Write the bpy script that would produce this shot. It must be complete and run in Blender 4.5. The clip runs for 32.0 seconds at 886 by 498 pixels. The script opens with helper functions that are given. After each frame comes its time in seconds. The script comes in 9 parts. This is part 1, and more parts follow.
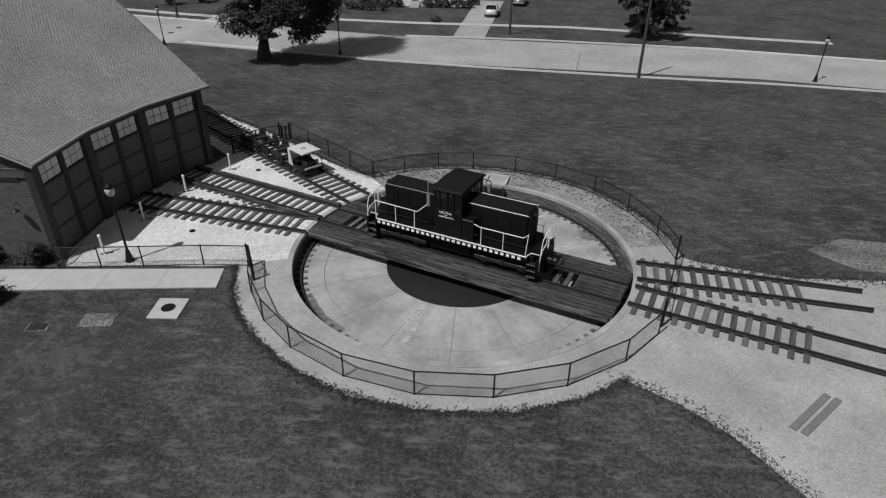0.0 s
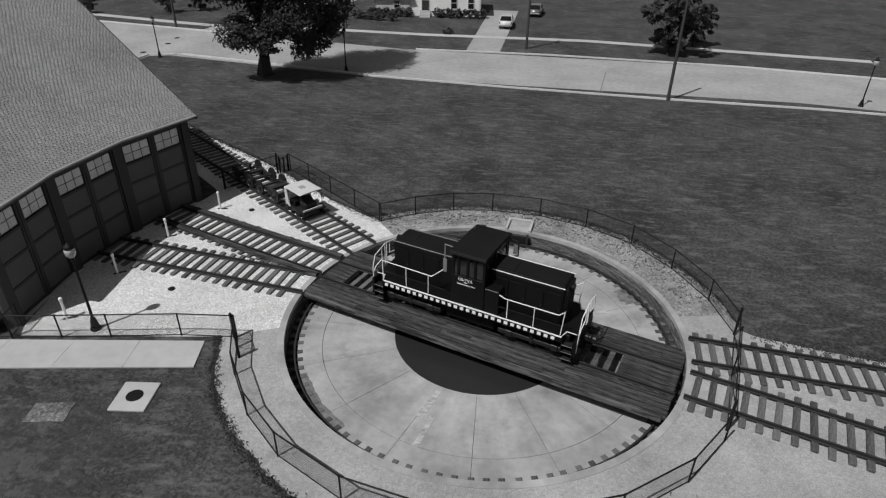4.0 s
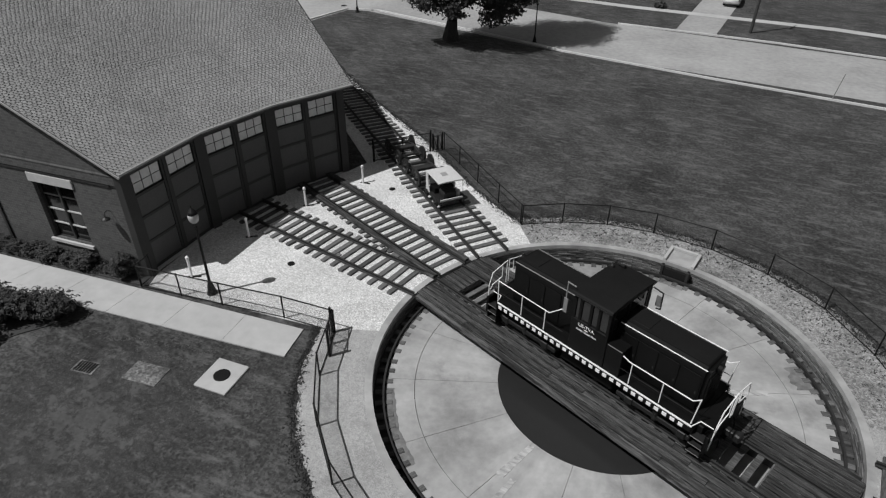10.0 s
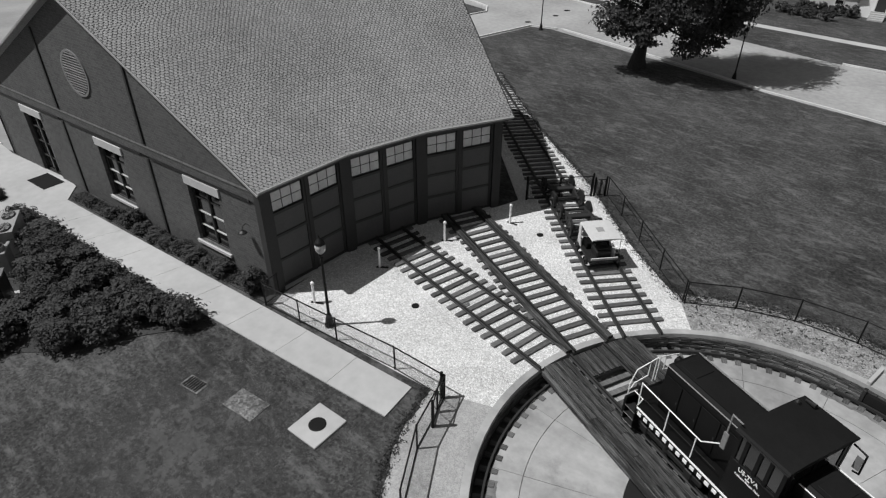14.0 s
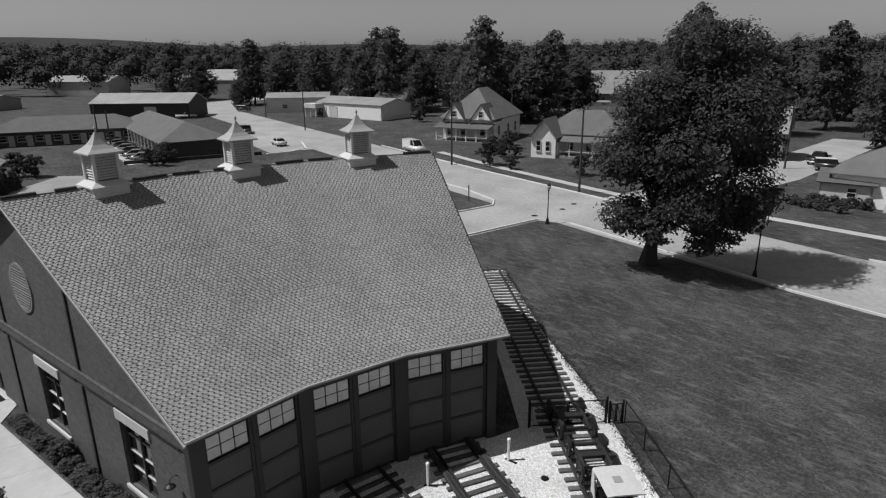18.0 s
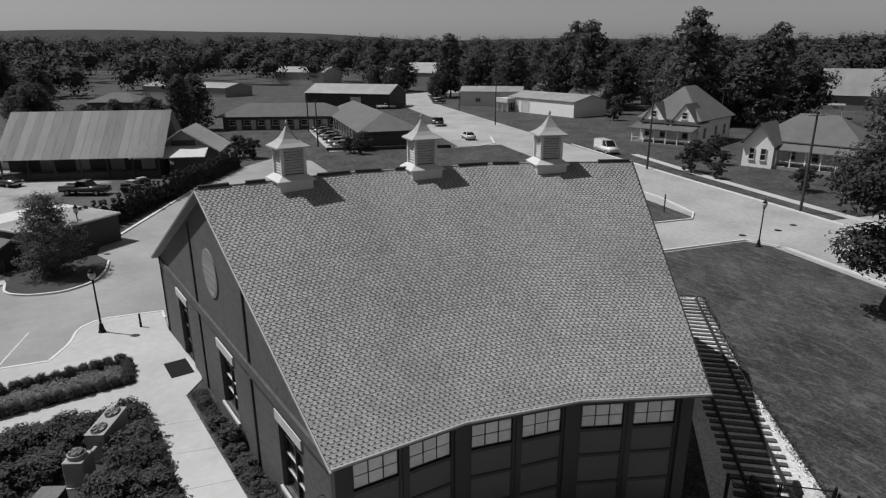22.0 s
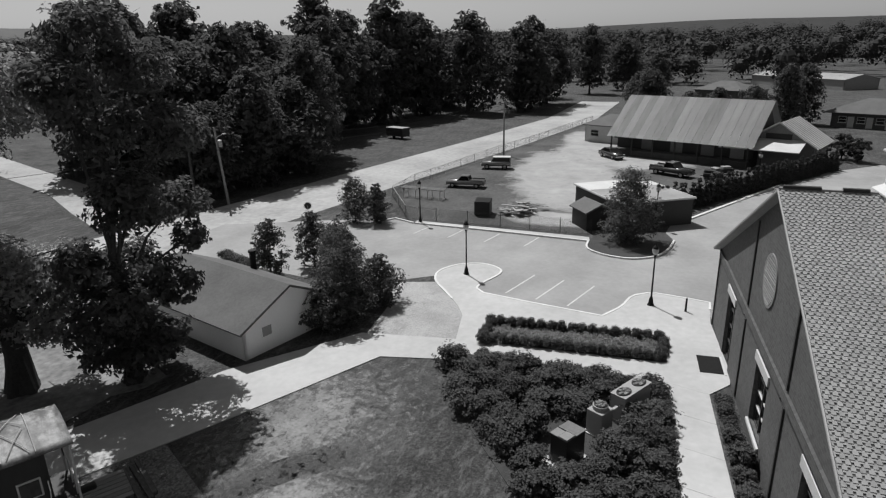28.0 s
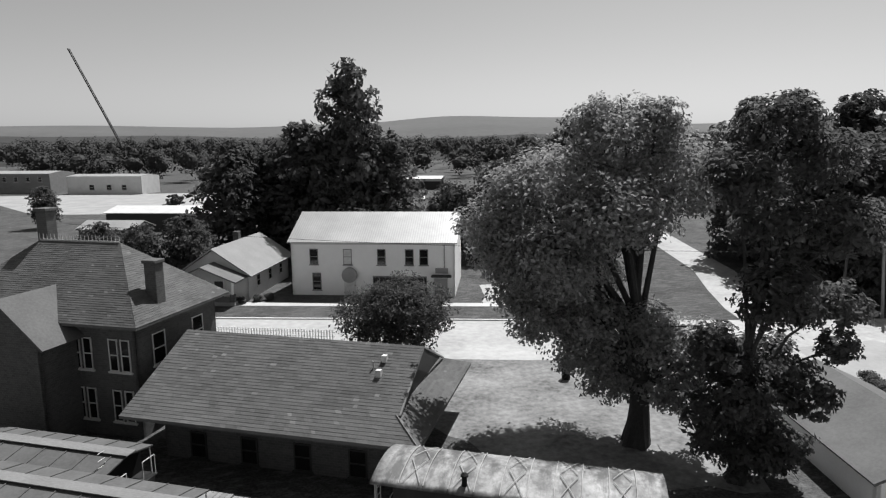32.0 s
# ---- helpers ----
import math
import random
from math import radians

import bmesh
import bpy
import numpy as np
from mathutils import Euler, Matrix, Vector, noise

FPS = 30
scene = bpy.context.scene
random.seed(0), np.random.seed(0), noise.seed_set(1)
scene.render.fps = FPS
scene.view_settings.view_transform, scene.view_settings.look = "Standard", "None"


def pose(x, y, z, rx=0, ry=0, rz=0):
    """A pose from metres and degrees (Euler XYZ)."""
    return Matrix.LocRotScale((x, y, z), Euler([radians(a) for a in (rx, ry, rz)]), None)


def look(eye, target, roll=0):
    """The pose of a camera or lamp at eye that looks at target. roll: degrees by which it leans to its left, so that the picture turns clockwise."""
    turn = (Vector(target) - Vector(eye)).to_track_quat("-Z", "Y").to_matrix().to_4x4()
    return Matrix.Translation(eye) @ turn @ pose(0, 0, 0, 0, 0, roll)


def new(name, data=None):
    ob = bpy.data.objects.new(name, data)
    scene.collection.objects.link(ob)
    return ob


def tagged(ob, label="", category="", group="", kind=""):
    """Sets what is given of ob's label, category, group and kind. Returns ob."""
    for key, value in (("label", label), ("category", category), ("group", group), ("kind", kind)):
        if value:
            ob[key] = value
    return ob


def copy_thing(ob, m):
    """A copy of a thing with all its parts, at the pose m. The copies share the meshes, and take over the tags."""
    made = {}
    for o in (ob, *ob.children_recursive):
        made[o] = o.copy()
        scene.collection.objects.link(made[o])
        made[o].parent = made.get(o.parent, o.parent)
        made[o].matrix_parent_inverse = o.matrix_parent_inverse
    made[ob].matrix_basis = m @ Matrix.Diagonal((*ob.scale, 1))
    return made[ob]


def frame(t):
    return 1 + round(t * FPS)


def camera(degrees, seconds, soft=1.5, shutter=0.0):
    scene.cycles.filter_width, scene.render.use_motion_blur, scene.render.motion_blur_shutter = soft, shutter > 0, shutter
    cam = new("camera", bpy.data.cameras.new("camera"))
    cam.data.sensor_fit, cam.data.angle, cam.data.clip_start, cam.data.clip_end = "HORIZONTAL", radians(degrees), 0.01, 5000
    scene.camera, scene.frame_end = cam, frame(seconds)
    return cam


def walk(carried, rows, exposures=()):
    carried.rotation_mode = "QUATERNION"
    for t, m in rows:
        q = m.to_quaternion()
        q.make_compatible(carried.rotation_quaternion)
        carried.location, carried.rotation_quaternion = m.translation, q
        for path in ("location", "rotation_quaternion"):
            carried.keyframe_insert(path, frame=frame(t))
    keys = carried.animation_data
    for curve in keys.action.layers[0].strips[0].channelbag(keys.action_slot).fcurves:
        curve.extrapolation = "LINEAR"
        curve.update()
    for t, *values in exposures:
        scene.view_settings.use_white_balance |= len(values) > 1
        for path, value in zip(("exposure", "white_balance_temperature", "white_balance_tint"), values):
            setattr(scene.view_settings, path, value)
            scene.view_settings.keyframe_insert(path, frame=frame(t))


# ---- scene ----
cam = camera(71.2, 32.0, soft=1.25)
PATH = [
    (0, (1.136, 0.692, 15.921), (0.991, 2.406, 14.901), 0.5),
    (0.5, (0.875, 1.356, 15.944), (0.729, 3.071, 14.924), 0.8),
    (1, (0.657, 1.989, 15.964), (0.509, 3.703, 14.944), 0.7),
    (1.5, (0.426, 2.693, 16.001), (0.277, 4.408, 14.982), 0.9),
    (2, (0.26, 3.388, 16.032), (0.109, 5.102, 15.013), 0.8),
    (2.5, (0.139, 4.153, 16.047), (-0.015, 5.869, 15.03), 0.9),
    (3, (0.093, 4.794, 16.063), (-0.064, 6.509, 15.046), 0.9),
    (3.5, (0.082, 5.353, 16.083), (-0.078, 7.069, 15.068), 0.9),
    (5.5, (0.313, 6.888, 16.189), (0.146, 8.6, 15.168), 0.9),
    (6, (0.42, 7.16, 16.19), (0.252, 8.844, 15.124), 0.9),
    (6.5, (0.51, 7.51, 16.211), (0.345, 9.162, 15.094), 0.8),
    (7, (0.596, 7.838, 16.231), (0.43, 9.487, 15.113), 0.8),
    (7.5, (0.706, 8.207, 16.237), (0.529, 9.855, 15.118), 0.9),
    (8, (0.867, 8.572, 16.236), (0.63, 10.213, 15.118), 0.9),
    (8.5, (1.001, 8.982, 16.25), (0.663, 10.604, 15.131), 0.9),
    (9, (1.117, 9.389, 16.243), (0.659, 10.981, 15.123), 0.9),
    (9.5, (1.219, 9.828, 16.226), (0.623, 11.373, 15.105), 0.6),
    (10, (1.215, 10.21, 16.222), (0.524, 11.715, 15.101), 0.6),
    (10.5, (1.115, 10.613, 16.22), (0.317, 12.064, 15.099), 0.7),
    (11, (1.021, 10.975, 16.207), (0.143, 12.379, 15.086), 0.7),
    (11.5, (0.923, 11.395, 16.197), (-0.031, 12.75, 15.077), 0.7),
    (12, (0.738, 11.813, 16.195), (-0.278, 13.119, 15.072), 0.7),
    (12.5, (0.533, 12.286, 16.193), (-0.522, 13.561, 15.07), 0.6),
    (13, (0.332, 12.697, 16.203), (-0.743, 13.955, 15.081), 0.6),
    (13.5, (0.084, 13.142, 16.209), (-1.007, 14.388, 15.088), 0.5),
    (15.5, (-0.607, 14.958, 16.334), (-1.804, 16.244, 15.378), -0.2),
    (16, (-0.873, 15.507, 16.318), (-2.097, 16.816, 15.431), -0.3),
    (16.5, (-1.189, 16.198, 16.329), (-2.439, 17.531, 15.518), -0.4),
    (17, (-1.483, 16.833, 16.339), (-2.756, 18.185, 15.596), -0.4),
    (17.5, (-1.772, 17.436, 16.333), (-3.068, 18.804, 15.664), -0.4),
    (18, (-2.102, 18.032, 16.338), (-3.42, 19.413, 15.74), -0.5),
    (18.5, (-2.475, 18.515, 16.316), (-3.832, 19.883, 15.782), -0.4),
    (19, (-2.829, 18.885, 16.307), (-4.226, 20.216, 15.782), -0.3),
    (19.5, (-3.159, 19.178, 16.336), (-4.616, 20.445, 15.812), -0.4),
    (20, (-3.505, 19.366, 16.372), (-5.009, 20.575, 15.849), -0.3),
    (20.5, (-3.796, 19.519, 16.403), (-5.346, 20.669, 15.878), -0.3),
    (21, (-4.078, 19.658, 16.4), (-5.668, 20.749, 15.868), -0.3),
    (21.5, (-4.362, 19.797, 16.391), (-5.988, 20.809, 15.814), -0.2),
    (22, (-4.623, 19.915, 16.379), (-6.286, 20.843, 15.768), -0.2),
    (22.5, (-4.854, 19.981, 16.354), (-6.547, 20.846, 15.732), -0.2),
    (23, (-5.046, 20.052, 16.321), (-6.782, 20.824, 15.697), -0.2),
    (23.5, (-5.192, 20.154, 16.286), (-6.966, 20.836, 15.662), -0.1),
    (24, (-5.323, 20.233, 16.254), (-7.123, 20.842, 15.631), -0.1),
    (24.5, (-5.392, 20.231, 16.247), (-7.207, 20.792, 15.623), -0.0),
    (26.5, (-5.474, 20.044, 16.358), (-7.372, 20.069, 15.726), -1.1),
    (27, (-5.511, 20.066, 16.351), (-7.393, 19.814, 15.722), -1.2),
    (27.5, (-5.58, 20.024, 16.33), (-7.417, 19.544, 15.702), -1.1),
    (28, (-5.556, 19.934, 16.289), (-7.319, 19.222, 15.666), -1.1),
    (28.5, (-5.51, 19.741, 16.213), (-7.158, 18.79, 15.597), -1.0),
    (29, (-5.492, 19.547, 16.157), (-6.99, 18.371, 15.547), -0.9),
    (29.5, (-5.482, 19.388, 16.125), (-6.798, 18.009, 15.52), -0.8),
    (30, (-5.475, 19.204, 16.11), (-6.569, 17.641, 15.51), -0.7),
    (30.5, (-5.485, 18.958, 16.115), (-6.34, 17.252, 15.517), -0.6),
    (31, (-5.548, 18.685, 16.139), (-6.16, 16.877, 15.541), -0.5),
    (31.5, (-5.659, 18.411, 16.19), (-6.152, 16.557, 15.628), -0.5),
    (32, (-5.729, 18.193, 16.221), (-6.183, 16.272, 15.897), -0.5),
]
walk(cam, [(t, look(eye, target, roll)) for t, eye, target, roll in PATH], ((0.0, -0.6), (10.0, -0.55), (16.0, -0.35), (24.0, -0.35), (28.0, -0.15), (30.0, 0.0), (31.0, 0.18), (32.0, 0.4)))

# ---- light: a high sun from the south-west side of the plan, under a clear sky ----
SUN_TO = Vector((-0.353, -0.393, 0.849))
world = bpy.data.worlds.new("sky")
scene.world = world
world.use_nodes = True
wn = world.node_tree.nodes
wl = world.node_tree.links
sky = wn.new("ShaderNodeTexSky")
sky.sky_type = "NISHITA"
sky.sun_disc = False
sky.sun_elevation = math.asin(SUN_TO.z)
sky.sun_rotation = math.atan2(SUN_TO.x, SUN_TO.y)
grey = wn.new("ShaderNodeRGBToBW")
wl.new(sky.outputs[0], grey.inputs[0])
wl.new(grey.outputs[0], wn["Background"].inputs[0])
wn["Background"].inputs[1].default_value = 0.072
sun = new("sun", bpy.data.lights.new("sun", "SUN"))
sun.data.energy = 5.0
sun.data.angle = radians(0.5)
sun.matrix_world = Matrix.Translation((0, 0, 60)) @ SUN_TO.to_track_quat("Z", "Y").to_matrix().to_4x4()
scene.view_settings.exposure = -0.3


# ---- materials: the film is black and white, so every colour is a grey ----
def mat(name, v, rough=0.85, s1=0.4, a1=0.2, s2=9.0, a2=0.2, bump=0.15, metal=0.0, rand=0.0, island=0.0, coat=0.0, stretch=None):
    m = bpy.data.materials.new(name)
    m.use_nodes = True
    nt = m.node_tree
    n, l = nt.nodes, nt.links
    bsdf = n["Principled BSDF"]
    tc = n.new("ShaderNodeTexCoord")

    src = tc.outputs["Object"]
    if stretch:
        mp = n.new("ShaderNodeMapping")
        mp.inputs["Scale"].default_value = stretch
        l.new(src, mp.inputs["Vector"])
        src = mp.outputs[0]

    def noise_of(scale, detail):
        t = n.new("ShaderNodeTexNoise")
        t.inputs["Scale"].default_value = scale
        t.inputs["Detail"].default_value = detail
        t.inputs["Roughness"].default_value = 0.6
        l.new(src, t.inputs["Vector"])
        return t.outputs[0]

    def sum_of(a, b, k):
        t = n.new("ShaderNodeMath")
        t.operation = "MULTIPLY_ADD"
        l.new(b, t.inputs[0])
        t.inputs[1].default_value = k
        if a is None:
            t.inputs[2].default_value = 1.0 - k / 2
        else:
            l.new(a, t.inputs[2])
        return t.outputs[0]

    big, small = noise_of(s1, 4), noise_of(s2, 5)
    out = sum_of(None, big, 3.0 * a1)
    shift = n.new("ShaderNodeMath")
    shift.operation = "ADD"
    l.new(out, shift.inputs[0])
    shift.inputs[1].default_value = -1.5 * a2
    out = sum_of(shift.outputs[0], small, 3.0 * a2)
    if rand:
        info = n.new("ShaderNodeObjectInfo")
        out = sum_of(out, info.outputs["Random"], rand)
    if island:
        geo = n.new("ShaderNodeNewGeometry")
        out = sum_of(out, geo.outputs["Random Per Island"], island)
    scale = n.new("ShaderNodeMath")
    scale.operation = "MULTIPLY"
    scale.use_clamp = True
    l.new(out, scale.inputs[0])
    scale.inputs[1].default_value = v
    l.new(scale.outputs[0], bsdf.inputs["Base Color"])
    bsdf.inputs["Roughness"].default_value = rough
    bsdf.inputs["Metallic"].default_value = metal
    bsdf.inputs["Coat Weight"].default_value = coat
    if bump:
        b = n.new("ShaderNodeBump")
        b.inputs["Strength"].default_value = bump
        b.inputs["Distance"].default_value = 0.03
        l.new(small, b.inputs["Height"])
        l.new(b.outputs[0], bsdf.inputs["Normal"])
    return m


def add_pattern(m, kind, scale, amount, depth=0.3):
    """Lays a brick, stripe or stone pattern of real size over a grey material."""
    nt = m.node_tree
    n, l = nt.nodes, nt.links
    bsdf = n["Principled BSDF"]
    tc = [q for q in n if q.bl_idname == "ShaderNodeTexCoord"][0]
    old = bsdf.inputs["Base Color"].links[0].from_socket
    if kind == "brick":
        t = n.new("ShaderNodeTexBrick")
        t.inputs["Scale"].default_value = scale
        t.inputs["Color1"].default_value = (1, 1, 1, 1)
        t.inputs["Color2"].default_value = (0.72, 0.72, 0.72, 1)
        t.inputs["Mortar"].default_value = (1 + amount, 1 + amount, 1 + amount, 1)
        t.inputs["Mortar Size"].default_value = 0.012
        sep = n.new("ShaderNodeSeparateXYZ")
        com = n.new("ShaderNodeCombineXYZ")
        add = n.new("ShaderNodeMath")
        l.new(tc.outputs["Object"], sep.inputs[0])
        l.new(sep.outputs[0], add.inputs[0])
        l.new(sep.outputs[1], add.inputs[1])
        l.new(add.outputs[0], com.inputs[0])
        l.new(sep.outputs[2], com.inputs[1])
        l.new(com.outputs[0], t.inputs["Vector"])
        out = t.outputs["Color"]
    elif kind == "stones":
        t = n.new("ShaderNodeTexVoronoi")
        t.inputs["Scale"].default_value = scale
        l.new(tc.outputs["Object"], t.inputs["Vector"])
        r = n.new("ShaderNodeMapRange")
        r.inputs["From Max"].default_value = 1.0
        r.inputs["To Min"].default_value = 1 - amount
        r.inputs["To Max"].default_value = 1 + amount
        sep = n.new("ShaderNodeSeparateColor")
        l.new(t.outputs["Color"], sep.inputs[0])
        l.new(sep.outputs[0], r.inputs["Value"])
        out = r.outputs[0]
    else:
        t = n.new("ShaderNodeTexWave")
        t.bands_direction = kind
        t.inputs["Scale"].default_value = scale
        t.inputs["Distortion"].default_value = 0.4
        l.new(tc.outputs["Object"], t.inputs["Vector"])
        r = n.new("ShaderNodeMapRange")
        r.inputs["To Min"].default_value = 1 - amount
        r.inputs["To Max"].default_value = 1 + amount
        l.new(t.outputs["Fac"], r.inputs["Value"])
        out = r.outputs[0]
    mul = n.new("ShaderNodeMix")
    mul.data_type = "RGBA"
    mul.blend_type = "MULTIPLY"
    mul.inputs["Factor"].default_value = 1.0
    l.new(old, mul.inputs["A"])
    l.new(out, mul.inputs["B"])
    l.new(mul.outputs["Result"], bsdf.inputs["Base Color"])
    return m


GRASS = mat("mown_grass", 0.042, 0.95, 0.2, 1.0, 5.5, 0.9, 0.8)
add_pattern(GRASS, "stones", 13.0, 0.5)


def mow_tracks(m, turn, amount):
    """Long soft streaks along the way the mower went."""
    n, l = m.node_tree.nodes, m.node_tree.links
    bsdf = n["Principled BSDF"]
    old = bsdf.inputs["Base Color"].links[0].from_socket
    tc = n.new("ShaderNodeTexCoord")
    spin = n.new("ShaderNodeMapping")
    spin.inputs["Rotation"].default_value = (0, 0, radians(turn))
    l.new(tc.outputs["Object"], spin.inputs["Vector"])
    thin = n.new("ShaderNodeMapping")
    thin.inputs["Scale"].default_value = (0.10, 1.5, 1)
    l.new(spin.outputs[0], thin.inputs["Vector"])
    t = n.new("ShaderNodeTexNoise")
    t.inputs["Scale"].default_value = 1.0
    t.inputs["Detail"].default_value = 6
    t.inputs["Roughness"].default_value = 0.65
    l.new(thin.outputs[0], t.inputs["Vector"])
    r = n.new("ShaderNodeMapRange")
    r.inputs["From Min"].default_value = 0.3
    r.inputs["From Max"].default_value = 0.7
    r.inputs["To Min"].default_value = 1 - amount
    r.inputs["To Max"].default_value = 1 + amount
    l.new(t.outputs[0], r.inputs["Value"])
    k = n.new("ShaderNodeMath")
    k.operation = "MULTIPLY"
    l.new(old, k.inputs[0])
    l.new(r.outputs[0], k.inputs[1])
    l.new(k.outputs[0], bsdf.inputs["Base Color"])


mow_tracks(GRASS, -139, 0.3)


def blotches(m, tone, scale, lo, hi, share, stretch=(1, 1, 1)):
    """Patches of another tone with uneven, torn edges: worn spots, stains, dry grass."""
    n, l = m.node_tree.nodes, m.node_tree.links
    bsdf = n["Principled BSDF"]
    old = bsdf.inputs["Base Color"].links[0].from_socket
    tc = n.new("ShaderNodeTexCoord")
    mp = n.new("ShaderNodeMapping")
    mp.inputs["Scale"].default_value = stretch
    l.new(tc.outputs["Object"], mp.inputs["Vector"])
    t = n.new("ShaderNodeTexNoise")
    t.inputs["Scale"].default_value = scale
    t.inputs["Detail"].default_value = 9
    t.inputs["Roughness"].default_value = 0.72
    l.new(mp.outputs[0], t.inputs["Vector"])
    r = n.new("ShaderNodeMapRange")
    r.inputs["From Min"].default_value = lo
    r.inputs["From Max"].default_value = hi
    r.inputs["To Max"].default_value = share
    l.new(t.outputs[0], r.inputs["Value"])
    mix = n.new("ShaderNodeMix")
    mix.data_type = "RGBA"
    mix.inputs["B"].default_value = (tone, tone, tone, 1)
    l.new(r.outputs[0], mix.inputs["Factor"])
    l.new(old, mix.inputs["A"])
    l.new(mix.outputs["Result"], bsdf.inputs["Base Color"])


blotches(GRASS, 0.13, 1.5, 0.51, 0.66, 0.8, (0.5, 1.4, 1.0))
blotches(GRASS, 0.13, 0.3, 0.57, 0.72, 0.7)
blotches(GRASS, 0.018, 2.6, 0.54, 0.66, 0.65, (0.6, 1.4, 1.0))
GRAVEL = mat("white_limestone_gravel", 0.60, 0.95, 0.35, 0.22, 13.0, 0.45, 1.0)
add_pattern(GRAVEL, "stones", 30.0, 0.33)
blotches(GRAVEL, 0.22, 1.1, 0.6, 0.72, 0.6)
DUST = mat("pale_dusty_gravel", 0.33, 0.95, 0.3, 0.35, 7.0, 0.22, 0.3)
add_pattern(DUST, "stones", 34.0, 0.2)
blotches(DUST, 0.12, 0.8, 0.56, 0.72, 0.55)
CHIPS = mat("mixed_stone_chips", 0.14, 0.95, 0.4, 0.9, 7.0, 0.8, 0.6)
add_pattern(CHIPS, "stones", 16.0, 0.5)
RING_CHIPS = mat("weedy_pit_chippings", 0.24, 0.95, 0.35, 0.6, 7.0, 0.6, 0.6)
add_pattern(RING_CHIPS, "stones", 24.0, 0.45)
blotches(RING_CHIPS, 0.05, 0.9, 0.52, 0.66, 0.7)
ROUGH_TURF = mat("rough_yard_turf", 0.075, 0.95, 0.2, 0.6, 2.5, 0.5, 0.5)
MULCH = mat("dark_mulch", 0.045, 0.95, 0.6, 0.25, 14.0, 0.5, 0.8)
CONCRETE = mat("pale_concrete", 0.43, 0.85, 0.16, 0.22, 2.0, 0.12, 0.06)
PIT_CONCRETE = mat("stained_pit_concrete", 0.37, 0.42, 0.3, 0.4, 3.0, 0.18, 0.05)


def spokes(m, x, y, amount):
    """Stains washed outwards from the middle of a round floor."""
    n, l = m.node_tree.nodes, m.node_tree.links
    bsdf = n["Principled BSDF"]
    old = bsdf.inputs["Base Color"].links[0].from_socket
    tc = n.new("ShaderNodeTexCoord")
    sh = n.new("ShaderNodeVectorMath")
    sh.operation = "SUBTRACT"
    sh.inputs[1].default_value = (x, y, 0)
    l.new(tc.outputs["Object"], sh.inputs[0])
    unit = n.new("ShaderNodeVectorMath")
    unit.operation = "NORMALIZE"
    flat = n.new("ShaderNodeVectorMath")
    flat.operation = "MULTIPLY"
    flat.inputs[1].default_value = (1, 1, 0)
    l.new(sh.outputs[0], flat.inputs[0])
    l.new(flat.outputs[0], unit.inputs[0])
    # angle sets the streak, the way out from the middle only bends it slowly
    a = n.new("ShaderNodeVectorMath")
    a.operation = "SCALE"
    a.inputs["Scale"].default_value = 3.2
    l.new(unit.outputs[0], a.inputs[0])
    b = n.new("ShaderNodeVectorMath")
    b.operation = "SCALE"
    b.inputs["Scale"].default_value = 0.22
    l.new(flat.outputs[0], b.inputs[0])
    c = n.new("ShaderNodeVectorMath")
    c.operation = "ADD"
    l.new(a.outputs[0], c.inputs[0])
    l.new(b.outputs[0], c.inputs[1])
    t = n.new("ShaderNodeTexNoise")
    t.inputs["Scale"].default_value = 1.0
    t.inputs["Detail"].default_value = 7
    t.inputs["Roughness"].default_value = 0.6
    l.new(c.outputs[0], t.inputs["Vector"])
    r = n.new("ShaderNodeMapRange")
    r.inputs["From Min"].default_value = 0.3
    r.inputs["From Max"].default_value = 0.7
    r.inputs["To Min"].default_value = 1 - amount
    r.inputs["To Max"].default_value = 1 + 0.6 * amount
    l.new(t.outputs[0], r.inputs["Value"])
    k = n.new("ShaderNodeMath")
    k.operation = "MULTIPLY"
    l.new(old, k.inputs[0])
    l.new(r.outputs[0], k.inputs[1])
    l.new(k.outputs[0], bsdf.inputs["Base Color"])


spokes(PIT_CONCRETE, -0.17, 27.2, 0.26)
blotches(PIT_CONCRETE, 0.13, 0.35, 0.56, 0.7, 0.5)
KERB = mat("whitened_kerb_concrete", 0.62, 0.8, 0.6, 0.15, 8.0, 0.15, 0.1)

DARK_SLAB = mat("dark_wet_slab", 0.022, 0.35, 0.3, 0.1, 3.0, 0.1, 0.03)
ASPHALT = mat("sun_bleached_asphalt", 0.33, 0.9, 0.14, 0.3, 2.2, 0.22, 0.15)
LOT = mat("grey_parking_asphalt", 0.28, 0.9, 0.2, 0.28, 2.5, 0.1, 0.15)
ROADDUST = mat("bleached_street_surface", 0.34, 0.9, 0.12, 0.35, 1.6, 0.25, 0.1)
PAINT_LINE = mat("worn_line_paint", 0.52, 0.8, 2.0, 0.2, 12, 0.25, 0.0)
BRICK = mat("dark_red_brick", 0.097, 0.9, 0.35, 0.2, 6.0, 0.15, 0.3)
add_pattern(BRICK, "brick", 1.9, 0.35)
STONE_WALL = mat("pit_brick_wall", 0.085, 0.9, 0.6, 0.9, 5.0, 1.5, 0.5, rand=1.2, stretch=(1.0, 0.4, 1.6))
TIMBER = mat("weathered_timber", 0.045, 0.9, 2.2, 1.5, 9.0, 2.4, 1.0, rand=1.3, stretch=(0.10, 1.8, 1.0))
blotches(TIMBER, 0.008, 3.0, 0.46, 0.55, 0.92, (0.14, 2.2, 1.0))
blotches(TIMBER, 0.17, 4.0, 0.56, 0.66, 0.75, (0.10, 3.0, 1.0))
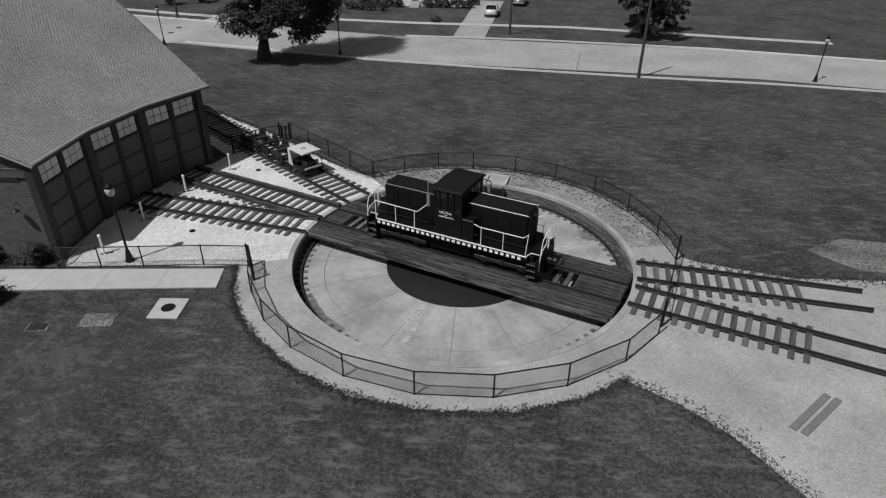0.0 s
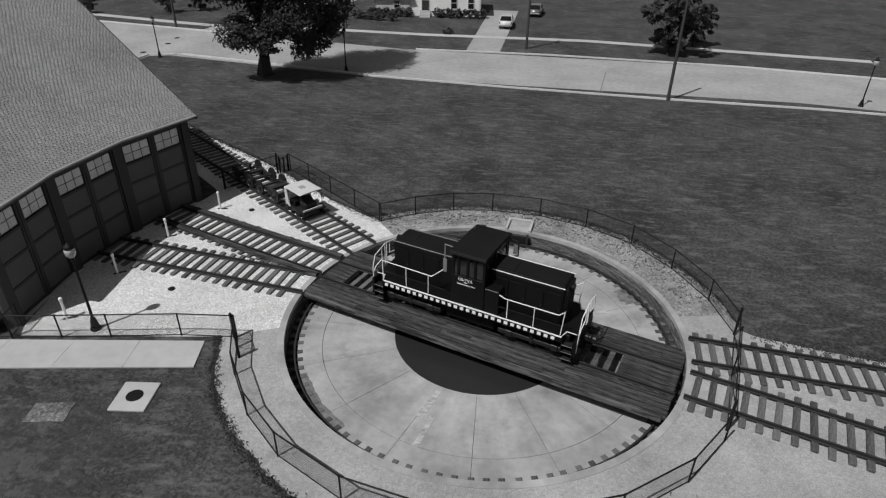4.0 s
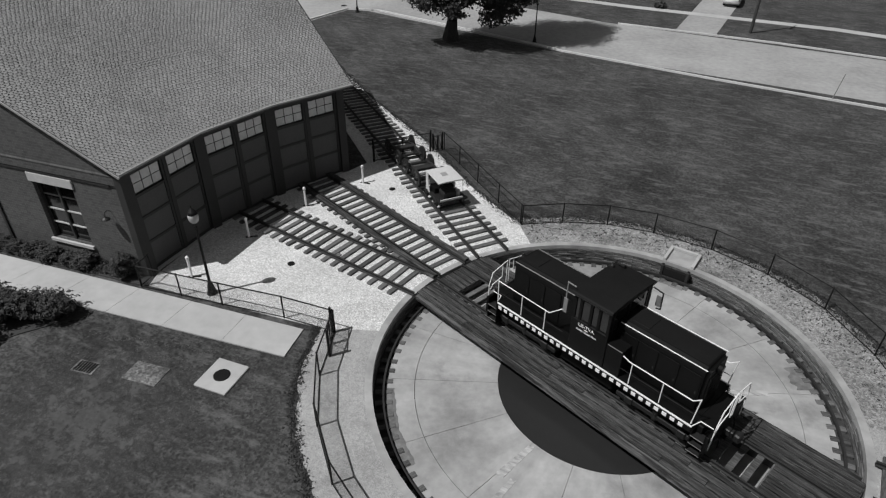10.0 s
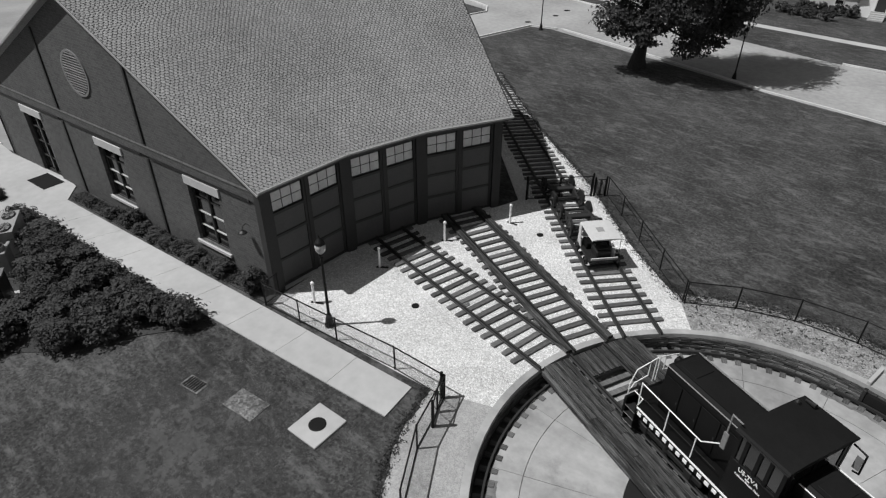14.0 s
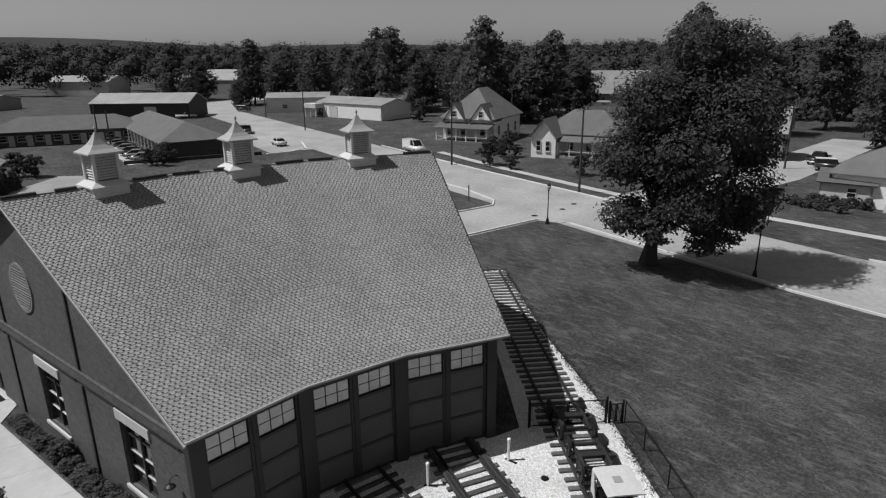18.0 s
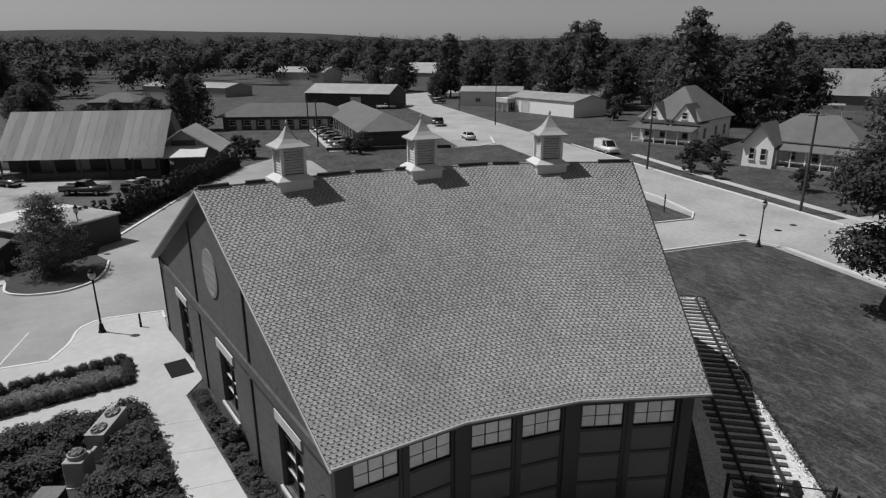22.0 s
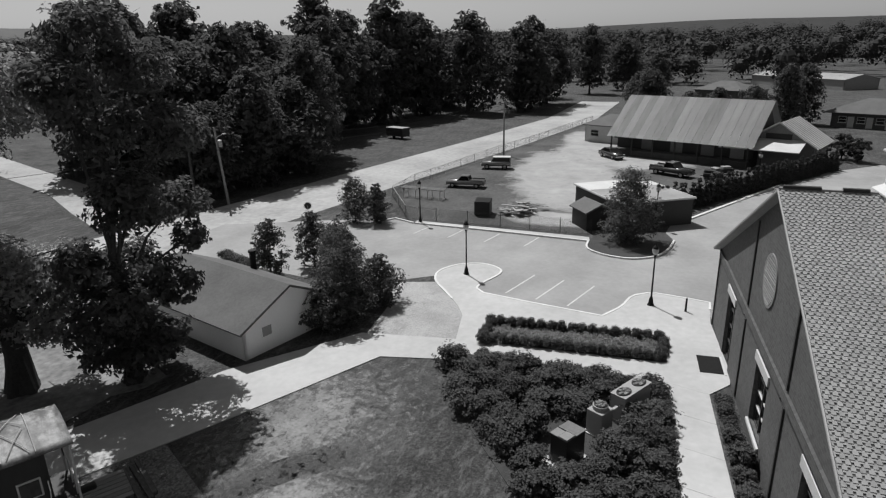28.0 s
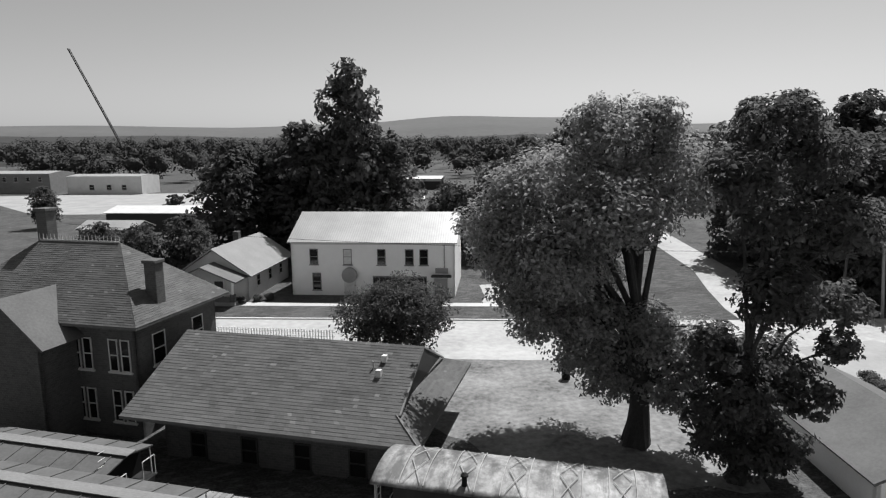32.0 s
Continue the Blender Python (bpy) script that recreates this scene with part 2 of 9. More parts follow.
TIE = mat("creosoted_tie", 0.056, 0.9, 1.5, 0.8, 12.0, 1.3, 0.8, rand=1.4, stretch=(0.3, 1.5, 1.0))
RAIL = mat("rusty_rail", 0.035, 0.6, 2.0, 0.25, 20.0, 0.2, 0.1, metal=0.3)
STEEL = mat("dark_steel", 0.02, 0.5, 2.0, 0.2, 20.0, 0.2, 0.1, metal=0.2)
BLACK_PAINT = mat("black_engine_paint", 0.005, 0.55, 0.8, 0.3, 14.0, 0.2, 0.04)
ROOF_BLACK = mat("dull_black_roof_paint", 0.009, 0.7, 0.7, 0.3, 9.0, 0.2, 0.06)
for m_ in (BLACK_PAINT, ROOF_BLACK):
    m_.node_tree.nodes["Principled BSDF"].inputs["Specular IOR Level"].default_value = 0.25
WHITE = mat("white_paint", 0.84, 0.6, 0.8, 0.05, 10.0, 0.05, 0.03)
OFFWHITE = mat("weathered_white_paint", 0.55, 0.7, 0.6, 0.14, 8.0, 0.1, 0.06)
SHINGLE = mat("asphalt_shingle", 0.235, 0.95, 0.22, 0.3, 11.0, 0.3, 0.3, island=0.3)
SHINGLE_BASE = mat("shingle_underlay", 0.09, 0.95, 0.35, 0.12, 11.0, 0.2, 0.2)
SHINGLE_DARK = mat("aged_dark_shingle", 0.085, 0.95, 0.5, 0.3, 7.0, 0.3, 0.4, island=0.6, rand=0.35)
TRIM = mat("dark_brown_trim", 0.03, 0.7, 0.8, 0.2, 12.0, 0.15, 0.05)
DOOR = mat("dark_door_panel", 0.08, 0.7, 0.6, 0.2, 12.0, 0.15, 0.05)
FROST = mat("pale_window_pane", 0.62, 0.25, 1.2, 0.3, 6.0, 0.1, 0.0)
GUTTER = mat("light_metal_gutter", 0.40, 0.5, 0.8, 0.1, 10, 0.1, 0.0, metal=0.2)
STONE = mat("pale_lintel_stone", 0.50, 0.85, 0.8, 0.12, 9.0, 0.1, 0.1)
TIN = mat("patched_tin_roof", 0.38, 0.45, 0.25, 0.25, 5.0, 0.12, 0.05, metal=0.35)
add_pattern(TIN, "X", 1.2, 0.10)
TIN_SHEET = mat("streaked_tin_sheet", 0.19, 0.6, 0.3, 0.4, 3.0, 0.25, 0.04, metal=0.15, rand=0.7, stretch=(0.6, 0.08, 0.15))
STRIPED_TIN = mat("striped_tin_roof", 0.35, 0.5, 0.3, 0.3, 4.0, 0.2, 0.03, metal=0.15)
add_pattern(STRIPED_TIN, "X", 0.32, 0.5)
IRON = mat("black_cast_iron", 0.012, 0.5, 2.0, 0.2, 25.0, 0.2, 0.1)
GLOBE = mat("opal_lamp_glass", 0.45, 0.2, 2.0, 0.1, 9.0, 0.05, 0.0)
BARK = mat("grey_brown_bark", 0.05, 0.95, 1.2, 0.3, 9.0, 0.4, 0.8)
LEAF = mat("dark_green_leaf", 0.038, 0.85, 0.2, 0.3, 3.0, 0.2, 0.0, island=0.9, rand=0.3)
LEAF_PALE = mat("pale_willow_leaf", 0.17, 0.85, 0.2, 0.3, 3.0, 0.2, 0.0, island=1.0)
LEAF_MID = mat("broad_green_leaf", 0.055, 0.85, 0.2, 0.3, 3.0, 0.2, 0.0, island=0.9, rand=0.3)
LEAF_DARK = mat("shrub_leaf", 0.048, 0.85, 0.4, 0.3, 4.0, 0.2, 0.0, island=0.9, rand=0.3)
CHROME = mat("bright_metal", 0.5, 0.3, 2.0, 0.1, 12.0, 0.1, 0.0, metal=0.9)
CONDENSER = mat("beige_unit_paint", 0.30, 0.6, 1.5, 0.1, 10.0, 0.08, 0.02)
RUBBER = mat("black_rubber", 0.012, 0.8, 3.0, 0.2, 20.0, 0.2, 0.1)
CAR_WHITE = mat("white_car_paint", 0.65, 0.25, 1.0, 0.05, 9.0, 0.03, 0.0, coat=0.5)
CAR_DARK = mat("dark_car_paint", 0.03, 0.25, 1.0, 0.08, 9.0, 0.05, 0.0, coat=0.5)
CAR_GREY = mat("silver_car_paint", 0.22, 0.3, 1.0, 0.08, 9.0, 0.05, 0.0, metal=0.4, coat=0.5)
CAB_RED = mat("faded_caboose_paint", 0.024, 0.6, 0.9, 0.6, 8.0, 0.35, 0.06, stretch=(1.0, 1.0, 0.25))
blotches(CAB_RED, 0.11, 2.2, 0.6, 0.74, 0.6, (1.0, 1.0, 0.12))
CAB_ROOF = mat("peeling_silver_roof", 0.2, 0.6, 0.9, 1.1, 5.0, 0.6, 0.05, metal=0.05)
blotches(CAB_ROOF, 0.05, 0.9, 0.47, 0.6, 0.85, (1.6, 0.5, 1.0))
WOODGREY = mat("grey_bare_wood", 0.16, 0.9, 0.9, 0.25, 16.0, 0.3, 0.3, rand=0.6, stretch=(0.3, 1.0, 1.0))
HILL = mat("wooded_hillside", 0.018, 1.0, 0.02, 0.4, 0.12, 0.7, 0.0)
LEAF_FAR = mat("distant_foliage", 0.026, 0.95, 0.02, 0.4, 0.3, 0.3, 0.0, island=0.7)


for m in (BLACK_PAINT, ROOF_BLACK, IRON, RUBBER):
    m.node_tree.nodes["Principled BSDF"].inputs["Specular IOR Level"].default_value = 0.16


def let_light_through(m, share, gain):
    """Thin leaves: part of the sun's light passes through them."""
    n, l = m.node_tree.nodes, m.node_tree.links
    bsdf = n["Principled BSDF"]
    base = bsdf.inputs["Base Color"].links[0].from_socket
    k = n.new("ShaderNodeMath")
    k.operation = "MULTIPLY"
    l.new(base, k.inputs[0])
    k.inputs[1].default_value = gain
    tr = n.new("ShaderNodeBsdfTranslucent")
    l.new(k.outputs[0], tr.inputs["Color"])
    mix = n.new("ShaderNodeMixShader")
    mix.inputs[0].default_value = share
    l.new(bsdf.outputs[0], mix.inputs[1])
    l.new(tr.outputs[0], mix.inputs[2])
    out = [q for q in n if q.bl_idname == "ShaderNodeOutputMaterial"][0]
    l.new(mix.outputs[0], out.inputs["Surface"])


let_light_through(LEAF, 0.4, 1.8)
let_light_through(LEAF_MID, 0.45, 2.0)
let_light_through(LEAF_DARK, 0.35, 1.6)
let_light_through(LEAF_PALE, 0.35, 1.7)
SHINGLE_OLD = mat("patchy_old_shingle", 0.07, 0.95, 0.3, 0.45, 9.0, 0.3, 0.4, island=0.45)
SHINGLE_LIGHT = mat("bleached_old_shingle", 0.105, 0.95, 0.5, 0.3, 9.0, 0.3, 0.4, island=0.5)


def glass_mat():
    m = bpy.data.materials.new("dark_window_glass")
    m.use_nodes = True
    b = m.node_tree.nodes["Principled BSDF"]
    b.inputs["Base Color"].default_value = (0.012, 0.012, 0.012, 1)
    b.inputs["Roughness"].default_value = 0.06
    return m


GLASS = glass_mat()


def mesh_wire_mat():
    """Woven chain-link: thin crossing wires, open between them."""
    m = bpy.data.materials.new("chain_link_mesh")
    m.use_nodes = True
    n, l = m.node_tree.nodes, m.node_tree.links
    b = n["Principled BSDF"]
    b.inputs["Base Color"].default_value = (0.03, 0.03, 0.03, 1)
    tc = n.new("ShaderNodeTexCoord")
    sep = n.new("ShaderNodeSeparateXYZ")
    l.new(tc.outputs["UV"], sep.inputs[0])
    made = []
    for sign in (1, -1):
        a = n.new("ShaderNodeMath")
        a.operation = "MULTIPLY_ADD"
        l.new(sep.outputs[1], a.inputs[0])
        a.inputs[1].default_value = sign
        l.new(sep.outputs[0], a.inputs[2])
        k = n.new("ShaderNodeMath")
        k.operation = "MULTIPLY"
        l.new(a.outputs[0], k.inputs[0])
        k.inputs[1].default_value = 14.0
        f = n.new("ShaderNodeMath")
        f.operation = "FRACT"
        l.new(k.outputs[0], f.inputs[0])
        g = n.new("ShaderNodeMath")
        g.operation = "LESS_THAN"
        l.new(f.outputs[0], g.inputs[0])
        g.inputs[1].default_value = 0.11
        made.append(g)
    mx = n.new("ShaderNodeMath")
    mx.operation = "MAXIMUM"
    l.new(made[0].outputs[0], mx.inputs[0])
    l.new(made[1].outputs[0], mx.inputs[1])
    l.new(mx.outputs[0], b.inputs["Alpha"])
    return m


CHAIN = mesh_wire_mat()


# ---- builders ----
def part(name, bm, material, parent=None, label="", smooth=False):
    me = bpy.data.meshes.new(name)
    if isinstance(bm, tuple):
        me.from_pydata(bm[0], [], bm[1])
    else:
        bm.normal_update()
        bm.to_mesh(me)
        bm.free()
    me.materials.append(material)
    if smooth:
        me.polygons.foreach_set("use_smooth", [True] * len(me.polygons))
    ob = new(name, me)
    if parent is not None:
        ob.parent = parent
    if label:
        ob["label"] = label
    return ob


def again(ob, m, parent=None):
    """Another object on the same mesh."""
    o = bpy.data.objects.new(ob.name.split(".")[0], ob.data)
    scene.collection.objects.link(o)
    o.parent = parent if parent is not None else ob.parent
    o.matrix_basis = m
    if "label" in ob:
        o["label"] = ob["label"]
    return o


def thing(name, m, label, category, group="", kind=""):
    ob = new(name)
    ob.empty_display_size = 0.3
    ob.matrix_basis = m
    return tagged(ob, label, category, group, kind)


def box(x0, x1, y0, y1, z0, z1, bm=None, bev=0.0, m=None):
    bm = bm or bmesh.new()
    vs = [bm.verts.new((x, y, z)) for z in (z0, z1) for x, y in ((x0, y0), (x1, y0), (x1, y1), (x0, y1))]
    fs = [bm.faces.new([vs[i] for i in f]) for f in ((3, 2, 1, 0), (4, 5, 6, 7), (0, 1, 5, 4), (1, 2, 6, 5), (2, 3, 7, 6), (3, 0, 4, 7))]
    if bev:
        es = {e for f in fs for e in f.edges}
        bmesh.ops.bevel(bm, geom=list(es), offset=bev, segments=1, affect="EDGES")
    elif m is not None:
        for v in vs:
            v.co = m @ v.co
    return bm


def bar(p, q, r, seg=6, bm=None, r2=None):
    """A round bar from p to q."""
    bm = bm or bmesh.new()
    p, q = Vector(p), Vector(q)
    w = (q - p).normalized()
    a = w.orthogonal().normalized()
    b = w.cross(a)
    r2 = r if r2 is None else r2
    rings = []
    for c, rr in ((p, r), (q, r2)):
        rings.append([bm.verts.new(c + rr * (math.cos(k * math.tau / seg) * a + math.sin(k * math.tau / seg) * b)) for k in range(seg)])
    for k in range(seg):
        bm.faces.new((rings[0][k], rings[0][(k + 1) % seg], rings[1][(k + 1) % seg], rings[1][k]))
    bm.faces.new(rings[0][::-1])
    bm.faces.new(rings[1])
    return bm


def pipe(points, r, seg=6, bm=None):
    """One bent round bar through points, its bends mitred."""
    bm = bm or bmesh.new()
    pts = [Vector(p) for p in points]
    rings = []
    up = None
    for k, p in enumerate(pts):
        d0 = (p - pts[k - 1]).normalized() if k else (pts[1] - p).normalized()
        d1 = (pts[k + 1] - p).normalized() if k < len(pts) - 1 else d0
        w = (d0 + d1).normalized() if (d0 + d1).length > 1e-3 else d0
        if up is None:
            up = d0.orthogonal().normalized()
        up = (up - d0 * up.dot(d0)).normalized() if abs(up.dot(d0)) < 0.99 else d0.orthogonal().normalized()
        side = d0.cross(up)
        ring = []
        for i in range(seg):
            a = math.tau * i / seg
            o = r * (math.cos(a) * up + math.sin(a) * side)
            o -= d0 * (o.dot(w) / max(0.35, d0.dot(w)))
            ring.append(bm.verts.new(p + o))
        rings.append(ring)
        up = up - d1 * up.dot(d1)
        up = up.normalized() if up.length > 1e-3 else d1.orthogonal().normalized()
    for a, b in zip(rings, rings[1:]):
        for i in range(seg):
            bm.faces.new((a[i - 1], a[i], b[i], b[i - 1]))
    bm.faces.new(rings[0][::-1])
    bm.faces.new(rings[-1])
    bmesh.ops.recalc_face_normals(bm, faces=bm.faces)
    return bm


def lathe(profile, seg=16, bm=None, at=(0, 0, 0)):
    """A turned shape from (radius, height) pairs."""
    bm = bm or bmesh.new()
    rings = []
    for r, z in profile:
        rings.append([bm.verts.new((at[0] + r * math.cos(k * math.tau / seg), at[1] + r * math.sin(k * math.tau / seg), at[2] + z)) for k in range(seg)])
    for a, b in zip(rings, rings[1:]):
        for k in range(seg):
            bm.faces.new((a[k], a[(k + 1) % seg], b[(k + 1) % seg], b[k]))
    bm.faces.new(rings[0][::-1])
    bm.faces.new(rings[-1])
    return bm


def prism(pts, z0, z1, bm=None):
    """An upright prism over a plan outline."""
    bm = bm or bmesh.new()
    area = sum(p[0] * q[1] - q[0] * p[1] for p, q in zip(pts, pts[1:] + pts[:1]))
    pts = pts if area > 0 else pts[::-1]
    lo = [bm.verts.new((x, y, z0)) for x, y in pts]
    hi = [bm.verts.new((x, y, z1)) for x, y in pts]
    bm.faces.new(hi)
    bm.faces.new(lo[::-1])
    for k in range(len(pts)):
        j = (k + 1) % len(pts)
        bm.faces.new((lo[k], lo[j], hi[j], hi[k]))
    return bm


def extrude_x(profile, x0, x1, bm=None):
    """A profile of (y, z) pairs drawn out along x."""
    bm = bm or bmesh.new()
    a = [bm.verts.new((x0, y, z)) for y, z in profile]
    b = [bm.verts.new((x1, y, z)) for y, z in profile]
    k = len(profile)
    bm.faces.new(a)
    bm.faces.new(b[::-1])
    for i in range(k):
        j = (i + 1) % k
        bm.faces.new((a[j], a[i], b[i], b[j]))
    bmesh.ops.recalc_face_normals(bm, faces=bm.faces)
    return bm


def slab(name, pts, top, material, label, category, thick=0.25, kind="structure"):
    bm = prism([tuple(p) for p in pts], top - thick, top)
    bm.normal_update()
    bmesh.ops.triangulate(bm, faces=[f for f in bm.faces if len(f.verts) > 4])
    return tagged(part(name, bm, material), label, category, "", kind)


def arc(cx, cy, r, a0, a1, n):
    return [(cx + r * math.cos(radians(a0 + (a1 - a0) * k / n)), cy + r * math.sin(radians(a0 + (a1 - a0) * k / n))) for k in range(n + 1)]


def strip(points, width):
    """The outline of a band of a width along a line."""
    left, right = [], []
    for k, p in enumerate(points):
        a, b = Vector(points[max(k - 1, 0)]), Vector(points[min(k + 1, len(points) - 1)])
        d = (b - a).normalized()
        nrm = Vector((-d.y, d.x))
        left.append(tuple(Vector(p) + nrm * width / 2))
        right.append(tuple(Vector(p) - nrm * width / 2))
    return left + right[::-1]


def heading(p, q):
    return math.degrees(math.atan2(q[1] - p[1], q[0] - p[0]))

# ---- plan ----
CX, CY, PIT_R = -0.17, 27.2, 8.3
AXIS = -22.3
WALL_A = (187.2, 174.9, 162.9, 150.6)


def polar(r, a, z=None):
    x, y = CX + r * math.cos(radians(a)), CY + r * math.sin(radians(a))
    return (x, y) if z is None else Vector((x, y, z))


def ragged(pts, amp, step=1.2):
    """An outline with uneven, worn edges."""
    rr = random.Random(len(pts))
    out = []
    for p, q in zip(pts, pts[1:] + pts[:1]):
        n = max(1, int(math.dist(p, q) / step))
        for i in range(n):
            f = i / n
            out.append((p[0] + (q[0] - p[0]) * f + rr.uniform(-amp, amp) * (i > 0), p[1] + (q[1] - p[1]) * f + rr.uniform(-amp, amp) * (i > 0)))
    return out


# ---- ground: one sheet out to the horizon, open at the turntable pit ----
def ground():
    bm = bmesh.new()
    seg = 96
    rings = []
    for r in (PIT_R + 0.1, 12, 20, 45, 100, 250, 700, 1800, 4200):
        rings.append([bm.verts.new((*polar(r, k * 360 / seg), 0.0)) for k in range(seg)])
    for a, b in zip(rings, rings[1:]):
        for k in range(seg):
            bm.faces.new((a[k], b[k], b[(k + 1) % seg], a[(k + 1) % seg]))
    tagged(part("ground", bm, GRASS), "mown grass lawn with dry streaks and mowing marks", "grass", "", "structure")


ground()

# gravel yard round the pit and in front of the engine shed
ring = arc(CX, CY, 10.4, 121, 352, 40)
yard_w = [(-10.6, 24.9), (-18.9, 24.0), (-19.2, 24.75), polar(19.5, 174.9), polar(19.5, 161.8), polar(19.4, 150), (-16.6, 38.2), (-20.6, 42.0), (-31.6, 52.2), (-31.9, 53.4), (-30.6, 54.9),
          (-21.4, 47.2), (-14.6, 42.3), (-10.0, 38.2), (-6.3, 35.6)]


def annulus_part(name, r0, r1, a0, a1, z0, z1, material, seg, parent=None, cx=CX, cy=CY, worn=(0.0, 0.0)):
    bm = bmesh.new()
    vs = []
    for k in range(seg + 1):
        a = radians(a0 + (a1 - a0) * k / seg)
        c, s = math.cos(a), math.sin(a)
        w = math.sin(9 * a) * 0.4 + math.sin(23 * a + 1) * 0.35 + math.sin(57 * a + 2) * 0.3 + math.sin(131 * a) * 0.2
        ra, rb = r0 + worn[0] * w, r1 + worn[1] * w
        vs.append([bm.verts.new((cx + r * c, cy + r * s, z)) for r, z in ((ra, z0), (rb, z0), (rb, z1), (ra, z1))])
    full = abs(a1 - a0) >= 359.9
    for p, q in zip(vs, vs[1:]):
        for i in range(4):
            j = (i + 1) % 4
            bm.faces.new((p[i], p[j], q[j], q[i]))
    if not full:
        bm.faces.new(vs[0])
        bm.faces.new(vs[-1][::-1])
    else:
        bmesh.ops.remove_doubles(bm, verts=bm.verts, dist=1e-4)
    bmesh.ops.recalc_face_normals(bm, faces=bm.faces)
    return part(name, bm, material, parent)


tagged(annulus_part("gravel_ring", PIT_R + 0.25, 10.85, 126, 369, -0.2, 0.025, DUST, 400, worn=(0.0, 0.12)), "pale gravel strip round the turntable pit", "gravel", "", "structure")
tagged(annulus_part("chip_ring", PIT_R + 0.25, 10.9, 9, 126, -0.2, 0.022, RING_CHIPS, 200, worn=(0.0, 0.12)), "weedy stone chippings beside the turntable pit", "gravel", "", "structure")
slab("gravel_yard", yard_w + [polar(8.57, a) for a in range(126, 194, 4)], 0.03, GRAVEL, "white limestone gravel yard in front of the engine shed", "gravel")
slab("gravel_apron", [polar(10.0, 8), (11.2, 27.5), (13.5, 26.9), (15.6, 26.4), (20, 26.6), (27, 25.2), (40, 23), (60, 8), (45, -2), (25, 2), (14.6, 8.5), (11.6, 13.2), (9.6, 16.2), (8.2, 17.5), (6.3, 18.7), polar(10.2, -48), polar(10.2, -30)], 0.012, DUST,
     "pale dusty gravel beyond the turntable gate", "gravel")
slab("gravel_patch", [(17.2, 29.2), (19.5, 30.6), (23, 30.2), (26, 28.4), (23.5, 27.2), (19, 27.4)], 0.016, CHIPS, "weedy patch of loose stones", "gravel")

# streets
NORTH_ST = [(120, 48), (60, 60.5), (27, 68.0), (-12, 70.9), (-35, 76.0), (-58, 81.2), (-90, 88.5), (-135, 99.5), (-190, 113), (-225, 130), (-240, 165), (-235, 230)]
slab("road", strip(NORTH_ST, 12.0), 0.012, ASPHALT, "sun-bleached asphalt street with worn edges", "road")
SOUTH_ST = [(90, -66.5), (20, -43.6), (0, -37.4), (-24, -30.0), (-52, -22.7), (-76, -18.3), (-110, -12), (-150, -6.0), (-195, -6)]
slab("street", strip(SOUTH_ST, 11.0), 0.012, ROADDUST, "pale sunlit street with faint tyre marks", "road")
slab("side_road", [(-29.5, 82), (-38, 83), (-33, 110), (-31, 160), (-22, 160), (-24, 110)], 0.01, ASPHALT, "narrow asphalt side street", "road")
slab("driveway", [(-39.2, 59.0), (-37.6, 69.4), (-33.6, 70.6), (-42, 77), (-48.5, 75.5), (-45.2, 71.4), (-46.2, 65.9), (-60, 63.8), (-58, 55), (-46, 55)], 0.014, ASPHALT, "concrete side drive joining the street", "road")
slab("rear_alley", [(-43.6, 22.3), (-46.9, 21.4), (-58.5, 18.2), (-65, 18.9), (-93, 33), (-104, 44), (-99, 49), (-86, 47.9), (-62, 48), (-58, 55), (-46, 55), (-44, 40)], 0.012, LOT, "bleached asphalt alley behind the engine shed", "road")
slab("parking_lot", [(-59.2, -6.9), (-58.2, -4.3), (-57.6, 13.2), (-58.5, 19.3), (-46.0, 22.3), (-44.5, 18.0), (-41.4, 16.4), (-42.0, 9.0), (-43.0, 6.0), (-46.4, 5.6), (-45.4, 3.0), (-43, 0), (-42, -6), (-44, -22), (-52, -22), (-57, -12)], 0.014, LOT,
     "grey asphalt parking lot with faded bay lines", "parking lot")
slab("dirt_yard", [(-59.8, -5.6), (-72, -12.2), (-104, -7.4), (-146, -0.5), (-132, 10), (-108, 9), (-98, 32), (-69, 17.5), (-62, 15.6), (-60, 12.9)], 0.010, ROUGH_TURF, "rough turf yard worn to pale bare earth in the middle", "yard")


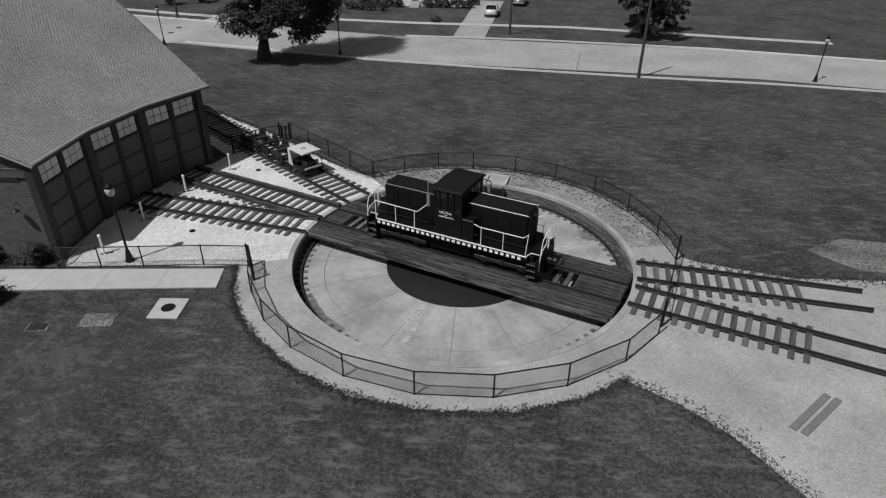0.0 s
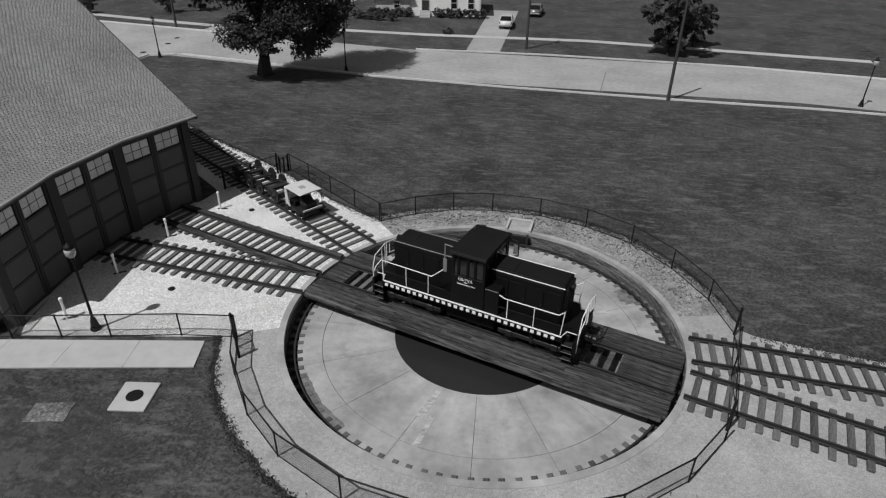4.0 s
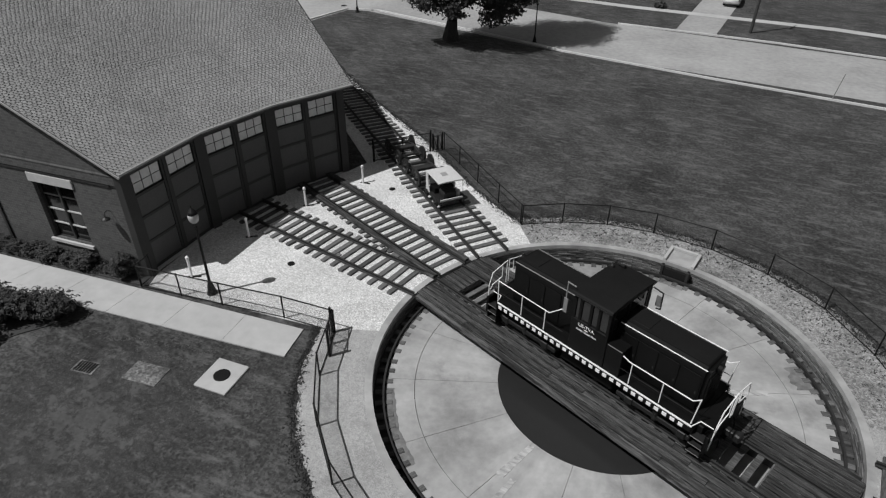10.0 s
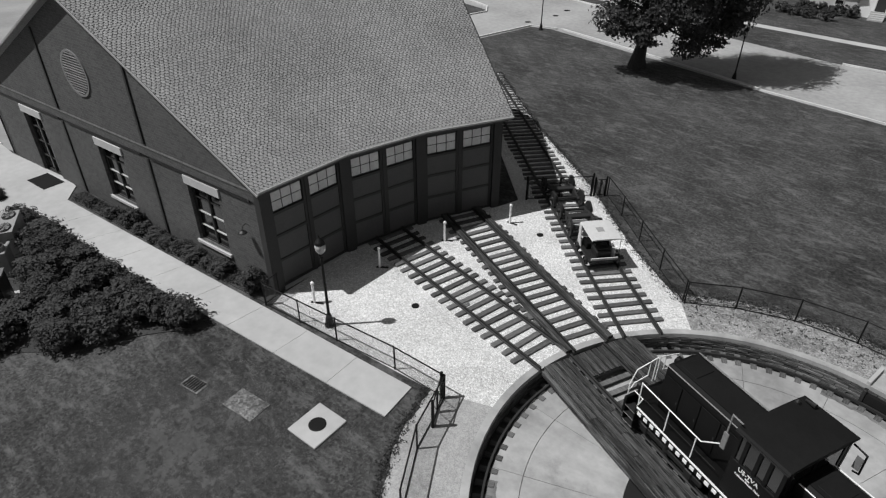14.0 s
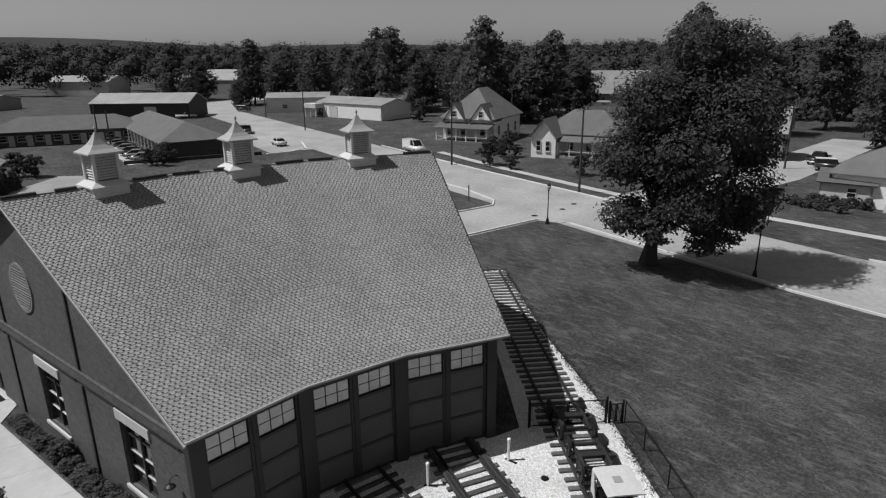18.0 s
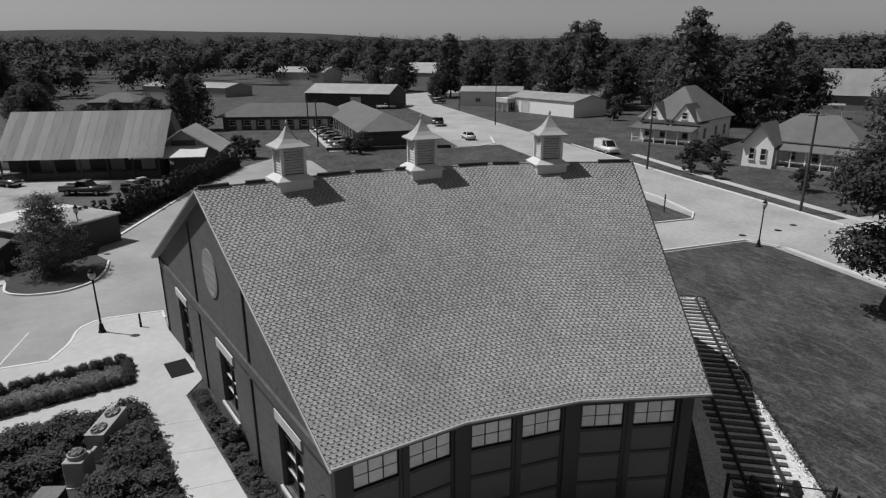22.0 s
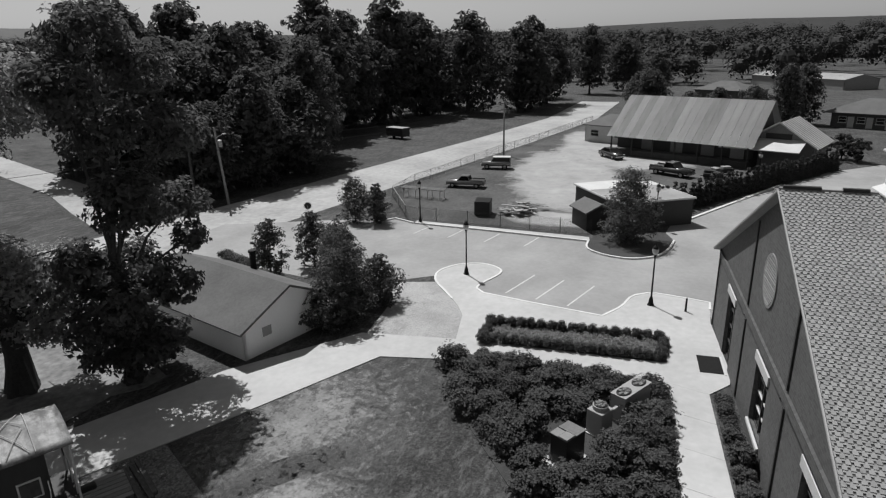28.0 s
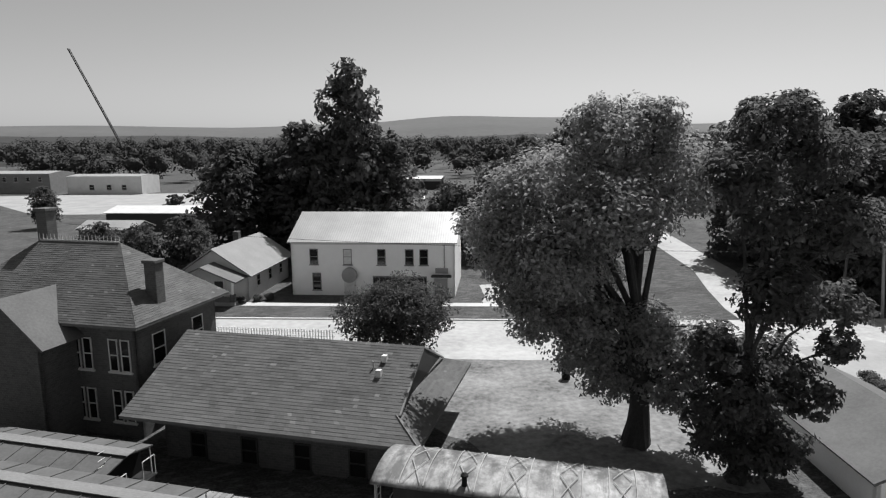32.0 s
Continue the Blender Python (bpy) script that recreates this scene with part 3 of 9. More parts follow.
def worn_to(m, tone, spots):
    """Bare ground where traffic has worn the turf: soft torn rims round a few long ovals (centre, half-widths, turn)."""
    n, l = m.node_tree.nodes, m.node_tree.links
    bsdf = n["Principled BSDF"]
    old = bsdf.inputs["Base Color"].links[0].from_socket
    tc = n.new("ShaderNodeTexCoord")
    best = None
    for x, y, a, b, turn in spots:
        sh = n.new("ShaderNodeMapping")
        sh.vector_type = "TEXTURE"
        sh.inputs["Location"].default_value = (x, y, 0)
        sh.inputs["Rotation"].default_value = (0, 0, radians(turn))
        sh.inputs["Scale"].default_value = (a, b, 1000)
        l.new(tc.outputs["Object"], sh.inputs["Vector"])
        ln = n.new("ShaderNodeVectorMath")
        ln.operation = "LENGTH"
        l.new(sh.outputs[0], ln.inputs[0])
        if best is None:
            best = ln.outputs["Value"]
        else:
            mn = n.new("ShaderNodeMath")
            mn.operation = "MINIMUM"
            l.new(best, mn.inputs[0])
            l.new(ln.outputs["Value"], mn.inputs[1])
            best = mn.outputs[0]
    t = n.new("ShaderNodeTexNoise")
    t.inputs["Scale"].default_value = 0.28
    t.inputs["Detail"].default_value = 10
    t.inputs["Roughness"].default_value = 0.7
    l.new(tc.outputs["Object"], t.inputs["Vector"])
    add = n.new("ShaderNodeMath")
    add.operation = "MULTIPLY_ADD"
    l.new(t.outputs[0], add.inputs[0])
    add.inputs[1].default_value = 1.5
    l.new(best, add.inputs[2])
    r = n.new("ShaderNodeMapRange")
    r.inputs["From Min"].default_value = 1.62
    r.inputs["From Max"].default_value = 1.92
    r.inputs["To Min"].default_value = 1.0
    r.inputs["To Max"].default_value = 0.0
    l.new(add.outputs[0], r.inputs["Value"])
    v = n.new("ShaderNodeMapRange")
    v.inputs["From Min"].default_value = 0.3
    v.inputs["From Max"].default_value = 0.7
    v.inputs["To Min"].default_value = tone * 0.75
    v.inputs["To Max"].default_value = tone * 1.2
    l.new(t.outputs[0], v.inputs["Value"])
    mix = n.new("ShaderNodeMix")
    mix.data_type = "RGBA"
    l.new(r.outputs[0], mix.inputs["Factor"])
    l.new(old, mix.inputs["A"])
    l.new(v.outputs[0], mix.inputs["B"])
    l.new(mix.outputs["Result"], bsdf.inputs["Base Color"])


worn_to(ROUGH_TURF, 0.33, ((-86, 5, 19, 6.5, 12), (-108, 4.5, 12, 4.6, 0), (-100, 12, 9, 7, 40), (-64, 8, 2.6, 4.5, 0), (-120, 2, 9, 3.5, 5)))
DIRT = mat("trodden_dirt", 0.17, 0.95, 0.3, 0.7, 2.5, 0.6, 0.4)
slab("forecourt", ragged([(-10, -22), (-15.5, -10.5), (-20.5, -6.6), (-27, -4.6), (-29.5, -9.5), (-34, -13.5), (-45, -14.5), (-47, -21), (-22, -28.2), (-8, -33)], 0.4), 0.009, DIRT, "bare trodden ground beside the street", "ground")
slab("store_forecourt", [(-26, -70), (-9, -76), (-14, -125), (-45, -115)], 0.009, ROADDUST, "bright concrete forecourt", "ground")

# walks
def rounded(pts, times=2, k=0.22):
    """The same open line with its corners cut round."""
    for _ in range(times):
        out = [pts[0]]
        for p, q in zip(pts, pts[1:]):
            out.append((p[0] + (q[0] - p[0]) * k, p[1] + (q[1] - p[1]) * k))
            out.append((p[0] + (q[0] - p[0]) * (1 - k), p[1] + (q[1] - p[1]) * (1 - k)))
        pts = out + [pts[-1]]
    return pts


PLAZA_EDGE = [(-45.4, 22.1), (-46.6, 22.1)] + rounded([(-46.9, 20.6), (-47.2, 18.4), (-46.2, 17.2), (-44.1, 16.8), (-42.2, 15.8)], 1, 0.2) + [(-42.3, 15.0), (-42.85, 10.9)] + rounded([(-43.4, 7.6), (-44.3, 6.6), (-48.0, 7.9), (-49.3, 6.0), (-48.6, 4.0), (-46.6, 2.9), (-44.6, 3.4), (-42.4, 5.4), (-40.6, 6.8)])
slab("concrete_plaza", [(-37.0, 23.0), (-43.3, 22.1)] + PLAZA_EDGE + [(-39.4, 7.5), (-36.1, 8.3), (-33.6, 8.5), (-34.6, 9.6), (-35.2, 19.4), (-34.6, 21.95), (-35.9, 22.9)], 0.05, CONCRETE,
     "pale concrete forecourt with a rounded kerb nose", "pavement")
slab("walk_link", [(-36.1, 8.3), (-35.0, 2.7), (-32.7, 5.1), (-33.6, 8.5)], 0.05, CONCRETE, "pale concrete walk", "pavement")
slab("west_walk", [(-35.0, 2.7), (-28.5, -2.0), (-21.7, -5.0), (-10.6, -9.9), (-9.2, -6.6), (-19.7, -1.5), (-25.0, 1.3), (-32.7, 5.1)], 0.05, CONCRETE, "broad pale concrete walk", "pavement")
WALK_S = [(-11.05, 22.95), (-21.8, 21.6), (-29.4, 20.5), (-35.2, 19.4)]
WALK_N = [(-11.3, 24.5), (-18.3, 23.75), (-29.0, 22.55), (-34.6, 21.95)]
walk_thing = thing("shed_walk", pose(0, 0, 0), "pale concrete walk of jointed slabs beside the engine shed", "pavement", "", "structure")


def along(line, f):
    n = len(line) - 1
    d = [math.dist(a, b) for a, b in zip(line, line[1:])]
    s = f * sum(d)
    for k in range(n):
        if s <= d[k] or k == n - 1:
            return Vector(line[k]).lerp(Vector(line[k + 1]), min(1.0, s / d[k]))
        s -= d[k]


for k in range(9):
    f0, f1 = k / 9 + 0.0003, (k + 1) / 9 - 0.0003
    part("walk_slab", prism([tuple(along(WALK_S, f0)), tuple(along(WALK_S, f1)), tuple(along(WALK_N, f1)), tuple(along(WALK_N, f0))], -0.15, 0.05 + random.uniform(-0.0015, 0.0015)), CONCRETE, walk_thing)
slab("planting_bed", [(-19.3, 24.4), (-19.2, 23.85), (-34.5, 22.1), (-35.4, 22.9)], 0.06, MULCH, "mulched planting bed along the brick wall", "planting bed")
slab("hedge_bed", [(-36.3, 9.5), (-39.2, 9.2), (-40.2, 19.6), (-37.2, 19.9)], 0.08, MULCH, "mulched bed inside a clipped hedge", "planting bed")
ISLAND = rounded([(-57.6, 12.5), (-55.4, 12.6), (-54.1, 14.2), (-53.7, 16.4), (-55.0, 18.3), (-57.2, 19.1), (-59.8, 19.4)])
slab("tree_island", ISLAND + [(-62.0, 18.6), (-62.4, 13.6)], 0.09, MULCH, "kerbed mulch island round a small tree", "planting bed")
slab("gravel_circle", [(-43.3, 0.9), (-44.3, 3.6), (-41.8, 6.3), (-39.0, 7.8), (-35.9, 8.3), (-34.9, 3.0), (-39.0, 2.4)], 0.02, DUST, "gravel corner beside the walk", "gravel")
for a, b in (((-47.59, 12.34), (-43.5, 11.27)), ((-47.19, 14.58), (-43.1, 13.46)), ((-47.95, 10.1), (-43.9, 9.05)), ((-57.4, 8.2), (-54.6, 7.6)), ((-57.4, 4.6), (-54.6, 4.0)), ((-57.4, 1.0), (-54.8, 0.5)), ((-57.6, -2.4), (-55.0, -2.9))):
    tagged(part("bay_line", prism(strip([a, b], 0.11), 0.012, 0.019), PAINT_LINE), "faded white parking bay line", "road marking", "bay lines", "structure")


def kerb(points, w=0.16, h=0.15):
    return tagged(part("kerb", prism(strip(points, w), -0.1, h), KERB), "pale concrete kerb", "kerb", "", "structure")


kerb([(-58.1, -4.2), (-57.9, 4.0), (-57.5, 12.6)])
kerb([(-59.1, -6.8), (-58.1, -4.3)])
kerb([(-55.5, -8.4), (-59.0, -6.9)])
kerb(PLAZA_EDGE[:-4], 0.16, 0.07)
kerb(ISLAND, 0.16, 0.14)
kerb([(-12.7, 65.0), (0.5, 63.0), (14.7, 61.3), (27, 60.2), (45, 57.5)])
kerb([(-12.7, 65.0), (-14.0, 65.6), (-25.4, 68.4), (-34.4, 70.5), (-37.8, 69.6), (-39.4, 60.0)])
kerb([(-46.2, 65.9), (-45.2, 71.4), (-46.8, 73.6), (-53.8, 76.2), (-82, 81)])
kerb([(-30, 80.8), (-41, 83.4), (-60, 87.6), (-92, 95.6)])
kerb([(-10, 76.8), (5, 76.4), (25, 74.2), (60, 66.6)])
kerb([(-65.5, 19.4), (-93.2, 33.6)], 0.3, 0.12)
slab("verge_walk", strip([(-30, 84.4), (-42, 87), (-60, 91.5), (-78, 97)], 1.3), 0.03, CONCRETE, "narrow concrete pavement across lawns", "pavement")
slab("far_walk", strip([(-26, 86.5), (-10, 85), (10, 84.6), (40, 79)], 1.3), 0.03, CONCRETE, "narrow concrete pavement across lawns", "pavement")
slab("house_drive", [(-4.4, 77), (-0.6, 77), (1.6, 104), (-2.6, 104)], 0.02, ASPHALT, "worn driveway beside a house", "driveway")
kerb([(12, -46.4), (-0.2, -42.75), (-25.3, -35.3), (-36, -32.5)], 0.2, 0.14)
LANE = [(-47.5, -27), (-49.5, -33), (-52.8, -40), (-58.5, -51), (-65, -69.5), (-76, -100)]
slab("side_lane", strip(LANE, 5.2), 0.010, ROADDUST, "pale sunlit side lane leading into the woods", "road")
slab("side_lot", ragged([(-24.4, -42.0), (-29.5, -40.4), (-35, -44), (-32, -52), (-26.5, -51)], 0.3), 0.009, DUST, "bare dusty lot beside a white building", "ground")
slab("street_walk", strip([(8, -51.2), (-4.4, -47.4), (-22.9, -42.2), (-29, -40.5)], 1.4), 0.03, CONCRETE, "concrete pavement along the far side of the street", "pavement")

for x, y in ((-38.4, 75.2), (-38.8, 78.2), (-39.0, 70.8)):
    tagged(part("street_cover", lathe([(0.34, 0.0), (0.34, 0.022), (0.3, 0.026)], 18, at=(x, y, 0.0)), IRON), "round iron manhole cover in the street", "manhole", "street covers")
# drain lids in the lawn
lid = thing("manhole_slab", pose(-12.45, 21.2, 0, 0, 0, 4), "square concrete slab with a round iron lid in the lawn", "manhole")
part("slab", box(-0.66, 0.66, -0.72, 0.72, -0.1, 0.07, bev=0.02), CONCRETE, lid)
part("iron_lid", lathe([(0.30, 0.07), (0.30, 0.085), (0.27, 0.095)], 20), IRON, lid, "round dark iron lid")
lid2 = thing("drain_slab", pose(-15.0, 20.15, 0, 0, 0, 8), "low weathered concrete drain slab in the lawn", "drain")
part("slab", box(-0.7, 0.7, -0.45, 0.45, -0.1, 0.03, bev=0.01), CHIPS, lid2)
grate = thing("drain_grate", pose(-17.2, 19.45, 0, 0, 0, 10), "small dark iron drain grate in the lawn", "drain")
part("frame", box(-0.45, 0.45, -0.28, 0.28, -0.1, 0.02), CHIPS, grate)
for k in range(7):
    part("grate_bar", box(-0.36 + 0.11 * k, -0.30 + 0.11 * k, -0.24, 0.24, 0.02, 0.04), IRON, grate)
for x, y, g in ((-14.4, 27.9, IRON), (-13.7, 36.0, IRON), (-12.9, 29.4, CHIPS)):
    tagged(part("valve_cover", lathe([(0.16, 0.0), (0.16, 0.045), (0.12, 0.05)], 12, at=(x, y, 0.02)), g), "small round valve cover in the gravel", "cover", "valve covers")


# ---- railway track ----
RAIL_PROFILE = [(-0.07, 0.0), (0.07, 0.0), (0.07, 0.02), (0.012, 0.035), (0.012, 0.115), (0.036, 0.125), (0.036, 0.155), (-0.036, 0.155), (-0.036, 0.125), (-0.012, 0.115), (-0.012, 0.035), (-0.07, 0.02)]
tie_mesh = None


def track(p, q, label, spacing=0.56, before=0.0, after=0.0, skip=0.0, top=0.12, rails=True, check=False):
    """A track from p to q: wooden ties and two rails, which may run on past the ties."""
    global tie_mesh
    length = math.dist(p, q)
    t = thing("railway_track", pose(p[0], p[1], 0, 0, 0, heading(p, q)), label, "railway track", "", "structure")
    n = int((length - skip) / spacing)
    for k in range(n):
        x = skip + 0.15 + k * spacing
        m = pose(x, random.uniform(-0.06, 0.06), top, 0, random.uniform(-0.6, 0.6), 90 + random.uniform(-2, 2))
        if tie_mesh is None:
            tie_mesh = part("tie", box(-1.28, 1.28, -0.115, 0.115, -0.16, 0.0, bev=0.015), TIE, t)
            tie_mesh.matrix_basis = m
        else:
            again(tie_mesh, m, t)
    for y in (-0.752, 0.752):
        r = part("rail", extrude_x(RAIL_PROFILE, -before, length + after), RAIL, t)
        r.matrix_basis = pose(0, y, top)
        if check:
            g = part("guard_timber", box(-before, length, -0.13, 0.13, 0.0, 0.13, bev=0.01), TIMBER, t)
            g.matrix_basis = pose(0, y + (0.21 if y > 0 else -0.21), top)
    return t


track((-19.2, 31.05), (-8.3, 28.95), "dark creosoted track leading from a shed door to the turntable", after=0.1)
track((-18.3, 35.1), (-7.7, 30.55), "dark creosoted track with side timbers between shed and turntable", after=0.1, check=True)
track((-31.0, 53.6), (-6.5, 32.45), "long dark track with many ties past the end of the shed", after=0.1)
track((8.4, 26.1), (15.6, 25.0), "short dark track in pale gravel beyond the turntable", after=2.4, before=0.2)
track((7.8, 24.0), (14.9, 21.1), "short dark track in pale gravel running into the ground", after=12.0, before=0.2)

# ---- turntable pit ----
ARC_R = 6.82
pit = thing("turntable_pit", pose(0, 0, 0), "round sunken concrete turntable pit with a dark centre slab", "turntable pit", "", "structure")
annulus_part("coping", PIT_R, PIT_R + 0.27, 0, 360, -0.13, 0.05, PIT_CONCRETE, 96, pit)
annulus_part("backing_wall", PIT_R + 0.02, PIT_R + 0.5, 0, 360, -1.5, -0.12, STEEL, 96, pit)
annulus_part("ballast_ring", 7.3, PIT_R + 0.3, 0, 360, -1.3, -0.755, MULCH, 96, pit)
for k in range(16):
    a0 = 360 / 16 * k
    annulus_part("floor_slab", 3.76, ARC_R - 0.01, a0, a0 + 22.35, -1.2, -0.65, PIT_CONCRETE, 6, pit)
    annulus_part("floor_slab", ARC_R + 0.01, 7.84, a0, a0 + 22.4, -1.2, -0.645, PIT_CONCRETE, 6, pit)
DAMP = mat("damp_stained_concrete", 0.17, 0.4, 0.8, 0.6, 5.0, 0.5, 0.03)
LIME = mat("lime_streaked_concrete", 0.40, 0.6, 1.5, 0.5, 9.0, 0.6, 0.03, stretch=(0.3, 1.0, 1.0))
for a0, a1, r0, wob in ((206, 232, 7.5, 0.06), (75, 92, 7.5, 0.07), (24, 33, 7.3, 0.22)):
    annulus_part("damp_stain", r0, 7.83, a0, a1, -0.75, -0.641, DAMP, 90, pit, worn=(wob, 0.0))
for r0, r1, a0, a1 in ((4.3, 5.3, 168, 172), (4.6, 5.6, 173.5, 176), (3.7, 5.2, 247, 250), (4.9, 6.3, 252, 254), (4.2, 6.0, 21, 23.5)):
    annulus_part("lime_streak", r0 * 1.04, min(r1 * 1.04, ARC_R - 0.05), a0, a1, -0.75, -0.639, LIME, 14, pit, worn=(0.3, 0.35))
dark = part("centre_slab", lathe([(3.75, -1.2), (3.75, -0.65), (1.2, -0.63)], 64, at=(CX, CY, 0)), DARK_SLAB, pit, "dark centre slab")
part("pivot", lathe([(0.7, -0.66), (0.6, -0.4), (0.4, -0.3)], 20, at=(CX, CY, 0)), STEEL, pit)
pit_tie = None
for k in range(92):
    m = pose(*polar(7.93, k * 360 / 92 + random.uniform(-0.3, 0.3)), -0.62, 0, 0, k * 360 / 92)
    if pit_tie is None:
        pit_tie = part("ring_tie", box(-0.31, 0.31, -0.11, 0.11, -0.14, 0.0, bev=0.012), TIE, pit)
        pit_tie.matrix_basis = m
    else:
        again(pit_tie, m, pit)
annulus_part("ring_rail", 7.9, 7.97, 0, 360, -0.63, -0.5, RAIL, 128, pit)
block = None
for row in range(5):
    for k in range(60):
        a = (k + 0.5 * (row % 2)) * 360 / 60
        m = pose(*polar(PIT_R + 0.09 + random.uniform(-0.02, 0.012), a), -0.76 + 0.126 * row, 0, 0, a + random.uniform(-0.6, 0.6))
        if block is None:
            block = part("wall_block", box(-0.1, 0.1, -0.425, 0.425, 0, 0.104, bev=0.012), STONE_WALL, pit)

            block.matrix_basis = m
        else:
            again(block, m, pit)
# the concrete recess in the pit rim
niche = thing("rim_box", pose(1.45, 35.95, 0, 0, 0, -10) @ Matrix.Diagonal((0.85, 1.0, 1.0, 1)), "pale concrete box set into the pit rim", "concrete box")
part("wall", box(-0.82, -0.66, -0.6, 0.62, -0.2, 0.2, bev=0.01), CONCRETE, niche)
part("wall", box(0.66, 0.82, -0.6, 0.62, -0.2, 0.2, bev=0.01), CONCRETE, niche)
part("wall", box(-0.655, 0.655, 0.46, 0.62, -0.2, 0.22, bev=0.01), CONCRETE, niche)
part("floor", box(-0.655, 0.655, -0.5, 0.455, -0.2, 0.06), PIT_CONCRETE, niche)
# solid near-black block stands for the shade inside the niche
part("opening", box(-0.6, 0.6, -0.93, -0.78, -0.6, -0.12), IRON, niche, "black block for the shaded opening towards the pit")
for x in (-0.74, 0.6):
    part("jamb", box(x, x + 0.14, -0.98, -0.78, -0.64, 0.04, bev=0.01), STEEL, niche, "dark jamb below the rim")

# ---- turntable bridge ----
bridge = thing("turntable_bridge", pose(CX, CY, 0, 0, 0, AXIS), "timber-decked steel turntable bridge across the pit", "turntable bridge")
for y in (-1.05, 1.05):
    bm = bmesh.new()
    prof = [(-8.05, 0.0), (8.05, 0.0), (8.05, -0.22), (5.5, -0.46), (-5.5, -0.46), (-8.05, -0.22)]
    a = [bm.verts.new((x, y - 0.04, z - 0.1)) for x, z in prof]
    b = [bm.verts.new((x, y + 0.04, z - 0.1)) for x, z in prof]
    bm.faces.new(a)
    bm.faces.new(b[::-1])
    for i in range(6):
        bm.faces.new((a[i - 1], a[i], b[i], b[i - 1]))
    bmesh.ops.recalc_face_normals(bm, faces=bm.faces)
    g = part("girder", bm, STEEL, bridge)
    for k in range(13):
        part("stiffener", box(-7.2 + 1.2 * k - 0.03, -7.2 + 1.2 * k + 0.03, y - 0.14, y + 0.14, -0.32, -0.11), STEEL, bridge)
for x in (-7.93, 7.93):
    for y in (-1.6, 1.6):
        w = part("end_wheel", lathe([(0.19, -0.06), (0.19, 0.06)], 18), RAIL, bridge)
        w.matrix_basis = pose(x * 0.993, y * 0.3, -0.31, 0, 90, 0)
dt = part("cross_tie", box(-0.11, 0.11, -1.95, 1.95, -0.10, 0.06, bev=0.012), TIE, bridge)
dt.matrix_basis = pose(-7.95, 0, 0)
for k in range(1, 33):
    again(dt, pose(-7.95 + k * 0.497, random.uniform(-0.05, 0.05), 0, 0, 0, random.uniform(-1, 1)), bridge)
plank = {}


def deck_plank(x0, x1, y, w=0.26):
    key = (round(x1 - x0, 2), w)
    m = pose((x0 + x1) / 2, y, 0.062 + random.uniform(0, 0.022), random.uniform(-2.0, 2.0), 0, random.uniform(-0.15, 0.15))
    if key not in plank:
        h = (x1 - x0) / 2 - 0.006
        plank[key] = part("deck_plank", box(-h, h, -w / 2 + 0.012, w / 2 - 0.012, 0, 0.055, bev=0.01), TIMBER, bridge)
        plank[key].matrix_basis = m
    else:
        again(plank[key], m, bridge)


for j in range(4):
    for side in (-1, 1):
        edges = [-8.05, -8.05 + 2.8 + 0.9 * (j % 3), -1.2 + 1.3 * (j % 2), 3.4 + 0.7 * (j % 3), 8.05]
        for x0, x1 in zip(edges, edges[1:]):
            deck_plank(x0, x1, side * (1.03 + 0.27 * j))
for j in range(5):
    deck_plank(-8.05, -6.85, -0.54 + 0.27 * j)
    deck_plank(5.9, 8.05, -0.54 + 0.27 * j)
for y in (-0.752, 0.752):
    r = part("rail", extrude_x(RAIL_PROFILE, -8.1, 8.1), RAIL, bridge)
    r.matrix_basis = pose(0, y, 0.062)
for y in (-2.06, 2.06):
    part("edge_timber", box(-7.9, 7.9, y - 0.09, y + 0.09, -0.12, 0.1, bev=0.012), TIMBER, bridge)


# ---- engine shed ----
shed = thing("engine_shed", pose(0, 0, 0), "fan-shaped brick engine shed with a shingled roof and three cupolas", "engine shed")
R_F, R_R, R_B = 19.5, 31.1, 43.4
Z_E, Z_R = 5.0, 10.95
c1, cb = Vector(polar(R_F, 187.5)), Vector(polar(R_B, 186.6))
GU = (cb - c1).normalized()
GN = Vector((GU.y, -GU.x))
if GN.y > 0:
    GN = -GN
G_LEN = (cb - c1).length
# south gable wall, built in its own plane: x along the wall, y out of it, z up
gable = pose(c1.x, c1.y, 0, 0, 0, math.degrees(math.atan2(GU.y, GU.x)))
flip = 1 if (gable.to_3x3() @ Vector((0, 1, 0))).xy.dot(GN) > 0 else -1


def on_gable(name, bm, material, parent=shed, label=""):
    ob = part(name, bm, material, parent, label)
    ob.matrix_basis = gable
    return ob


def gbox(u0, u1, o0, o1, z0, z1, bev=0.0):
    lo, hi = sorted((flip * o0, flip * o1))
    return box(u0, u1, lo, hi, z0, z1, bev=bev)


OPENINGS = [(2.85, 5.05, 0.85, 3.7), (10.2, 12.4, 0.8, 3.6), (18.0, 20.1, 0.05, 3.6)]
edge = 0.0
for u0, u1, z0, z1 in OPENINGS + [(G_LEN, G_LEN, 0, 0)]:
    on_gable("wall", gbox(edge, u0, -0.35, 0, 0, 4.3), BRICK)
    if u1 > u0:
        on_gable("wall", gbox(u0, u1, -0.35, 0, z1, 4.3), BRICK)
        if z0 > 0.1:
            on_gable("wall", gbox(u0, u1, -0.35, 0, 0, z0), BRICK)
    edge = u1


def roof_z(u):
    return Z_E + 0.1 + (Z_R - Z_E) * (u / 11.6 if u < 11.6 else (G_LEN - u) / (G_LEN - 11.6))


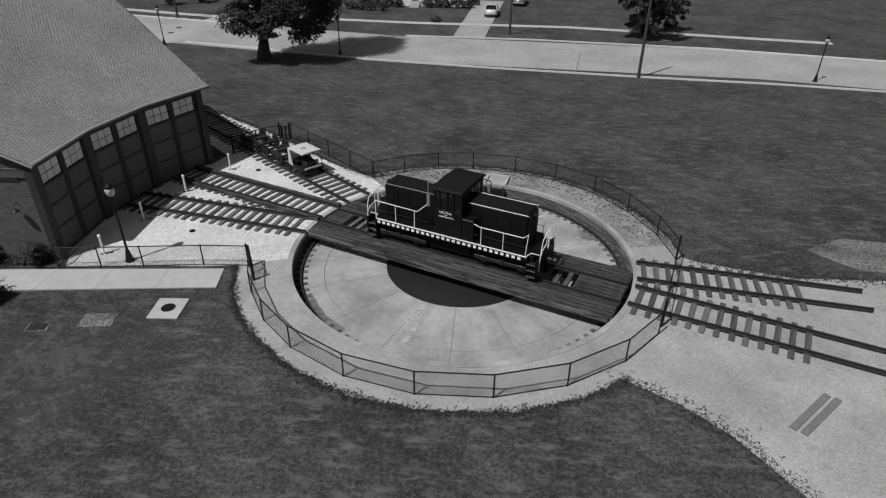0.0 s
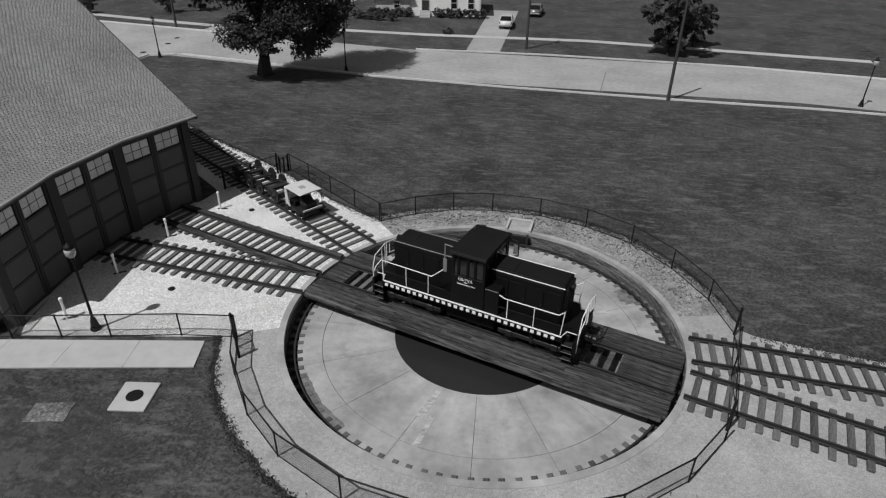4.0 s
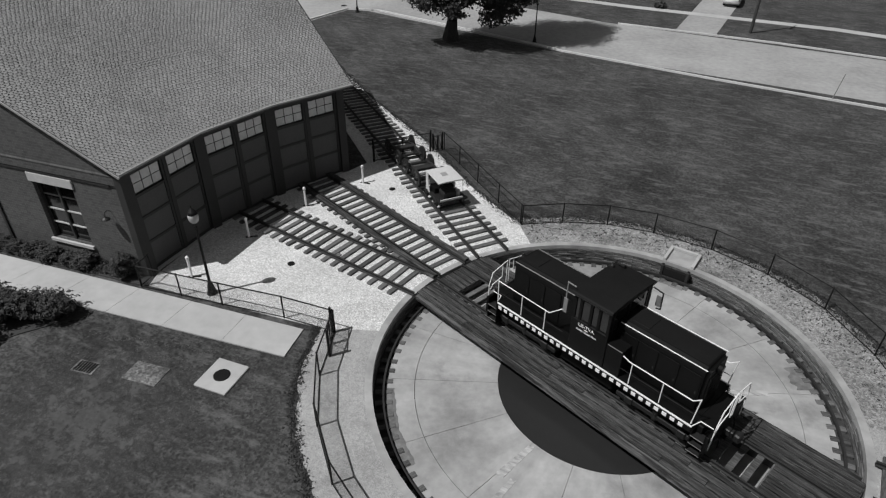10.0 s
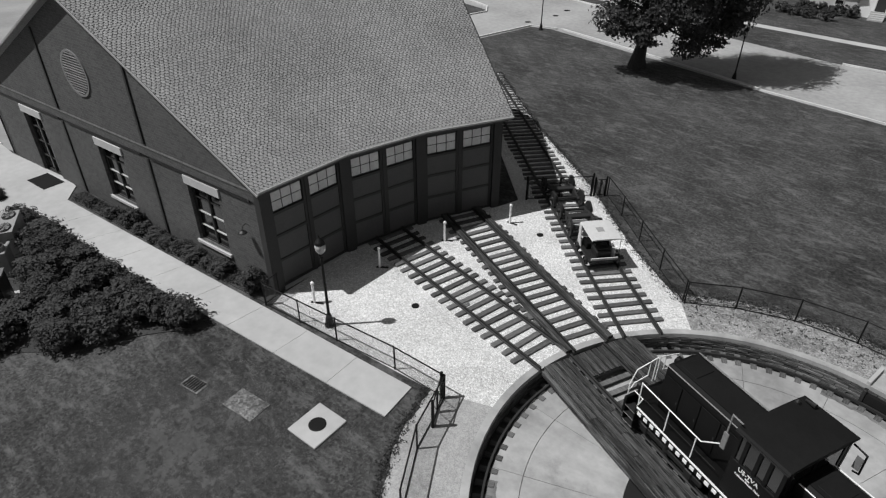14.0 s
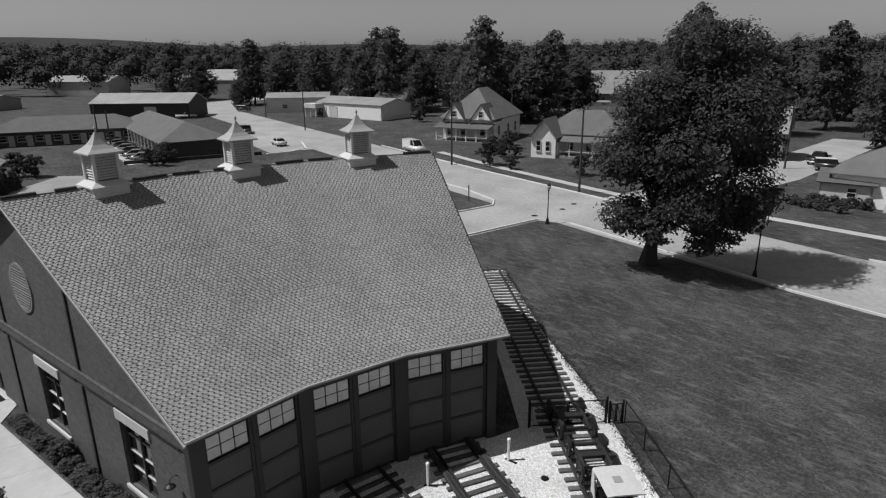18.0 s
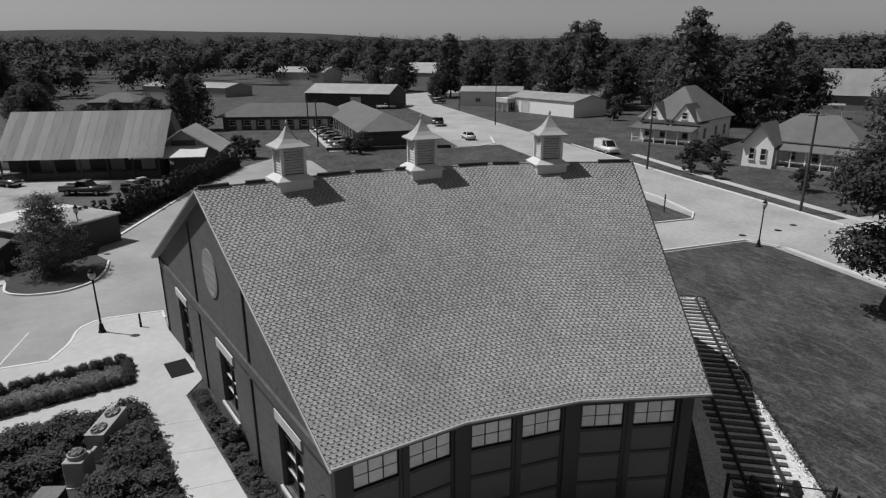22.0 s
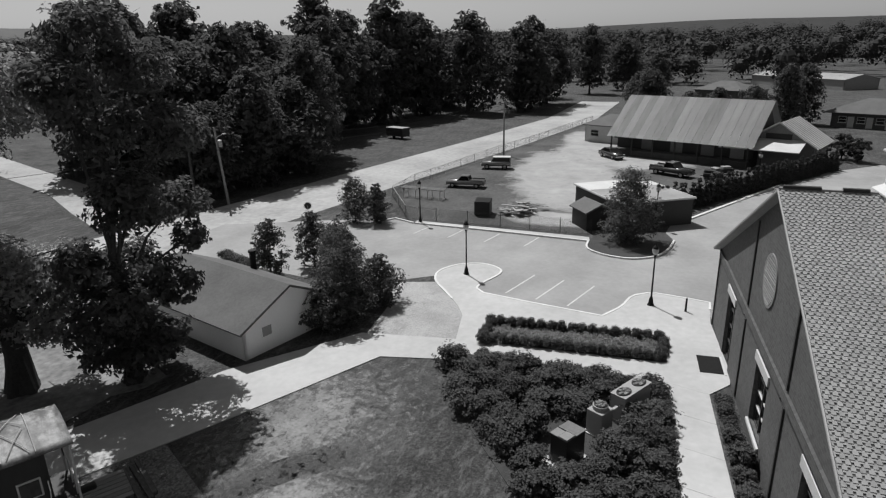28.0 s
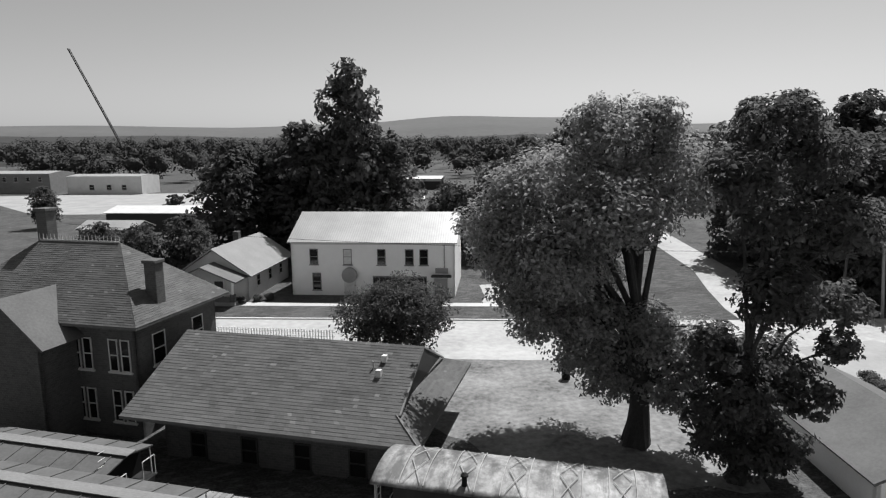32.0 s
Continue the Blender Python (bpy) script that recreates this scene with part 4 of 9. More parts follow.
bm = bmesh.new()
prof = [(0, 4.3), (G_LEN, 4.3), (G_LEN, roof_z(G_LEN) - 0.15), (11.6, Z_R - 0.12), (0, roof_z(0) - 0.15)]
a = [bm.verts.new((u, 0, z)) for u, z in prof]
b = [bm.verts.new((u, -flip * 0.35, z)) for u, z in prof]
bm.faces.new(a)
bm.faces.new(b[::-1])
for i in range(5):
    bm.faces.new((a[i - 1], a[i], b[i], b[i - 1]))
bmesh.ops.recalc_face_normals(bm, faces=bm.faces)
on_gable("gable_wall", bm, BRICK)
on_gable("belt_course", gbox(0.0, G_LEN, 0, 0.09, 4.32, 4.72, 0.01), BRICK)
on_gable("belt_ledge", gbox(0.0, G_LEN, 0, 0.11, 4.72, 4.76), BRICK)
# dark strips paint the shadow line beneath the corbelled ledge
for u0, u1 in ((0.7, 7.55), (8.3, 14.85), (15.7, 23.4)):
    on_gable("corbel", gbox(u0, u1, 0, 0.06, 4.18, 4.3), TRIM)
for u in (7.75, 15.35):
    on_gable("joint_strip", gbox(u - 0.07, u + 0.07, 0, 0.07, 0.1, 4.15), TRIM)
    on_gable("joint_strip", gbox(u - 0.07, u + 0.07, 0, 0.07, 4.85, roof_z(u) - 0.4), TRIM)
for k, (u0, u1, z0, z1) in enumerate(OPENINGS):
    win = new("window_" + str(k + 1) if k < 2 else "door_1")
    win.parent = shed
    win.matrix_basis = gable
    part("lintel", gbox(u0 - 0.12, u1 + 0.12, -0.05, 0.07, z1, z1 + 0.42, 0.01), STONE, win, "pale stone lintel")
    if k < 2:
        part("window_sill", gbox(u0 - 0.1, u1 + 0.1, -0.05, 0.1, z0 - 0.16, z0, 0.01), STONE, win, "pale stone sill")
    part("pane", gbox(u0, u1, -0.26, -0.24, z0, z1), GLASS, win)
    for u in (u0, (u0 + u1) / 2 - 0.05, u1 - 0.1):
        part("window_frame", gbox(u, u + 0.1, -0.24, -0.16, z0, z1), TRIM if k == 2 else OFFWHITE if u == u0 else TRIM, win)
    for f in (0.0, 0.25, 0.5, 0.75, 0.96):
        part("glazing_bar", gbox(u0, u1, -0.238, -0.19, z0 + f * (z1 - z0), z0 + f * (z1 - z0) + 0.06), OFFWHITE if f in (0.25, 0.5) and k < 2 else TRIM, win)
vent = new("round_vent")
vent.parent = shed
vent.matrix_basis = gable @ Matrix.Translation((12.2, flip * 0.0, 7.2))
rim = lathe([(1.1, 0.0), (1.1, 0.05), (1.0, 0.05), (1.0, 0.0)], 36)
part("rim", rim, WOODGREY, vent, "pale thin rim").matrix_basis = pose(0, 0, 0, -90 * flip, 0, 0)
part("backing", lathe([(1.0, 0.0), (1.0, 0.01)], 36), TRIM, vent).matrix_basis = pose(0, 0, 0, -90 * flip, 0, 0)
for k in range(15):
    z = -0.9 + k * 0.128
    h = math.sqrt(max(0.0, 0.98**2 - z * z))
    part("slat", box(-h, h, -0.035, 0.035, -0.01, 0.035), WOODGREY, vent).matrix_basis = pose(0, flip * 0.03, z, 35 * flip, 0, 0)
sc = new("wall_light")
sc.parent = shed
sc.matrix_basis = gable @ Matrix.Translation((1.15, 0, 2.75)) @ Matrix.Diagonal((0.65, 0.65, 0.65, 1))
part("arm", pipe([(0, 0, 0.35), (0, flip * 0.15, 0.5), (0, flip * 0.4, 0.45), (0, flip * 0.5, 0.2)], 0.025), STEEL, sc)
part("shade", lathe([(0.3, -0.02), (0.24, 0.06), (0.08, 0.16), (0.05, 0.2)], 16, at=(0, flip * 0.5, 0.0)), STEEL, sc)
on_gable("downpipe", bar((23.6, flip * 0.08, 0.1), (23.6, flip * 0.08, 4.9), 0.05), TRIM)
# the unseen walls
back = [polar(R_B, a) for a in (186.6, 174.9, 161.8, 150.0)]
for p, q in zip(back, back[1:]):
    part("wall", prism([p, q, tuple(Vector(q) * 0.99 + Vector((CX, CY)) * 0.01), tuple(Vector(p) * 0.99 + Vector((CX, CY)) * 0.01)], 0, Z_E), BRICK, shed)
n0, n1 = Vector(polar(R_F, 150)), Vector(polar(R_B, 150))
nin = Vector((math.sin(radians(150)), -math.cos(radians(150)))) * -0.35
nin = nin if (n0 + nin - Vector((-30, 30))).length < (n0 - Vector((-30, 30))).length else -nin
part("wall", prism([tuple(n0), tuple(n1), tuple(n1 + nin), tuple(n0 + nin)], 0, 4.6), BRICK, shed)
bm = bmesh.new()
tri = [(n0, 4.6), (n1, 4.6), (Vector(polar(R_R, 150)), Z_R - 0.12)]
a = [bm.verts.new((p.x, p.y, z)) for p, z in tri]
b = [bm.verts.new((p.x + nin.x, p.y + nin.y, z)) for p, z in tri]
bm.faces.new(a)
bm.faces.new(b[::-1])
for i in range(3):
    bm.faces.new((a[i - 1], a[i], b[i], b[i - 1]))
bmesh.ops.recalc_face_normals(bm, faces=bm.faces)
part("gable_wall", bm, BRICK, shed)

# front: three bays of folding doors between dark posts
front = [Vector(polar(R_F, a)) for a in WALL_A]
for k, (p, q) in enumerate(zip(front, front[1:])):
    w = (q - p).length
    m = pose(p.x, p.y, 0, 0, 0, heading(p, q))
    out = -1 if (m.to_3x3() @ Vector((0, -1, 0))).xy.dot(Vector((CX, CY)) - p) > 0 else 1

    def fbox(x0, x1, o0, o1, z0, z1, bev=0.0):
        lo, hi = sorted((out * o0, out * o1))
        return box(x0, x1, lo, hi, z0, z1, bev=bev)

    for name, args, material in (("post", (-0.25, 0.25, -0.25, 0.12, 0, 5.0), TRIM), ("head_beam", (0.25, w - 0.25, -0.2, 0.05, 4.68, 5.0), TRIM), ("mullion_post", (w / 2 - 0.06, w / 2 + 0.06, -0.2, 0.02, 0, 4.68), TRIM),
                                 ("threshold", (0.25, w - 0.25, -0.2, 0.16, 0.0, 0.06), STONE)):
        part(name, fbox(*args), material, shed).matrix_basis = m
    if k == 2:
        part("post", fbox(w - 0.25, w + 0.2, -0.25, 0.12, 0, 5.0), TRIM, shed).matrix_basis = m
    for x0, x1 in ((0.25, w / 2 - 0.06), (w / 2 + 0.06, w - 0.25)):
        leaf = new("shed_door")
        leaf.parent = shed
        leaf.matrix_basis = m
        part("door_panel", fbox(x0, x1, -0.12, -0.06, 0.06, 3.62), DOOR, leaf)
        for z in (0.06, 1.32, 2.5, 3.55):
            part("door_rail", fbox(x0, x1, -0.06, -0.02, z, z + 0.12), TRIM, leaf)
        for x in (x0, x1 - 0.12):
            part("door_stile", fbox(x, x + 0.12, -0.06, -0.015, 0.06, 4.68), TRIM, leaf)
        sash = part("window_frame", fbox(x0 + 0.12, x1 - 0.12, -0.115, -0.1, 3.67, 4.68), TRIM, leaf)
        cols, rows = 3, 2
        px, pz = (x1 - x0 - 0.28) / cols, 0.86 / rows
        for i in range(cols):
            for j in range(rows):
                part("pane", fbox(x0 + 0.14 + i * px + 0.025, x0 + 0.14 + (i + 1) * px - 0.025, -0.1, -0.08, 3.72 + j * pz + 0.02, 3.72 + (j + 1) * pz - 0.02), FROST, leaf, "pale sunlit pane")

# roof
roof = new("roof")
roof.parent = shed
ANG = [187.5, 174.9, 162.4, 150.0]
OFF = [GN * 0.36, None, None, Vector((math.cos(radians(60)), math.sin(radians(60)))) * 0.45]


def rv(r, k, z):
    p = Vector(polar(r, ANG[k])) if k else (gable @ Vector((r - 19.5, 0, 0))).to_2d()
    if OFF[k] is not None:
        p += OFF[k]
    return Vector((p.x, p.y, z))


Z_TOP = Z_R + 0.1
for k in range(3):
    for (ra, za), (rb, zb), seen in (((19.15, Z_E + 0.02), (R_R, Z_TOP), True), ((R_R, Z_TOP), (43.9, Z_E - 0.25), False)):
        A, B, C_, D = rv(ra, k, za), rv(ra, k + 1, za), rv(rb, k + 1, zb), rv(rb, k, zb)
        nrm = (B - A).cross(D - A).normalized()
        nrm = nrm if nrm.z > 0 else -nrm
        bm = bmesh.new()
        top = [bm.verts.new(v) for v in (A, B, C_, D)]
        low = [bm.verts.new(v - nrm * 0.16) for v in (A, B, C_, D)]
        bm.faces.new(top)
        bm.faces.new(low[::-1])
        for i in range(4):
            bm.faces.new((top[i - 1], top[i], low[i], low[i - 1]))
        bmesh.ops.recalc_face_normals(bm, faces=bm.faces)
        part("roof_deck", bm, SHINGLE_BASE if seen else SHINGLE, roof)
    A, B = rv(19.15, k, Z_E), rv(19.15, k + 1, Z_E)
    part("gutter", bar(A + Vector((0, 0, 0.03)), B + Vector((0, 0, 0.03)), 0.055, 6), GUTTER, roof, "pale metal eaves gutter")
    A, B = rv(R_R, k, Z_TOP + 0.03), rv(R_R, k + 1, Z_TOP + 0.03)
    part("ridge_cap", bar(A - Vector((0, 0, 0.02)), B - Vector((0, 0, 0.02)), 0.06, 6), SHINGLE, roof)
    mid = A.lerp(B, 0.42)
    for f0, f1 in ((0.02, 0.2), (0.3, 0.42), (0.76, 0.98)):
        part("ridge_vent", bar(A.lerp(B, f0) + Vector((0, 0, 0.04)), A.lerp(B, f1) + Vector((0, 0, 0.04)), 0.09, 6), TRIM, roof)
for k in (0, 3):
    for (ra, za), (rb, zb) in (((19.15, Z_E), (R_R, Z_TOP)), ((R_R, Z_TOP), (43.9, Z_E - 0.25))):
        part("barge_board", pipe([rv(ra, k, za - 0.07), rv(rb, k, zb - 0.07)], 0.06 if k == 0 else 0.1, 4), GUTTER if k == 0 else TRIM, roof)

# shingle tabs, course by course; the lowest courses as single pieces
verts, faces, first = [], [], []
TAB_W, COURSE = 0.2, 0.155
for k in range(3):
    A, B, C_, D = rv(19.15, k, Z_E + 0.02), rv(19.15, k + 1, Z_E + 0.02), rv(R_R, k + 1, Z_TOP), rv(R_R, k, Z_TOP)
    nrm = (B - A).cross(D - A).normalized()
    nrm = nrm if nrm.z > 0 else -nrm
    n_course = int((D - A).length / COURSE)
    for c in range(n_course):
        f0, f1 = c / n_course, min(1.0, (c + 1.12) / n_course)
        L0, L1, R0, R1 = A.lerp(D, f0), A.lerp(D, f1), B.lerp(C_, f0), B.lerp(C_, f1)
        w = (R0 - L0).length
        n_tab = max(1, round(w / TAB_W))
        s = 0.5 * (c % 2) + random.uniform(-0.16, 0.16)
        for i in range(-2, 2 * n_tab + 2):
            # full tabs and set-back teeth take turns, as on laminated shingles
            tooth = i % 2
            ga = (i // 2 + 0.64 * tooth + s + random.uniform(-0.04, 0.04)) / n_tab
            gb = (i // 2 + (1.0 if tooth else 0.64) + s + random.uniform(-0.04, 0.04)) / n_tab
            ga, gb = max(0.0, ga), min(1.0, gb)
            if gb - ga < 0.003:
                continue
            lift = 0.014 + random.uniform(0, 0.008) - 0.006 * tooth
            back = 0.5 if tooth else 0.0
            P0, P1 = L0.lerp(L1, back), R0.lerp(R1, back)
            q = [P0.lerp(P1, ga), P0.lerp(P1, gb), L1.lerp(R1, gb), L1.lerp(R1, ga)]
            up = [q[0] + nrm * (lift + 0.012), q[1] + nrm * (lift + 0.012), q[2] + nrm * 0.006, q[3] + nrm * 0.006]
            low = [q[0] + nrm * 0.002, q[1] + nrm * 0.002]
            if c < 7 and len(first) < 290:
                first.append((up, low))
                continue
            o = len(verts)
            verts += [tuple(v) for v in up + low]
            faces += [(o, o + 1, o + 2, o + 3), (o + 4, o + 5, o + 1, o), (o + 4, o, o + 3), (o + 5, o + 2, o + 1)]
tagged(part("shingle_field", (verts, faces), SHINGLE, roof), kind="stuff")
for up, low in first:
    part("shingle", ([tuple(v) for v in up + low], [(0, 1, 2, 3), (4, 5, 1, 0), (4, 0, 3), (5, 2, 1)]), SHINGLE, roof)

# cupolas
for a in (180.2, 168.75, 157.1):
    cup = new("cupola")
    cup.parent = shed
    p = polar(30.9, a)
    cup.matrix_basis = pose(p[0], p[1], Z_R - 0.55, 0, 0, a + 4) @ Matrix.Diagonal((0.82, 0.82, 0.94, 1))
    part("base", box(-0.9, 0.9, -0.9, 0.9, -0.1, 0.72, bev=0.02), OFFWHITE, cup)
    bm = bmesh.new()
    lo = [bm.verts.new((x, y, 0.72)) for x, y in ((-1.02, -1.02), (1.02, -1.02), (1.02, 1.02), (-1.02, 1.02))]
    lo2 = [bm.verts.new((x, y, 0.78)) for x, y in ((-1.02, -1.02), (1.02, -1.02), (1.02, 1.02), (-1.02, 1.02))]
    hi = [bm.verts.new((x, y, 1.0)) for x, y in ((-0.68, -0.68), (0.68, -0.68), (0.68, 0.68), (-0.68, 0.68))]
    bm.faces.new(lo[::-1])
    bm.faces.new(hi)
    for s_, t_ in ((lo, lo2), (lo2, hi)):
        for i in range(4):
            bm.faces.new((s_[i - 1], s_[i], t_[i], t_[i - 1]))
    part("skirt", bm, OFFWHITE, cup)
    part("core", box(-0.5, 0.5, -0.5, 0.5, 0.95, 2.2), WOODGREY, cup)
    for x in (-0.6, 0.6):
        for y in (-0.6, 0.6):
            part("corner_post", box(x - 0.08, x + 0.08, y - 0.08, y + 0.08, 0.98, 2.22), OFFWHITE, cup)
    for side in range(4):
        for j in range(9):
            part("louvre", box(-0.5, 0.5, -0.015, 0.1, -0.012, 0.012), OFFWHITE, cup).matrix_basis = pose(0, 0, 0, 0, 0, 90 * side) @ pose(0, -0.58, 1.08 + 0.125 * j, 38, 0, 0)
    bm = bmesh.new()
    rings = []
    for r, z in ((0.9, 2.2), (0.9, 2.27), (0.62, 2.42), (0.4, 2.6), (0.24, 2.82), (0.12, 3.02), (0.07, 3.12)):
        rings.append([bm.verts.new((x * r, y * r, z)) for x, y in ((-1, -1), (1, -1), (1, 1), (-1, 1))])
    bm.faces.new(rings[0][::-1])
    bm.faces.new(rings[-1])
    for s_, t_ in zip(rings, rings[1:]):
        for i in range(4):
            bm.faces.new((s_[i - 1], s_[i], t_[i], t_[i - 1]))
    part("cupola_roof", bm, GUTTER, cup, "swept pale metal roof")
    part("finial", lathe([(0.05, 3.1), (0.035, 3.2), (0.08, 3.26), (0.08, 3.32), (0.02, 3.42)], 8), GUTTER, cup)
tagged(part("retaining_wall", prism(strip([(-107.4, 54.4), (-104.3, 61.9), (-102.3, 67.9), (-99.7, 74.6)], 0.35), 0, 0.55), TRIM), "low dark retaining wall beside the motel lawn", "wall", "", "structure")
kerb([(-99.4, 75.4), (-98.6, 79.5), (-100.2, 84.2), (-108, 88.5)], 0.3, 0.12)
slab("motel_apron", [(-137.5, 96.5), (-132.0, 85.5), (-117.0, 81.0), (-100.2, 76.5), (-98.0, 85.5), (-110.0, 92.0), (-124.0, 97.0)], 0.034, ROADDUST, "pale paved apron between motel and street", "pavement")

# ---- lettering ----
def letters(text, size, material, parent, m, label):
    cu = bpy.data.curves.new("letters", "FONT")
    cu.body = text
    cu.size = size
    cu.align_x = "CENTER"
    cu.extrude = 0.006
    tmp = bpy.data.objects.new("letters", cu)
    me = bpy.data.meshes.new_from_object(tmp)
    bpy.data.objects.remove(tmp)
    me.materials.append(material)
    ob = new("lettering", me)
    ob.parent = parent
    ob.matrix_basis = m
    ob["label"] = label
    return ob


# ---- diesel switching engine on the bridge ----
def wheel(parent, x, y, r, z):
    w = part("wheel", lathe([(r * 0.3, -0.1), (r * 0.92, -0.07), (r, -0.06), (r, 0.05), (r * 0.85, 0.06), (r * 0.8, 0.02), (r * 0.35, 0.02), (r * 0.3, 0.1)], 24), STEEL, parent)
    w.matrix_basis = pose(x, y, z, 90 if y < 0 else -90, 0, 0)
    return w


def switcher():
    t = thing("diesel_switcher", bridge.matrix_basis @ Matrix.Translation((-0.22, 0.0, 0.217)), "black centre-cab diesel switching locomotive with white handrails", "locomotive")
    L = 4.5
    Z = 1.28
    part("frame", box(-L + 0.25, L - 0.25, -0.95, 0.95, 0.72, Z - 0.08, bev=0.02), BLACK_PAINT, t)
    part("deck", box(-L + 0.5, L - 0.5, -1.22, 1.22, Z - 0.08, Z, bev=0.015), BLACK_PAINT, t)
    for x in (-L, L):
        d = 1 if x > 0 else -1
        part("end_deck", box(*sorted((x, x - d * 0.5)), -0.86, 0.86, Z - 0.08, Z, bev=0.015), BLACK_PAINT, t)
        part("end_plate", box(x - 0.06, x + 0.06, -1.2, 1.2, 0.45, Z - 0.1, bev=0.01), BLACK_PAINT, t)
        c = part("coupler", box(-0.05, 0.42, -0.1, 0.1, 0.55, 0.8, bev=0.03), STEEL, t)
        part("knuckle", box(0.4, 0.62, -0.16, 0.16, 0.52, 0.84, bev=0.05), STEEL, c)
        c.matrix_basis = pose(x, 0, 0, 0, 0, 0 if d > 0 else 180)
        for y in (-0.5, 0.55):
            part("air_hose", pipe([(x + d * 0.06, y, 0.8), (x + d * 0.16, y, 0.66), (x + d * 0.18, y, 0.3)], 0.025), RUBBER, t)
    # side sills with white blocks
    for y in (-1.235, 1.235):
        part("sill", box(-L + 0.5, L - 0.5, y - 0.02, y + 0.02, Z - 0.26, Z - 0.07), BLACK_PAINT, t)
        blk = None
        for k in range(28):
            x = -L + 0.72 + k * 0.276
            if blk is None:
                blk = part("sill_block", extrude_x([(-0.012, 0.0), (0.012, 0.0), (0.012, 0.13), (-0.012, 0.13)], -0.075, 0.075), WHITE, t, "white painted sill block")
                blk.matrix_basis = pose(x, y + math.copysign(0.03, y), Z - 0.23)
            else:
                again(blk, pose(x, y + math.copysign(0.03, y), Z - 0.23, 0, 0, 0), t)
        part("sill_line", box(-L + 0.55, L - 0.5, y - 0.015, y + 0.025, Z - 0.05, Z - 0.005), WHITE, t)
    # hoods with rounded top edges and ends
    prof = [(-0.64, Z), (0.64, Z), (0.64, 2.87), (0.59, 2.97), (0.48, 3.02), (-0.48, 3.02), (-0.59, 2.97), (-0.64, 2.87)]
    for x0, x1 in ((-3.8, -0.72), (0.72, 3.82)):
        end = x1 if x1 > 0 else x0
        d = 1 if end > 0 else -1
        bm = extrude_x(prof, x0, x1)
        rim = [e for e in bm.edges if all(abs(v.co.x - end) < 1e-4 for v in e.verts) and max(v.co.z for v in e.verts) > Z + 0.1]
        bmesh.ops.bevel(bm, geom=rim, offset=0.11, segments=3, affect='EDGES', clamp_overlap=True)
        hood = part("hood", bm, BLACK_PAINT, t)
        part("hood_top", box(x0 + 0.16, x1 - 0.16, -0.46, 0.46, 3.02, 3.032), ROOF_BLACK, hood)
        for k in range(4):
            for y in (-0.655, 0.655):
                part("hood_door", box(x0 + 0.1 + k * 0.72, x0 + 0.79 + k * 0.72, y - 0.015, y - 0.006 if y < 0 else y + 0.006, Z + 0.12, 2.7, bev=0.006), BLACK_PAINT, hood)
                part("door_latch", box(x0 + 0.7 + k * 0.72, x0 + 0.74 + k * 0.72, y - 0.02, y + 0.02, 1.95, 2.05), STEEL, hood)
        part("hatch", box(x0 + 0.3, x0 + 0.9, -0.35, 0.35, 3.032, 3.055, bev=0.01), ROOF_BLACK, hood)
        for y in (-0.63, 0.63):
            part("grab_rail", pipe([(x0 + 0.06, y, 2.97), (x1 - 0.06, y, 2.97)], 0.018), WHITE if d > 0 else WOODGREY, hood)
        part("radiator_grille", box(min(end, end + d * 0.03), max(end, end + d * 0.03), -0.45, 0.45, 1.65, 2.6), STEEL, hood)
        for k in range(8):
            part("grille_slat", box(min(end + d * 0.03, end + d * 0.05), max(end + d * 0.03, end + d * 0.05), -0.43, 0.43, 1.7 + k * 0.115, 1.75 + k * 0.115), ROOF_BLACK, hood)
        lampb = part("headlight", lathe([(0.15, 0.0), (0.15, 0.13), (0.11, 0.13)], 18), BLACK_PAINT, hood)
        lampb.matrix_basis = pose(end + d * 0.01, 0, 2.76, 0, 90 * d, 0)
        part("lens", lathe([(0.11, 0.13), (0.08, 0.145)], 18), GLASS, lampb)
    # white handrails along the walkway
    for y in (-1.16, 1.16):
        for pts in ([(-4.0, y, Z), (-4.02, y, 2.2), (-1.64, y, 2.15), (-1.05, y, 2.7)], [(1.36, y, 2.24), (1.62, y, 2.15), (3.78, y, 2.15), (4.0, y, 2.36), (3.92, y, Z)]):
            part("handrail", pipe(pts, 0.02, 6), WHITE, t)
        for x in (-2.86, -1.8, 1.72, 2.82):
            part("stanchion", bar((x, y, Z - 0.05), (x, y, 2.15), 0.018, 6), WHITE, t)
        part("mid_rail", pipe([(-4.0, y, 1.7), (-1.0, y, 1.7)], 0.012, 5), STEEL, t)
        part("mid_rail", pipe([(1.36, y, 1.7), (3.92, y, 1.7)], 0.012, 5), STEEL, t)
